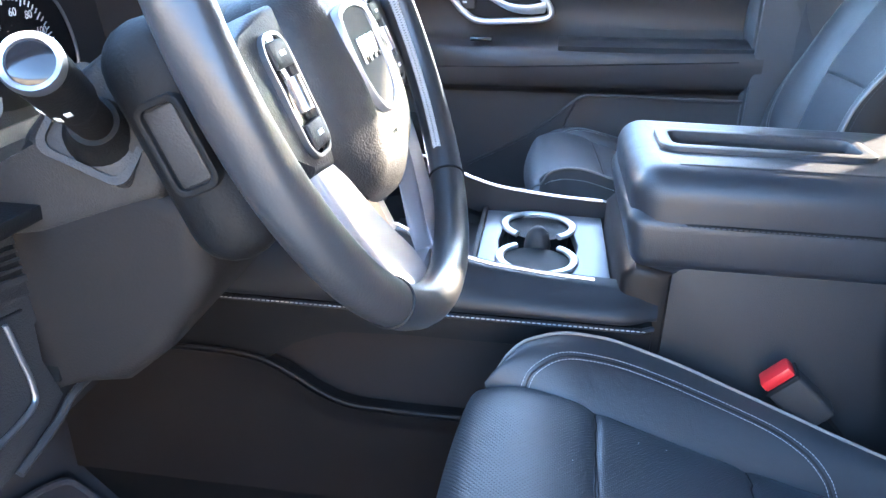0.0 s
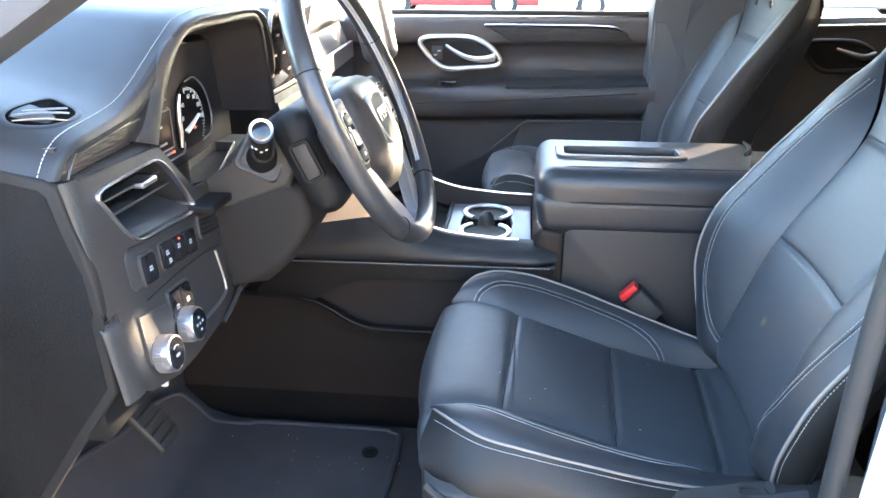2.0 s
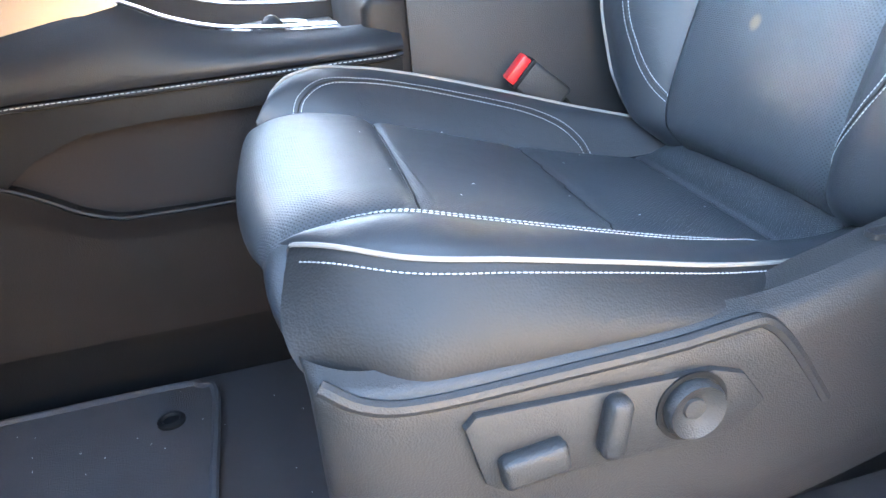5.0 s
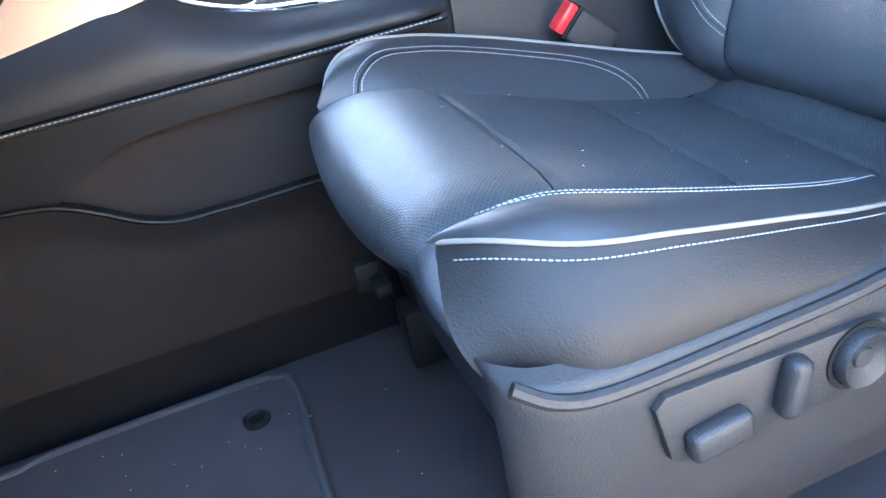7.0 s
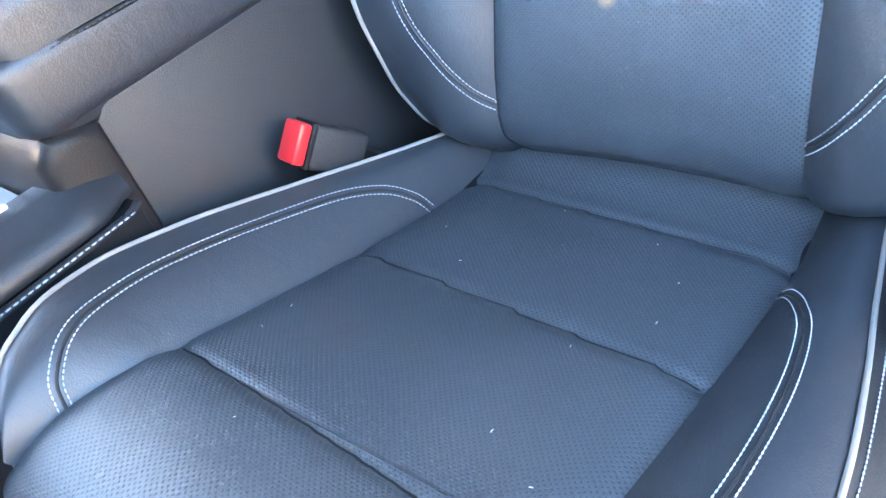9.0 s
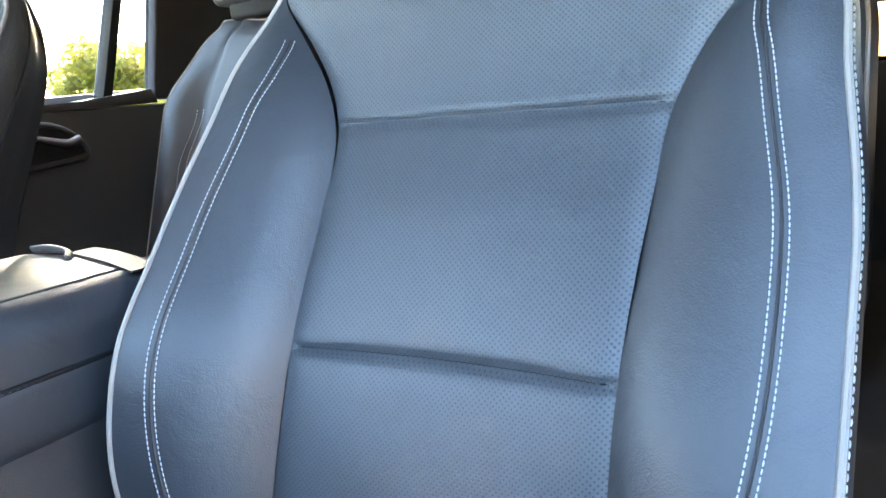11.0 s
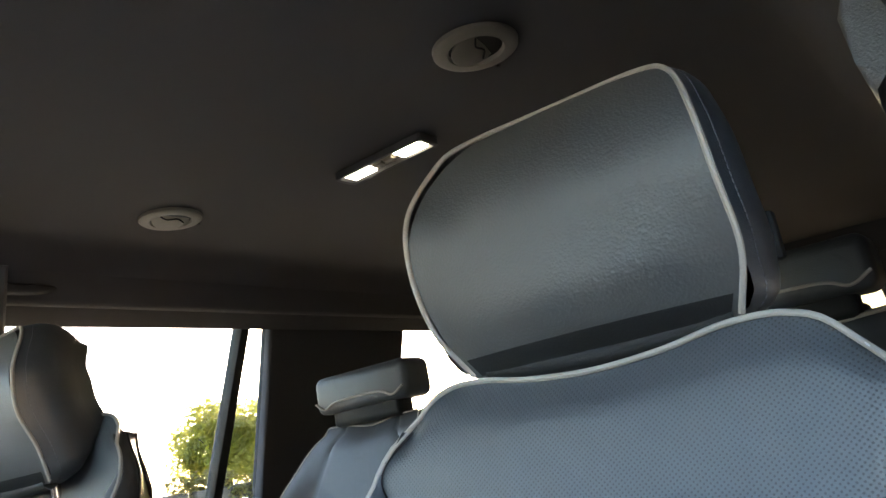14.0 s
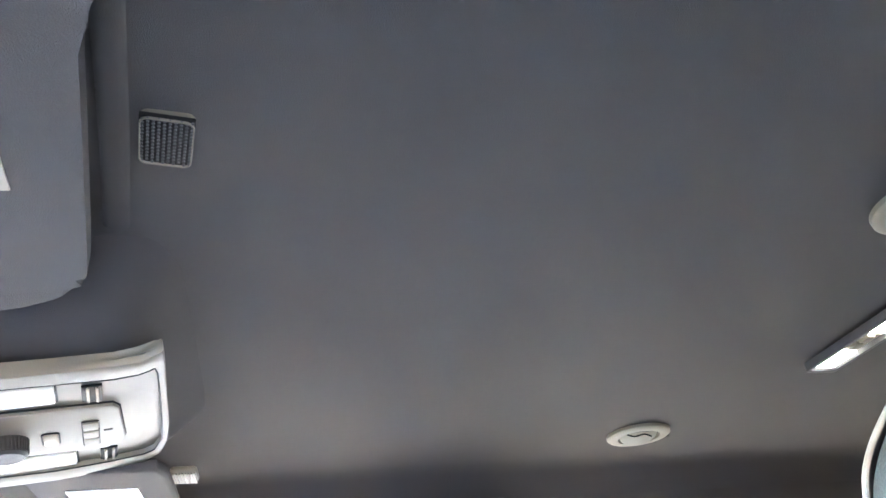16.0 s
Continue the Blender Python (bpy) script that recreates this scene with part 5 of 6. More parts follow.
part("fascia_roll", grid(face_roll, 70, 10), PLASTIC, dash, "rounded fascia edge")
part("vent_shelf", grid(lambda u, v: Vector((-.738 + (.738 + FX(.738)) * v, -.372 + .150 * u + .020 * v * u, .740 + .003 * u - .004 * v * v)), 12, 6), PLASTIC, dash)
END = [(-1.2, .80), (-.779, .757), (-.738, .749), (-.7265, .741), (-.718, .697), (-.704, .650), (-.700, .606), (-.706, .594), (-.703, .56), (-.701, .512), (-.748, .448), (-.808, .361), (-.93, .16), (-1.2, .10)]
part("end_panel", prism(END, "y", -.405, -.392, .004), END_PLASTIC, dash, "dull grained dash end panel")
part("wood_strip", thick(lambda u, v: Vector((-.735 + .003 * math.sin(math.pi * v), -.382 + .145 * u + .033 * u * v, .741 + .004 * u + .034 * v)), 24, 6, (-.012, 0, 0)), WOOD, dash, "dark open pore wood strip")
part("strip_edge", tube(spline([(-.731, -.3735, .741), (-.731, -.3655, .752), (-.731, -.3535, .7625), (-.731, -.337, .7665), (-.731, -.281, .769), (-.731, -.208, .770)], 6), .0013, 6), SATIN_DARK, dash)
INSET = [(-1.19, .789), (-.784, .747), (-.745, .739), (-.737, .732), (-.729, .694), (-.715, .648), (-.711, .606), (-.716, .594), (-.713, .56), (-.711, .516), (-.757, .453), (-.817, .367), (-.938, .168), (-1.19, .112)]
part("end_inset", prism(INSET, "y", -.4062, -.402, .001), END_FELT, dash, "dark felted inset in the dash end")
part("under_panel", rbox((.50, .66, .05), (-.98, -.06, .455), .01), DARK, dash)

vent = thing("air_vent", "black air vent with bright frame and silver tab", "air vent")
part("vent_frame", on_face(frame_bm(vent_loop(1.06), vent_loop(1.015), "x", -.004, .0045, .0015)), SATIN, vent, "smoked satin frame")


def vent_throat(u, v):
    y, z = vent_loop(1.02 - .14 * v)[round(u * len(VENT)) % len(VENT)]
    return Vector((FX(z) + .001 - .058 * v, y, z + .008 * v))


part("vent_wall", grid(vent_throat, len(VENT), 6, closed_u=True), PLASTIC, vent)
part("vent_box", on_face(prism(vent_loop(.95), "x", -.064, -.056)), DARK, vent)
part("vent_scoop", thick(lambda u, v: Vector((FX(.65) + .001 - .040 * v, -.312 + .140 * u - .022 * v, .6545 - .010 * u + .026 * v ** .8)), 14, 8, (0, 0, -.004)), SOFT_DASH, vent, "smooth sloping scoop")
for y, z, w in ((-.275, .703, .135), (-.268, .685, .150)):
    part("vane", on_face(rbox((.030, w, .0032), (-.020, y, z), .001, turn=(-1, -6, 0))), PLASTIC, vent)
for k in range(6):
    part("louvre", on_face(rbox((.016, .002, .052), (-.042, -.330 + .024 * k, .694), .0005)), DARK, vent)
part("vent_tab", on_face(rbox((.026, .036, .0070), (-.008, -.252, .7035), .002)), SATIN, vent, "satin silver tab")

# buttons and knobs on the fascia
panel = thing("switch_panel", "black switch panel with lit buttons and knurled knobs", "switch panel")


def plate(name, y, z, w, h, out, material, label="", tilt=-5.0, r=.004, depth=.010):
    bm = prism([tuple(p) for p in rounded(w, h, r)], "x", -depth, 0, .0012)
    bmesh.ops.transform(bm, matrix=Matrix.Translation((out, y, z)) @ Matrix.Rotation(radians(tilt), 4, "X"), verts=bm.verts)
    return part(name, on_face(bm), material, panel, label)


def rim(name, y, z, w, h, t, out, material, tilt=-5.0):
    bm = frame_bm(rounded(w + 2 * t, h + 2 * t, .006), rounded(w, h, .004), "x", -.004, 0, .0006)
    bmesh.ops.transform(bm, matrix=Matrix.Translation((out, y, z)) @ Matrix.Rotation(radians(tilt), 4, "X"), verts=bm.verts)
    return part(name, on_face(bm), material, panel)


def icon(y, z, out, tilt=-5.0):
    """A small unreadable symbol: a few short bars."""
    for dy, dz, w, h in ((0, .0022, .006, .0018), (-.0018, -.0012, .0026, .0026), (.0022, -.0010, .0022, .0022)):
        bm = rbox((.0006, w, h), (0, dy, dz), 0)
        bmesh.ops.transform(bm, matrix=Matrix.Translation((out, y, z)) @ Matrix.Rotation(radians(tilt), 4, "X"), verts=bm.verts)
        part("button_mark", on_face(bm), MARK_DIM, panel)


plate("panel_plate", -.206, .612, .276, .048, .0015, PLASTIC, tilt=-6, r=.012, depth=.006)
rim("button_frame", -.306, .6165, .030, .032, .0028, .006, PLASTIC)
plate("brake_button", -.306, .6165, .029, .031, .0065, PIANO, "gloss black button")
icon(-.306, .6165, .0071)
rim("button_frame", -.2265, .611, .094, .032, .0016, .0035, PLASTIC)
for k in range(3):
    y, z = -.2570 + .0305 * k, .6138 - .0028 * k
    plate("button", y, z, .029, .030, .0042, PIANO, "gloss black button")
    icon(y - .002, z + (.003 if k < 2 else 0), .0048)
    if k == 0:
        icon(y, z - .008, .0048)
part("telltale", on_face(rbox((.0006, .003, .0016), (.0048, -.224, .6225), 0)), RED_MARK, panel)
rim("card_slot", -.121, .6075, .082, .022, .005, .0045, PLASTIC, -9)
plate("slot_floor", -.121, .6075, .082, .022, .0018, DARK, tilt=-9, depth=.002)
for k in range(3):
    plate("slot_rib", -.121, .6015 + .006 * k, .074, .0022, .0038, PLASTIC, tilt=-9, r=.0008, depth=.003)
part("plate_edge", on_face(tube(spline([(.002, -.134, .570), (.003, -.133, .548), (.003, -.131, .522), (.003, -.139, .508), (.002, -.185, .503), (.002, -.228, .505)], 8), .0022, 8)), SATIN_DARK, panel, "raised edge of the lower switch plate")
part("trim_seam", on_face(tube(spline([(.0, -.322, .583), (.0, -.25, .583), (.0, -.17, .579), (.0, -.115, .571)], 8), .0012, 6)), DARK, panel)
part("blank_plate", on_face(prism([(-.352, .577), (-.286, .562), (-.286, .535), (-.300, .508), (-.346, .506), (-.356, .520)], "x", -.006, .004, .002)), PLASTIC, panel)
rim("button_frame", -.2575, .5535, .054, .036, .0022, .0045, PLASTIC)
for k in range(2):
    y, z = -.2710 + .0275 * k, .5548 - .0024 * k
    plate("button", y, z, .026, .034, .005, PIANO, "gloss black button")
    icon(y, z - .004, .0056)


def knob(y, z):
    m = Matrix.Translation((FX(z) + .004, y, z)) @ Matrix.Rotation(radians(-8), 4, "Y") @ FACE @ Matrix.Scale(.80, 4)
    k = part("knob", moved(turned([(.0275, 0), (.0275, .014), (.0265, .022), (.0235, .0225)], 40), m), SATIN, panel, "knurled satin metal knob")
    bm = bmesh.new()
    for j in range(44):
        a = 2 * math.pi * j / 44
        add_tube(bm, [Vector((.0272 * math.cos(a), .0272 * math.sin(a), .0005)), Vector((.0272 * math.cos(a), .0272 * math.sin(a), .014))], .0013, 5)
    part("knurl", moved(bm, m), SATIN, k)
    part("knob_cap", moved(turned([(.0225, .016), (.0225, .0225), (.021, .024), (0, .024)], 32), m), PIANO, k, "gloss black cap")
    part("knob_rim", moved(tube([(.0230 * math.cos(2 * math.pi * j / 32), .0230 * math.sin(2 * math.pi * j / 32), .023) for j in range(32)], .0012, 6, closed=True), m), CHROME, k)
    return k, m


k1, m1 = knob(-.331, .519)
part("knob_mark", moved(rbox((.010, .004, .001), (.0, -.003, .0245), .0003), m1), MARK_DIM, k1)
part("knob_mark", moved(tube([(.012 * math.cos(radians(a)), .012 * math.sin(radians(a)), .0246) for a in range(50, 131, 10)], .0007, 5), m1), MARK_DIM, k1)
k2, m2 = knob(-.264, .523)
for dx, dy in ((0, .012), (-.011, .001), (0, 0), (.011, .001), (0, -.012)):
    part("knob_mark", moved(rbox((.0045, .004, .001), (dx * .85, dy * .85, .0245), .0005), m2), MARK_DIM, k2)

# demister slots on the dash top
dem = thing("demister_vent", "slim black demister vent on the dash top", "air vent")


def on_top(x, y, lift):
    """A point on the dash top, seen from its plan."""
    ex = edge_x(y)
    return top_at((ex - x) / (ex + 1.27), y) + Vector((0, 0, lift))


DEM = smooth_loop([(-.802, -.357), (-.798, -.320), (-.789, -.290), (-.770, -.293), (-.745, -.307), (-.743, -.338), (-.750, -.357), (-.766, -.3685), (-.790, -.372)], 5)
dem_mid = Vector((-.771, -.334))


def dem_ring(k, lift):
    return [on_top(*(dem_mid + (Vector(p) - dem_mid) * k), lift) for p in DEM]


bm = bmesh.new()
rings = [[bm.verts.new(p) for p in dem_ring(k, h)] for k, h in ((1.0, .0002), (.97, .0016), (.88, .0017), (.84, .0009))]
for a, b in zip(rings, rings[1:]):
    for j in range(len(a)):
        bm.faces.new((a[j], a[(j + 1) % len(a)], b[(j + 1) % len(b)], b[j]))
part("vent_rim", bm, SOFT_DASH, dem, "smooth raised rim")
# flat black sheet on the unbroken dash skin, painted as the duct's shade
bm = bmesh.new()
bm.faces.new([bm.verts.new(p) for p in dem_ring(.86, .0010)])
part("vent_floor", bm, DUCT_SHADE, dem)
for k in range(3):
    a, b = Vector((-.7858 - .004 * k + .0045 * k * (k - 1), -.3446 - .0125 * k + .005 * k * (k - 1) / 2)), Vector((-.7596 + .0075 * k, -.3079 - .0105 * k - .003 * k * (k - 1)))
    part("slat", tube([on_top(*a.lerp(b, j / 8), .0014) for j in range(9)], .0013, 6, flat=.5), SATIN_DARK, dem)

# centre screen and the passenger side
screen = thing("center_screen", "dark touch screen in a gloss frame", "screen")
sm = pose(-.775, .475, .775, 0, 12, 0)
part("screen_body", moved(rbox((.03, .27, .17), (0, 0, 0), .010, 3), sm), PLASTIC, screen)
part("screen_glass", moved(rbox((.003, .255, .150), (.0165, 0, 0), .001), sm), PIANO, screen, "gloss black screen glass")
part("screen_rim", moved(frame_bm(rounded(.272, .172, .014), rounded(.260, .160, .010), "x", .010, .0175), sm), SATIN, screen)
for j in range(3):
    for k in range(4):
        part("screen_icon", moved(rbox((.0008, .018, .005), (.0185, -.09 + .055 * k, -.045 + .04 * j), .0003), sm), LCD, screen)
part("stack", thick(lambda u, v: Vector((-.735 + .16 * v ** 1.5, .31 + .26 * u, .69 - .25 * v)), 10, 14, (-.03, 0, 0)), PLASTIC, dash, "sloping centre stack")
climate = thing("climate_controls", "bright climate control strip with knurled knobs", "climate controls")
for k in range(5):
    part("control_key", moved(rbox((.020, .030, .012), (0, 0, 0), .003), pose(-.585 + .004 * abs(k - 2), .335 + .052 * k, .512, 0, 35, 0)), CHROME, climate, "bright chrome key")
for cy in (.335, .535):
    part("control_knob", turned([(.020, 0), (.020, .018), (.016, .022), (0, .022)], 30, pose(-.578, cy, .545, 0, 55, 0)), CHROME, climate, "chrome knob")
part("passenger_fascia", thick(lambda u, v: Vector((-.815 + .05 * math.sin(math.pi * v) - .03 * u, .62 + .60 * u, .79 - .36 * v)), 16, 14, (-.03, 0, 0)), SOFT_DASH, dash, "passenger side fascia")
part("passenger_trim", thick(lambda u, v: Vector((-.762 - .03 * u, .62 + .60 * u, .705 - .045 * v)), 10, 4, (-.01, 0, 0)), SATIN, dash, "satin metal strip")
endcap = thing("side_air_vent", "pale sunlit side vent surround by the passenger door", "air vent")
part("vent_surround", moved(rbox((.10, .13, .20), (0, 0, 0), .03, 4), pose(-.70, 1.085, .765, 0, -12, 12)), SATIN, endcap)
part("vent_mouth", moved(rbox((.02, .085, .09), (.045, 0, .02), .01, 2), pose(-.70, 1.085, .765, 0, -12, 12)), DARK, endcap)

# ---- steering column and wheel ----
column = thing("steering_column", "grained black steering column shroud with stalk", "steering column")
AX = Vector((math.cos(radians(23.55)), 0, math.sin(radians(23.55))))     # towards the driver
UP = Vector((-math.sin(radians(23.55)), 0, math.cos(radians(23.55))))
HUB = Vector((-.4954, -.020, .7618))


def on_wheel(u, w, d=0.0):
    """A point in the wheel's plane: u across the car, w up the wheel, d towards the driver."""
    return HUB + Vector((0, u, 0)) + UP * w + AX * d




UPPER = [(-.80, .648), (-.706, .652), (-.684, .668), (-.677, .692), (-.652, .720), (-.602, .756), (-.582, .763), (-.570, .742), (-.578, .690), (-.587, .655), (-.674, .622), (-.80, .600)]
LOWER = [(-.80, .618), (-.674, .642), (-.600, .668), (-.566, .650), (-.562, .598), (-.601, .538), (-.636, .508), (-.69, .500), (-.80, .500)]
part("shroud", prism(UPPER, "y", -.106, .106, .010, 3), PLASTIC, column, "grained upper column shroud")


part("lower_shroud", prism(LOWER, "y", -.1045, .1045, .018, 5), END_PLASTIC, column, "smooth lower column shroud")
part("cowl_floor", prism([(-.85, -.17), (-.672, -.17), (-.672, -.10), (-.69, .24), (-.85, .24)], "z", .636, .646, .003), DARK, column)
TRAY = [(-.712, -.140), (-.776, -.006), (-.784, .120), (-.752, .118), (-.703, -.080)]
tray_mid = Vector((-.745, -.01))
part("column_tray", frame_bm([(tray_mid + (Vector(p) - tray_mid) * 1.05)[:] for p in TRAY], [(tray_mid + (Vector(p) - tray_mid) * .95)[:] for p in TRAY], "z", .646, .662, .002), PLASTIC, column, "raised tray rim")
part("knee_panel", thick(lambda u, v: Vector((-.705 + .02 * v * v, -.14 + .40 * u, .60 - .12 * v)), 16, 8, (-.03, 0, 0)), END_PLASTIC, column)
part("knee_lip", on_face(tube(spline([(.006, -.170, .479), (.007, -.125, .489), (.008, -.102, .498), (.008, -.055, .498), (.008, -.006, .495)], 6), .003, 8)), PLASTIC, column)
part("knee_slot", on_face(prism([(-.108, .510), (-.02, .500), (-.03, .522), (-.10, .534)], "x", -.004, .004)), DARK, column)
# switch drum behind the wheel and its slot
PODM = Matrix.Translation((-.551, 0, .700)) @ Matrix(((0, -.4226, .9063, 0), (1, 0, 0, 0), (0, .9063, .4226, 0), (0, 0, 0, 1)))
part("pod", moved(rbox((.302, .150, .056), (0, 0, 0), .027, 5), PODM), DARK, column)
slot_o, slot_i = rounded(.056, .030, .008), rounded(.048, .022, .005)
side = PODM @ Matrix.Translation((-.1505, .004, .004)) @ Matrix.Rotation(radians(-90), 4, "Y") @ Matrix.Rotation(radians(90), 4, "Z")
part("pod_slot", moved(frame_bm(slot_o, slot_i, "z", -.006, .0025, .001), side), DARK, column)
part("slot_paddle", moved(rbox((.046, .020, .006), (0, 0, -.002), .002), side), PLASTIC, column)
# stalk
base = Vector((-.628, -.088, .690))
tip = Vector((-.584, -.210, .758))
sd = (tip - base).normalized()
sm_ = Matrix.Translation(base) @ sd.to_track_quat("Z", "Y").to_matrix().to_4x4()
L = (tip - base).length
esc = Matrix.Translation((-.624, -.097, .699)) @ Euler((radians(-24), radians(24), radians(4))).to_matrix().to_4x4()
part("stalk_base", moved(rbox((.060, .016, .062), (0, 0, 0), .006, 3), esc), PLASTIC, column, "square stalk escutcheon")
part("escutcheon_rim", moved(frame_bm(rounded(.060, .062, .010), rounded(.051, .053, .008), "y", -.006, -.0105), esc), PLASTIC, column)
part("stalk_boot", moved(turned([(.026, .0), (.025, .016), (.020, .022), (.0165, .034), (.015, .04)], 28), sm_), DARK, column)
stalk = part("stalk", moved(turned([(.0115, .01), (.0120, L * .52), (.0135, L * .58), (.0142, L * .60), (.0146, L * .96), (.0140, L)], 32), sm_), DARK, column, "black indicator stalk")
part("stalk_ring", moved(turned([(.0146, L - .004), (.0150, L), (.0138, L + .003), (.0112, L + .002), (.0108, L - .001)], 36), sm_), SATIN, stalk, "bright satin ring")
part("stalk_cap", moved(turned([(.0112, L - .002), (.0110, L + .001), (.008, L + .0022), (0, L + .0026)], 32), sm_), PIANO, stalk)
for k in range(4):
    a = radians(-150 + 26 * k)
    part("stalk_mark", moved(rbox((.0035, .0006, .006), (0, -.0146, 0), .0002), sm_ @ Matrix.Translation((0, 0, L * (.68 + .05 * (k % 2)))) @ Matrix.Rotation(a + radians(90), 4, "Z")), WHITE_MARK, stalk)

wheel = thing("steering_wheel", "black leather steering wheel with silver lower spokes", "steering wheel")
R = .1999
part("rim", tube([on_wheel(R * math.cos(a), R * math.sin(a)) for a in [2 * math.pi * k / 96 for k in range(96)]], .0148, 16, closed=True, up=tuple(AX)), WHEEL_LEATHER, wheel, "leather wrapped rim")
for a in (232, 308, 20, 160):
    p, q = radians(a - .25), radians(a + .25)
    part("rim_joint", tube([on_wheel(R * math.cos(radians(a)) + .0151 * math.cos(t) * math.cos(radians(a)), R * math.sin(radians(a)) + .0151 * math.cos(t) * math.sin(radians(a)), .0151 * math.sin(t)) for t in [2 * math.pi * k / 24 for k in range(24)]], .0011, 5, closed=True), DARK, wheel)
bm = bmesh.new()
for k in range(150):
    a = radians(-45 + 110 * k / 150)
    r1 = R - .0140
    for s in (1, -1):
        add_tube(bm, [on_wheel(r1 * math.cos(a), r1 * math.sin(a), .0035 * s), on_wheel((r1 - .001) * math.cos(a + .012), (r1 - .001) * math.sin(a + .012), -.0035 * s)], .0009, 4)
part("rim_stitching", bm, THREAD, wheel, "pale cross stitching inside the rim")
hub_o = [p.xy for p in spline([(0, .062, 0), (.050, .060, 0), (.080, .048, 0), (.090, .020, 0), (.088, -.020, 0), (.076, -.058, 0), (.048, -.092, 0), (0, -.108, 0), (-.048, -.092, 0), (-.076, -.058, 0), (-.088, -.020, 0), (-.090, .020, 0), (-.080, .048, 0), (-.050, .060, 0)], 4, closed=True)]


WH = Matrix.Translation((-.506, .004, .730)) @ Matrix(((0, -.4226, .9063, 0), (1, 0, 0, 0), (0, .9063, .4226, 0), (0, 0, 0, 1)))     # the hub sits low in the rim


def hub_skin(u, v):
    k = u * len(hub_o)
    p = hub_o[int(k) % len(hub_o)]
    d = .034 * (1 - v ** 4) ** .55 - .006
    ridge = .005 * dent(abs(p.x * v), .050, .008) * ease(.06, -.02, p.y * v)
    return WH @ Vector((p.x * v, p.y * v - .006 * (1 - v), d + ridge))


part("airbag_cover", grid(lambda u, v: hub_skin(u, .02 + .98 * v), len(hub_o), 24, closed_u=True), PLASTIC, wheel, "grained airbag cover")
part("hub_back", moved(prism([tuple(p * .96) for p in hub_o], "z", -.045, -.004), WH), DARK, wheel)
shield = [(-.036, .032), (-.022, .038), (0, .040), (.022, .038), (.036, .032), (.040, .010), (.036, -.014), (.024, -.032), (0, -.040), (-.024, -.032), (-.036, -.014), (-.040, .010)]
sh = [p.xy for p in spline([(a, b, 0) for a, b in shield], 4, closed=True)]
SHM = WH @ Matrix.Translation((-.010, -.008, -.010))
part("badge_rim", moved(frame_bm([tuple(p) for p in sh], [tuple(p * .88) for p in sh], "z", .036, .0425, .001), SHM), SATIN_GREY, wheel, "satin shield-shaped surround")
part("badge_plate", moved(prism([tuple(p * .89) for p in sh], "z", .036, .0405), SHM), BADGE_GREY, wheel)
for dx in (-.015, 0, .015):
    part("badge_block", moved(rbox((.012, .018, .004), (dx, .006, .0415), .001), SHM), CHROME, wheel, "plain chrome block")
part("airbag_mark", moved(rbox((.014, .003, .0006), (0, -.054, .0385), 0), SHM), THREAD_DARK, wheel)
for s in (1, -1):
    # switch pods on the cross spokes
    pod = [(s * .086, .046), (s * .120, .044), (s * .150, .034), (s * .176, .024), (s * .176, -.016), (s * .154, -.030), (s * .140, -.050), (s * .104, -.054), (s * .088, -.030)]
    part("spoke_pod", moved(prism(pod if s > 0 else pod[::-1], "z", -.014, .010, .005, 3), WH), PLASTIC, wheel, "spoke switch pod")
    part("pod_plate", moved(prism([(x + s * .119, y - .006) for x, y in rounded(.034, .070, .012)], "z", .008, .0125, .0015), WH), PIANO, wheel, "gloss switch plate")
    part("pod_rim", moved(frame_bm([(x + s * .119, y - .006) for x, y in rounded(.038, .074, .014)], [(x + s * .119, y - .006) for x, y in rounded(.034, .070, .012)], "z", .008, .0135), WH), SATIN_DARK, wheel)
    part("pod_roller", moved(tube([(s * .119, -.016, .013), (s * .119, .004, .013)], .0055, 10), WH), SATIN, wheel, "silver thumb roller")
    for k in (-.030, .018):
        part("pod_button", moved(rbox((.026, .016, .004), (s * .119, k, .0135), .002, 2), WH), PLASTIC, wheel)
        part("pod_mark", moved(rbox((.008, .003, .0005), (s * .119, k, .0158), 0), WH), WHITE_MARK, wheel)
    # silver lower spokes
    leg = [(-.130, -.046), (-.100, -.046), (-.086, -.066), (-.060, -.106), (-.032, -.146), (-.016, -.160), (-.016, -.176), (-.050, -.178), (-.088, -.138), (-.116, -.090)]
    leg = [(-s * x, y) for x, y in leg]
    part("lower_spoke", moved(prism(leg if s < 0 else leg[::-1], "z", -.008, .008, .005, 3), WH @ Matrix.Translation((-.006, 0, 0))), SATIN_SPOKE, wheel, "satin silver lower spoke")
part("lower_bridge", moved(prism([(-.018, -.160), (.018, -.160), (.018, -.178), (-.018, -.178)], "z", -.006, .0065, .004), WH @ Matrix.Translation((-.006, 0, 0))), SATIN_SPOKE, wheel)

# ---- ceiling fittings ----
def ceil_pose(x, y, turn=0.0, drop=0.0):
    """On the ceiling, with z down into the cabin."""
    return Matrix.Translation((x, y, 1.289 - drop)) @ Matrix.Rotation(radians(180), 4, "X") @ Matrix.Rotation(radians(turn), 4, "Z")


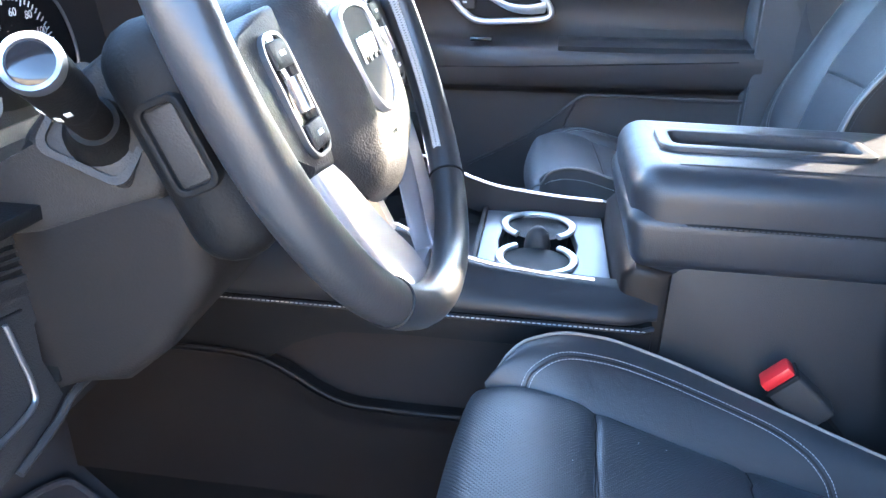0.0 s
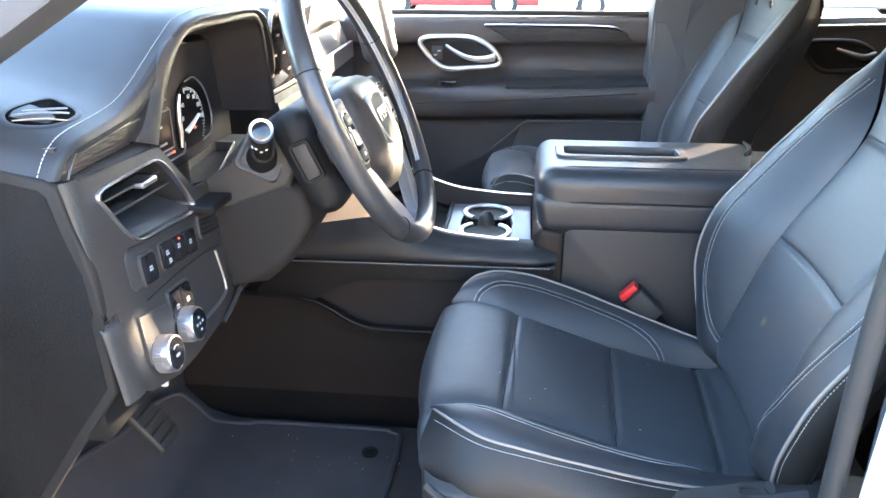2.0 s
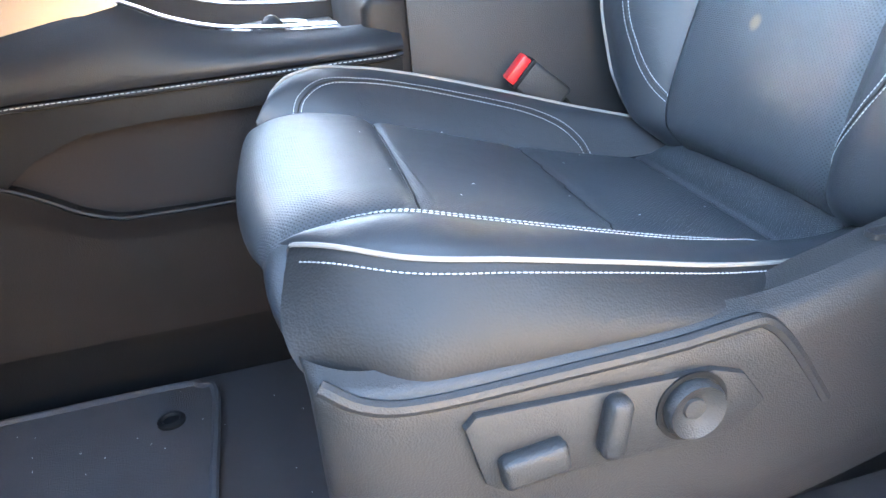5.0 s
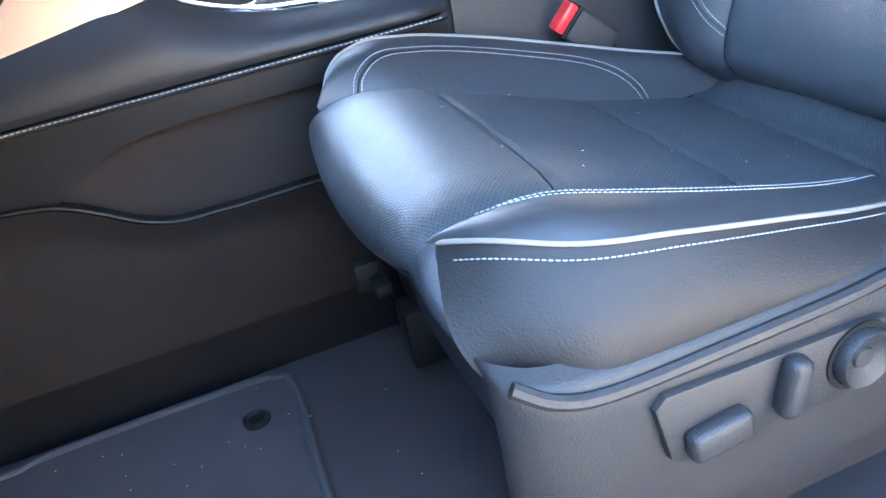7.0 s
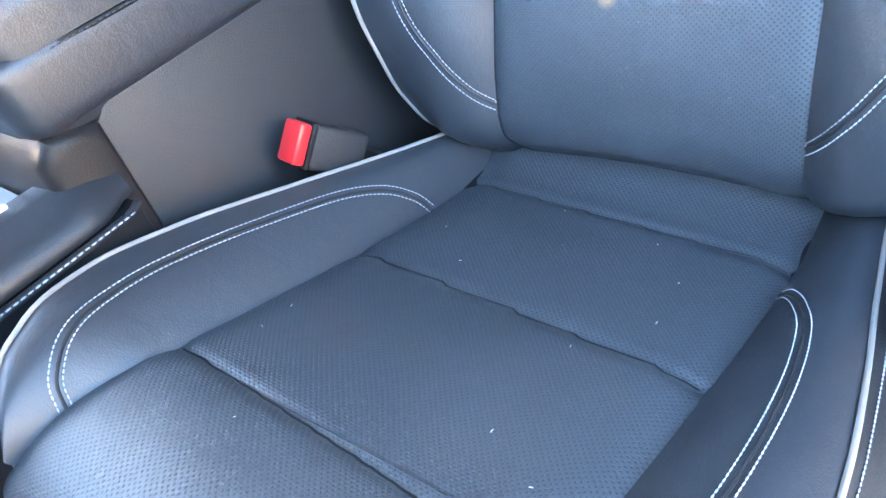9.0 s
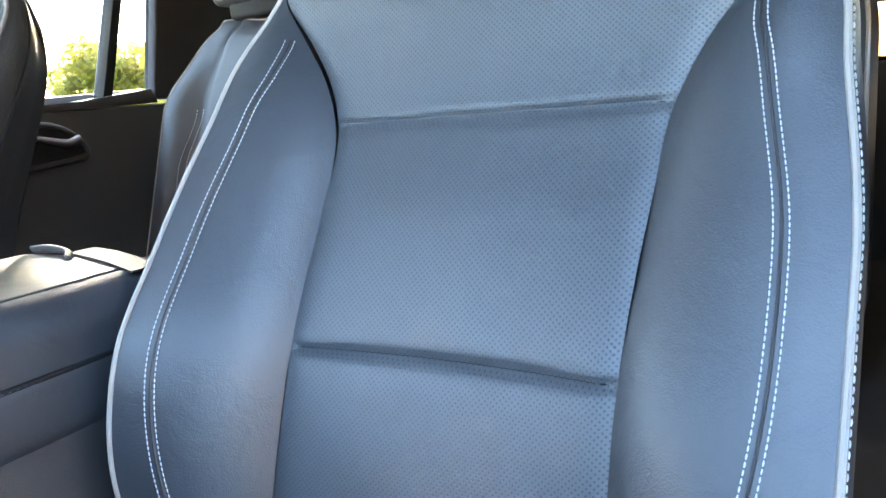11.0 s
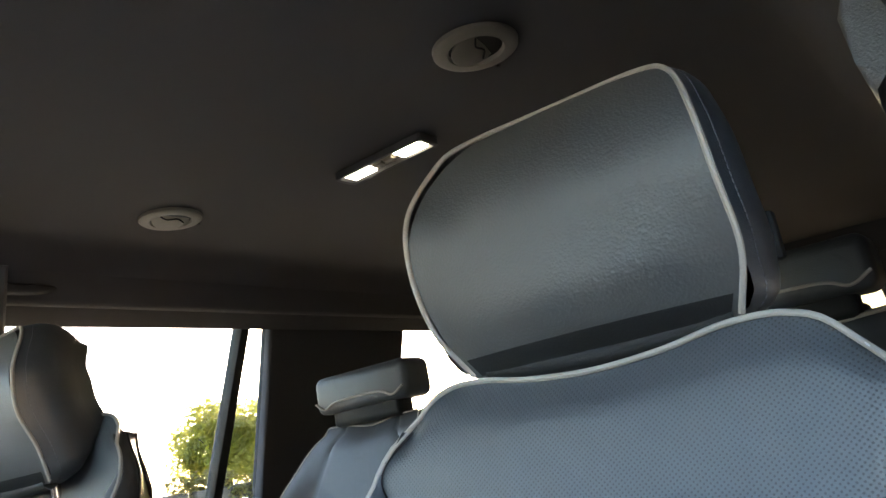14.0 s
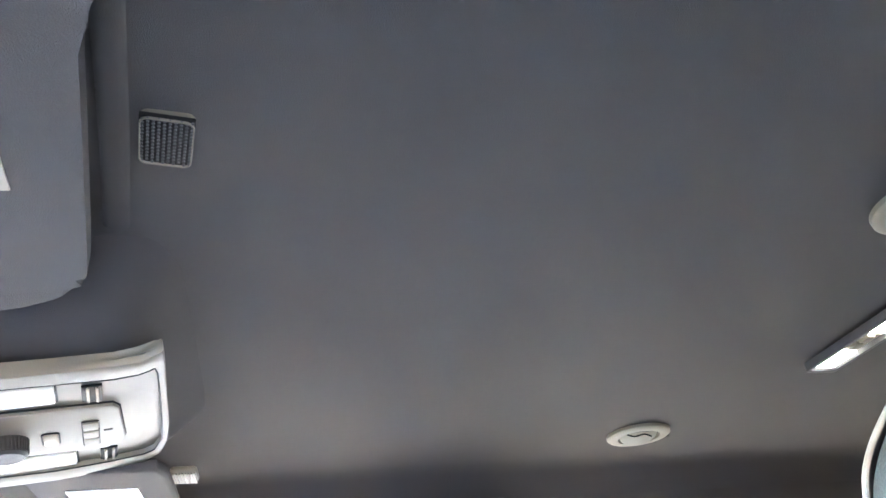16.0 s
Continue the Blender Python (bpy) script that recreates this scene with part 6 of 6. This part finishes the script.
def ceiling_vent(x, y, turn):
    t = thing("ceiling_vent", "round beige ceiling air vent with open flap", "air vent", "ceiling vents")
    m = ceil_pose(x, y, turn)
    ring = part("bezel", moved(turned([(.054, -.004), (.0535, .001), (.051, .003), (.044, .0042), (.036, .004), (.0345, .002), (.034, -.006)], 48), m), BEIGE, t, "beige plastic bezel")
    part("well", moved(turned([(.0345, -.002), (.034, -.006), (0, -.007)], 36), m), DARK, t)
    part("flap", moved(turned([(.0325, -.002), (.0325, .0), (.030, .0018), (0, .0024)], 36), m @ Matrix.Rotation(radians(-16), 4, "X") @ Matrix.Translation((0, .001, -.001))), BEIGE, t, "tilting flap")
    part("flap_rib", moved(tube(spline([(-.022, .010, .000), (-.008, .004, .0025), (.008, .008, .001), (.022, .000, .0035)], 5), .0013, 6), m), DARK, t)
    part("screw", moved(turned([(.003, .008), (.003, .0095), (0, .0095)], 10), m @ Matrix.Translation((.046, .010, 0))), DARK, t)
    return t


ceiling_vent(.497, .835, 10)
ceiling_vent(.494, .153, -12)
ceiling_vent(1.467, .25, 0)

lamp = thing("dome_lamp", "slim ceiling lamp with two warmly lit lenses", "ceiling lamp")
lm = ceil_pose(.648, .4545, 0) @ Matrix.Diagonal((.82, .90, 1, 1))
part("lamp_frame", moved(frame_bm(rounded(.060, .214, .010), rounded(.046, .196, .006), "z", -.004, .008, .002), lm), PLASTIC, lamp)
part("lamp_body", moved(rbox((.046, .196, .004), (0, 0, -.001), .001), lm), BEIGE, lamp, "beige centre plate")
part("lens_lit", moved(rbox((.036, .058, .008), (0, .062, .003), .003, 2), lm), LAMP_ON, lamp, "lit warm lens")
part("lens_clear", moved(rbox((.036, .058, .008), (0, -.062, .003), .003, 2), lm), LAMP_HALF, lamp, "faintly lit ribbed lens")
part("lamp_switch", moved(rbox((.014, .022, .006), (0, .010, .003), .002), lm), BEIGE, lamp)
part("lamp_switch", moved(rbox((.014, .022, .006), (0, -.016, .003), .002), lm), BEIGE, lamp)

grille = thing("microphone_grille", "small square perforated black ceiling grille", "grille")
gm = ceil_pose(-.187, .113, -8, -.001)
part("grille_rim", moved(frame_bm(rounded(.036, .050, .006), rounded(.034, .048, .005), "z", -.006, .005, .001), gm), BEIGE, grille)
part("grille_plate", moved(rbox((.037, .051, .004), (0, 0, .001), .001), gm), DARK, grille)
bm = bmesh.new()
for i in range(13):
    for j in range(10):
        add_tube(bm, [Vector((-.016 + .0036 * j, -.0225 + .00375 * i + (.0018 if j % 2 else 0), .003)), Vector((-.016 + .0036 * j, -.0225 + .00375 * i + (.0018 if j % 2 else 0), .0042))], .0011, 6)
part("grille_mesh", moved(bm, gm), TRIMGREY, grille)

# overhead console: rear end towards the cabin
ohc = thing("overhead_console", "beige overhead console with map lamps and switches", "overhead console")
om = Matrix.Translation((-.223, .478, 1.232)) @ Matrix.Rotation(radians(-10), 4, "Y") @ Matrix.Rotation(radians(180), 4, "X") @ Matrix.Rotation(radians(-8.5), 4, "Z")
oc_out = [(-.36, -.150), (-.168, -.166), (-.111, -.173), (-.051, -.169), (-.014, -.153), (.002, -.130), (.007, -.093), (.007, -.038), (.001, .043), (-.004, .120), (-.007, .148), (-.014, .142), (-.025, .130), (-.048, .126), (-.094, .126), (-.36, .135)]
oc_in = [(-.35, -.122), (-.163, -.132), (-.109, -.139), (-.050, -.134), (-.018, -.127), (-.006, -.116), (.001, -.083), (-.001, -.030), (-.006, .050), (-.010, .100), (-.013, .113), (-.018, .108), (-.027, .102), (-.049, .098), (-.095, .101), (-.35, .110)]
part("housing", moved(prism(oc_out, "z", -.006, .002, .003, 2), om), BEIGE, ohc)
part("raised_rim", moved(frame_bm(oc_out, oc_in, "z", .0, .009, .0025), om), BEIGE, ohc)
part("rim_seam", moved(tube([(x, y, .0085) for x, y in oc_in], .0009, 5), om), DARK, ohc)
bed = [(-.34, -.070), (-.157, -.078), (-.056, -.091), (-.042, -.080), (-.037, -.063), (-.043, .021), (-.049, .031), (-.146, .036), (-.34, .040)]
part("switch_bed", moved(prism(bed, "z", .001, .007, .0025, 2), om), BEIGE, ohc)
part("bed_seam", moved(tube([(x, y, .0022) for x, y in bed], .0016, 5), om), DARK, ohc)
for y0, y1, xe in ((.050, .092, -.098), (-.135, -.094, -.087)):
    part("map_lens", moved(rbox((.085, y1 - y0, .005), (xe - .0425, (y0 + y1) / 2, .004), .003), om), LAMP_LENS, ohc, "clear map lamp lens")
    part("lens_gap", moved(frame_bm([(x + xe - .0425, y + (y0 + y1) / 2) for x, y in rounded(.089, y1 - y0 + .004, .004)], [(x + xe - .0425, y + (y0 + y1) / 2) for x, y in rounded(.0855, y1 - y0 + .0005, .003)], "z", .001, .0035), om), DARK, ohc)
for x, y in ((-.067, .060), (-.054, -.117)):
    g = part("speech_slot", moved(rbox((.018, .036, .003), (x, y, .003), .001), om), DARK, ohc)
    for k in (-.0035, .0045):
        part("slot_bar", moved(rbox((.0028, .033, .003), (x + k, y, .0055), .001), om), CREAM, g)
for k in range(3):
    part("rocker", moved(rbox((.0145, .021, .003), (-.0705, -.0585 + .0228 * k, .0085), .001), om), BEIGE, ohc)
    part("rocker_gap", moved(frame_bm([(x - .0705, y - .0585 + .0228 * k) for x, y in rounded(.0168, .0230, .002)], [(x - .0705, y - .0585 + .0228 * k) for x, y in rounded(.0150, .0214, .0015)], "z", .0065, .0082), om), DARK, ohc)
part("call_button", moved(rbox((.014, .029, .004), (-.108, -.037, .0085), .003, 2), om), CREAM, ohc)
part("button_gap", moved(frame_bm([(x - .108, y - .037) for x, y in rounded(.0175, .033, .005)], [(x - .108, y - .037) for x, y in rounded(.0148, .030, .004)], "z", .0065, .0082), om), DARK, ohc)
part("control_knob", moved(turned([(.019, .005), (.019, .022), (.016, .025), (0, .025)], 36), om @ Matrix.Translation((-.147, -.030, 0))), PLASTIC, ohc, "dark ribbed knob")
bm = bmesh.new()
for j in range(36):
    a = 2 * math.pi * j / 36
    add_tube(bm, [Vector((.0192 * math.cos(a) - .147, .0192 * math.sin(a) - .030, .007)), Vector((.0192 * math.cos(a) - .147, .0192 * math.sin(a) - .030, .021))], .001, 5)
part("knob_ribs", moved(bm, om), PLASTIC, ohc)
part("console_mark", moved(rbox((.008, .003, .0006), (-.054, -.033, .0073), 0), om), DARK, ohc)
# the headliner swells round the console
structure("ceiling_swell", grid(lambda u, v: Vector((-.52 + .36 * u, .18 + .60 * v, 1.320 - .080 * (1 - ease(.72, 1.0, u)) * (1 - ease(.50, 1, abs(2 * v - 1))) - .02 * (1 - u))), 30, 30), HEADLINER, "headliner swelling round the overhead console", "headliner")

visor = thing("sun_visor", "grey cloth sun visor folded against the ceiling", "sun visor")
vis = [(-.40, -.12), (-.195, -.11), (-.202, -.066), (-.222, .06), (-.241, .175), (-.250, .205), (-.268, .222), (-.315, .244), (-.40, .255)]
part("visor_board", prism([p.xy for p in spline([(a, b, 0) for a, b in vis], 3)], "z", 1.222, 1.242, .007, 3), HEADLINER, visor)
part("visor_label", prism([(-.36, .040), (-.264, .046), (-.267, .084), (-.36, .09)], "z", 1.2205, 1.2225), CREAM, visor, "white warning label")
for k in range(4):
    part("label_text", rbox((.05, .004, .0004), (-.32, .052 + .009 * k, 1.2203), 0), DARK, visor)
pvisor = thing("sun_visor", "grey cloth sun visor folded against the ceiling", "sun visor")
part("visor_board", prism([(-.40, .62), (-.245, .63), (-.235, .66), (-.235, .92), (-.26, .98), (-.40, .99)], "z", 1.205, 1.222, .006, 3), HEADLINER, pvisor)
part("visor_label", prism([(-.36, .70), (-.275, .70), (-.275, .75), (-.36, .75)], "z", 1.2035, 1.2055), WHITE_MARK, pvisor, "white warning label")
structure("ceiling_ridge", tube(spline([(-.190, -.16, 1.284), (-.198, -.08, 1.286), (-.206, -.01, 1.287), (-.222, .12, 1.287), (-.235, .215, 1.284)], 6), .010, 10, flat=.5, up=(0, 0, 1)), HEADLINER, "soft ridge in the headliner beside the visor", "headliner")
clip = thing("visor_clip", "ribbed beige visor clip on the ceiling", "visor clip")
part("clip_body", rbox((.034, .046, .010), (-.222, .722, 1.226), .004, 2), BEIGE, clip)
for k in range(8):
    part("clip_rib", rbox((.003, .044, .003), (-.235 + .0038 * k, .722, 1.2205), .0008), BEIGE, clip)


def grab_handle(x, y, s):
    t = thing("grab_handle", "dark folded grab handle on the roof rail", "grab handle", "grab handles")
    part("grip", tube(spline([(x - .11, y, 1.225), (x - .09, y - .03 * s, 1.215), (x, y - .045 * s, 1.208), (x + .09, y - .03 * s, 1.215), (x + .11, y, 1.225)], 8), .012, 10, flat=.7), PLASTIC, t)
    for k in (-.11, .11):
        part("mount", rbox((.045, .030, .03), (x + k, y, 1.23), .008, 3), PLASTIC, t)
    return t


grab_handle(.32, 1.090, 1)

# ---- driver's belt on the centre pillar ----
belt = thing("seat_belt", "grey seat belt hanging from a pillar guide", "seat belt")
part("guide_cover", prism([(-.238, 1.02), (-.236, 1.055), (-.255, 1.10), (-.285, 1.12), (-.305, 1.12), (-.312, 1.00), (-.300, .955), (-.288, .950), (-.284, 1.02), (-.262, 1.028), (-.252, 1.01), (-.244, .985)], "x", .300, .345, .008, 3), TRIMGREY, belt, "grey guide cover")
part("guide_loop", rbox((.028, .026, .062), (.318, -.264, .990), .008, 3), DARK, belt)
part("guide_slot", rbox((.030, .020, .085), (.316, -.288, .985), .005, 2), DARK, belt)
part("guide_bolt", rbox((.012, .010, .02), (.300, -.292, 1.005), .003), DARK, belt)
part("webbing", thick(lambda u, v: Vector((.318 - .10 * u + .004 * math.sin(6 * u), -.292 - .020 * u - .03 * math.sin(math.pi * u) * .3 + .006 * v, .965 - .60 * u)) + Vector((.046 * (v - .5), 0, 0)), 24, 4, (0, -.0015, 0)), WEB, belt, "grey woven webbing")
structure("pillar_strip", lean(tube(spline([(.19, -.372, 1.24), (.27, -.372, 1.10), (.34, -.372, .95), (.37, -.372, .78)], 8), .012, 8)), TRIMGREY, "raised edge of the pillar trim", "pillar")


pbelt = thing("seat_belt", "grey seat belt hanging beside the passenger's centre pillar", "seat belt")
part("webbing", thick(lambda u, v: Vector((.196 - .022 * u + .044 * (v - .5), 1.020 + .135 * ease(0, .75, u), 1.13 - .62 * u)), 20, 4, (0, -.0015, 0)), WEB, pbelt, "grey woven webbing")
part("guide_loop", rbox((.060, .020, .034), (.196, 1.024, 1.135), .008, 3), PLASTIC, pbelt)
wall("pillar_right_lower", [(.080, .30), (.215, .30), (.215, .770), (.080, .770)], 1.158, 1.172, TRIMGREY, "grey lower centre pillar cover", .006, "pillar")

# ---- second row ----
def rear_seat(y0, narrow=0.0, cord=.0030):
    t = thing("rear_seat", "black leather rear seat with pale piping and low headrest", "car seat", "rear seats")
    zt = .905

    def rb(u, v):
        s = 2 * v - 1
        z = .30 + (zt - .30) * u
        w = .235 * (1 - .10 * ease(.72, 1.0, u) - .12 * ease(.9, 1, u) - narrow * ease(.70, 1.0, u)) * (1 - .1 * (1 - ease(0, .2, u)))
        x = .72 + .21 * u + .018 * (1 - s * s) * 0 - .030 * ease(.62, .92, abs(s)) * (1 - ease(.7, .95, u)) + .004 * dent(abs(s), .6, .04) + .004 * dent(u, .62, .01) * (abs(s) < .6)
        z += -.012 * dent(s, 0, .45) * ease(.85, 1, u)
        return Vector((x + .02 * ease(.94, 1, u), y0 + s * w, z))
    part("back_front", grid(rb, 50, 41), LEATHER, t)
    part("piping", tube([rb(i / 40, 0) + Vector((0, -.002, 0)) for i in range(41)] + [rb(1, j / 40) + Vector((-.004, 0, .002)) for j in range(1, 40)] + [rb(1 - i / 40, 1) + Vector((0, .002, 0)) for i in range(41)], cord, 7), PIPING, t, "pale grey piping")
    for s in (0, 1):
        part("back_side", grid(lambda u, v, s=s: rb(u, s) + Vector((.14 * v, (.012 if s else -.012) * math.sin(math.pi * v), 0)), 30, 6), SIDE_VINYL, t)
        bm = bmesh.new()
        for o in (.0, .028):
            stitches([rb(.20 + .50 * k / 60, (.86 + o if s else .14 - o) - (.05 if s else -.05) * ease(.6, 1, k / 60)) + Vector((-.0012, 0, 0)) for k in range(61)], .0065, .0045, .0009, bm)
        part("stitching", bm, THREAD, t)
    part("back_top", grid(lambda u, v: rb(1, v) + Vector((.14 * u, 0, .012 * math.sin(math.pi * u))), 6, 31), LEATHER, t)
    part("cushion", rbox((.48, .46, .16), (.52, y0, .36), .05, 4), LEATHER, t)
    part("seat_base", rbox((.40, .40, .21), (.56, y0, .175), .02, 2), DARK, t)
    part("back_shell", rbox((.02, .40, .50), (1.03, y0, .58), .008, 2, turn=(0, 18, 0)), DARK, t)
    h = part("headrest", rbox((.095, .270, .082), (.965, y0, .975), .020, 4), LEATHER, t, "low flat headrest")
    part("piping", tube(spline([(.918, y0 - .130, .960), (.916, y0 - .10, .945), (.916, y0 - .06, .957), (.916, y0 + .06, .957), (.916, y0 + .10, .945), (.918, y0 + .130, .960)], 6), .0026, 6), PIPING, h)
    part("headrest_notch", rbox((.05, .20, .045), (.958, y0, .925), .012, 3), DARK, h)
    part("belt_guide", rbox((.03, .020, .016), (.945, y0 + (-.240 if y0 < YC else .240), .815), .003), DARK, t)
    return t


rear_seat(.0)
rear_seat(.86, .22, .0016)
bench = thing("third_row_bench", "dark rear bench far behind", "car seat")
part("bench_back", rbox((.14, 1.05, .55), (1.95, YC, .62), .04, 3), LEATHER, bench)
part("bench_cushion", rbox((.45, 1.05, .16), (1.70, YC, .36), .04, 3), LEATHER, bench)
for y0 in (.15, .70):
    part("headrest", rbox((.08, .22, .10), (1.99, y0, .95), .02, 3), LEATHER, bench)
part("bench_base", rbox((.40, .90, .22), (1.72, YC, .19), .02), DARK, bench)
strap = thing("seat_belt", "dark rear belt strap by the window", "seat belt")
part("webbing", thick(lambda u, v: Vector((1.12 + .05 * v, -.215 - .12 * u, 1.13 - .55 * u)), 14, 3, (0, -.0015, 0)), WEB, strap)
structure("rear_quarter_left", lean(prism([(1.30, .76), (2.4, .76), (2.4, 1.24), (1.42, 1.24)], "y", -.46, -.40, .01)), PILLAR_CLOTH, "dark quarter trim", "pillar")

# lint and dust specks on the seat and the mat
rnd = random.Random(5)
bm = bmesh.new()
for k in range(44):
    if k < 14:
        x, y = rnd.uniform(-.30, .05), rnd.uniform(-.13, .14)
        z = cushion_z(x) + .0045
    else:
        x, y = rnd.uniform(-.88, -.40), rnd.uniform(-.25, .24)
        z = .0125 if x < -.52 else -.008
    a = rnd.uniform(0, 6.28)
    d = Vector((math.cos(a), math.sin(a), 0)) * rnd.uniform(.0004, .0013)
    add_tube(bm, [Vector((x, y, z)) - d, Vector((x, y, z + .0003)), Vector((x, y, z)) + d], .00025, 4)
tagged(part("lint", bm, WHITE_MARK), "pale lint specks on the seat and mat", "lint", kind="stuff")

# ---- outside ----
def leaf_mass(c, size, count, seed, leaf=.22):
    rnd = random.Random(seed)
    vs, fs = [], []
    lumps = [(Vector((rnd.uniform(-.6, .6) * size[0], rnd.uniform(-.6, .6) * size[1], rnd.uniform(-.5, .75) * size[2])), rnd.uniform(.35, .6)) for _ in range(9)]
    for _ in range(count):
        o, k = rnd.choice(lumps)
        d = Vector((rnd.gauss(0, 1), rnd.gauss(0, 1), rnd.gauss(0, 1))).normalized() * rnd.uniform(.55, 1.05)
        p = Vector(c) + o + Vector((d.x * size[0], d.y * size[1], d.z * size[2])) * k
        a = Vector((rnd.gauss(0, 1), rnd.gauss(0, 1), rnd.gauss(0, 1))).normalized() * leaf * rnd.uniform(.6, 1.3)
        b = a.orthogonal().normalized() * leaf * rnd.uniform(.3, .6)
        i = len(vs)
        vs += [p - a, p + b, p + a, p - b]
        fs.append((i, i + 1, i + 2, i + 3))
    me = bpy.data.meshes.new("leaves")
    me.from_pydata(vs, [], fs)
    return me


def tree(x, y, h, w, seed):
    t = thing("tree", "broad leafy tree yellow-green in the sun", "tree", "trees")
    g = -.62
    part("trunk", tube(spline([(x, y, g), (x + .1, y, g + h * .2), (x - .05, y + .1, g + h * .45), (x + .1, y, g + h * .7)], 6), lambda s: .22 * (1 - .7 * s), 9), BARK, t)
    rnd = random.Random(seed)
    for k in range(5):
        a = 2 * math.pi * k / 5 + rnd.random()
        part("limb", tube(spline([(x, y, g + h * (.3 + .06 * k)), (x + w * .25 * math.cos(a), y + w * .25 * math.sin(a), g + h * (.45 + .06 * k)), (x + w * .5 * math.cos(a), y + w * .5 * math.sin(a), g + h * (.55 + .07 * k))], 5), lambda s: .09 * (1 - .8 * s), 6), BARK, t)
    finish("crown", leaf_mass((x, y, g + h * .58), (w, w, h * .40), 7500, seed, .17), LEAF, t, smooth=False)
    return t


for i, (x, y, h, w) in enumerate(((24.6, 35, 5.6, 2.8), (28.0, 36.5, 5.8, 2.9), (26.2, 37, 6.3, 2.8), (21.0, 40, 3.0, 2.2), (17.5, 42, 3.1, 2.3), (14, 43, 3.0, 2.4), (32, 38, 5.0, 2.6), (36, 41, 6, 3), (10, 44, 3.4, 2.6))):
    tree(x, y, h, w, 10 + i)
hedge = thing("hedge", "clipped yellow-green hedge along the car park", "hedge")
for k in range(8):
    finish("hedge_clump", leaf_mass((12 + 3.4 * k, 33 - .35 * k, .25), (2.2, .7, 1.05), 2200, 60 + k, .13), LEAF_DRY, hedge, smooth=False)
    part("hedge_core", rbox((3.2, .7, 1.3), (12 + 3.4 * k, 33 - .35 * k, 0.0), .1), BARK, hedge)


def parked_car(x, y, paint, label):
    t = thing("parked_car", label, "car", "parked cars")
    g = -.62
    body = [(-2.2, .28), (2.2, .28), (2.25, .62), (2.1, .92), (1.35, 1.0), (.75, 1.45), (-.95, 1.47), (-1.75, 1.0), (-2.2, .92), (-2.28, .6)]
    part("body", prism([(x + a, g + b) for a, b in body], "y", y - .85, y + .85, .08, 3), paint, t)
    part("window", prism([(x + 1.2, g + 1.02), (x + .68, g + 1.38), (x - .88, g + 1.40), (x - 1.5, g + 1.02)], "y", y - .862, y - .84, .01), PIANO, t)
    for k in (-1.35, 1.35):
        for s in (-.80, .80):
            w = part("wheel", turned([(.33, -.10), (.34, 0), (.33, .10)], 28, pose(x + k, y + s, g + .34, 90, 0, 0)), TYRE, t)
            part("rim", turned([(.22, -.11), (.22, .11)], 20, pose(x + k, y + s, g + .34, 90, 0, 0)), CAR_SILVER, w)
    return t


parked_car(-7.5, 19, CAR_SILVER, "silver parked car across the car park")
parked_car(-2.2, 19.5, CAR_RED, "red parked car across the car park")
parked_car(2.6, 19, WHITE_PAINT, "white parked car across the car park")
parked_car(7.6, 19.3, CAR_SILVER, "silver parked car across the car park")


# unseen sand-coloured block, added to cut low sky and warm the driver's side
fill_block = thing("building", "unseen long low sand-coloured block added for warm side light", "building")
part("wall", prism([(-26, -.62), (30, -.62), (30, 4.6), (-26, 4.6)], "y", -18, -14, .05), STUCCO, fill_block)
part("roof", rbox((57, 4.6, .35), (2, -16, 4.75), .06), TRIMGREY, fill_block)
for k in range(9):
    w = part("window", rbox((3.0, .10, 1.6), (-22 + 6 * k, -13.98, 1.4), .03), PIANO, fill_block)
    part("sill", rbox((3.2, .22, .12), (-22 + 6 * k, -13.92, .54), .02), WHITE_PAINT, w)
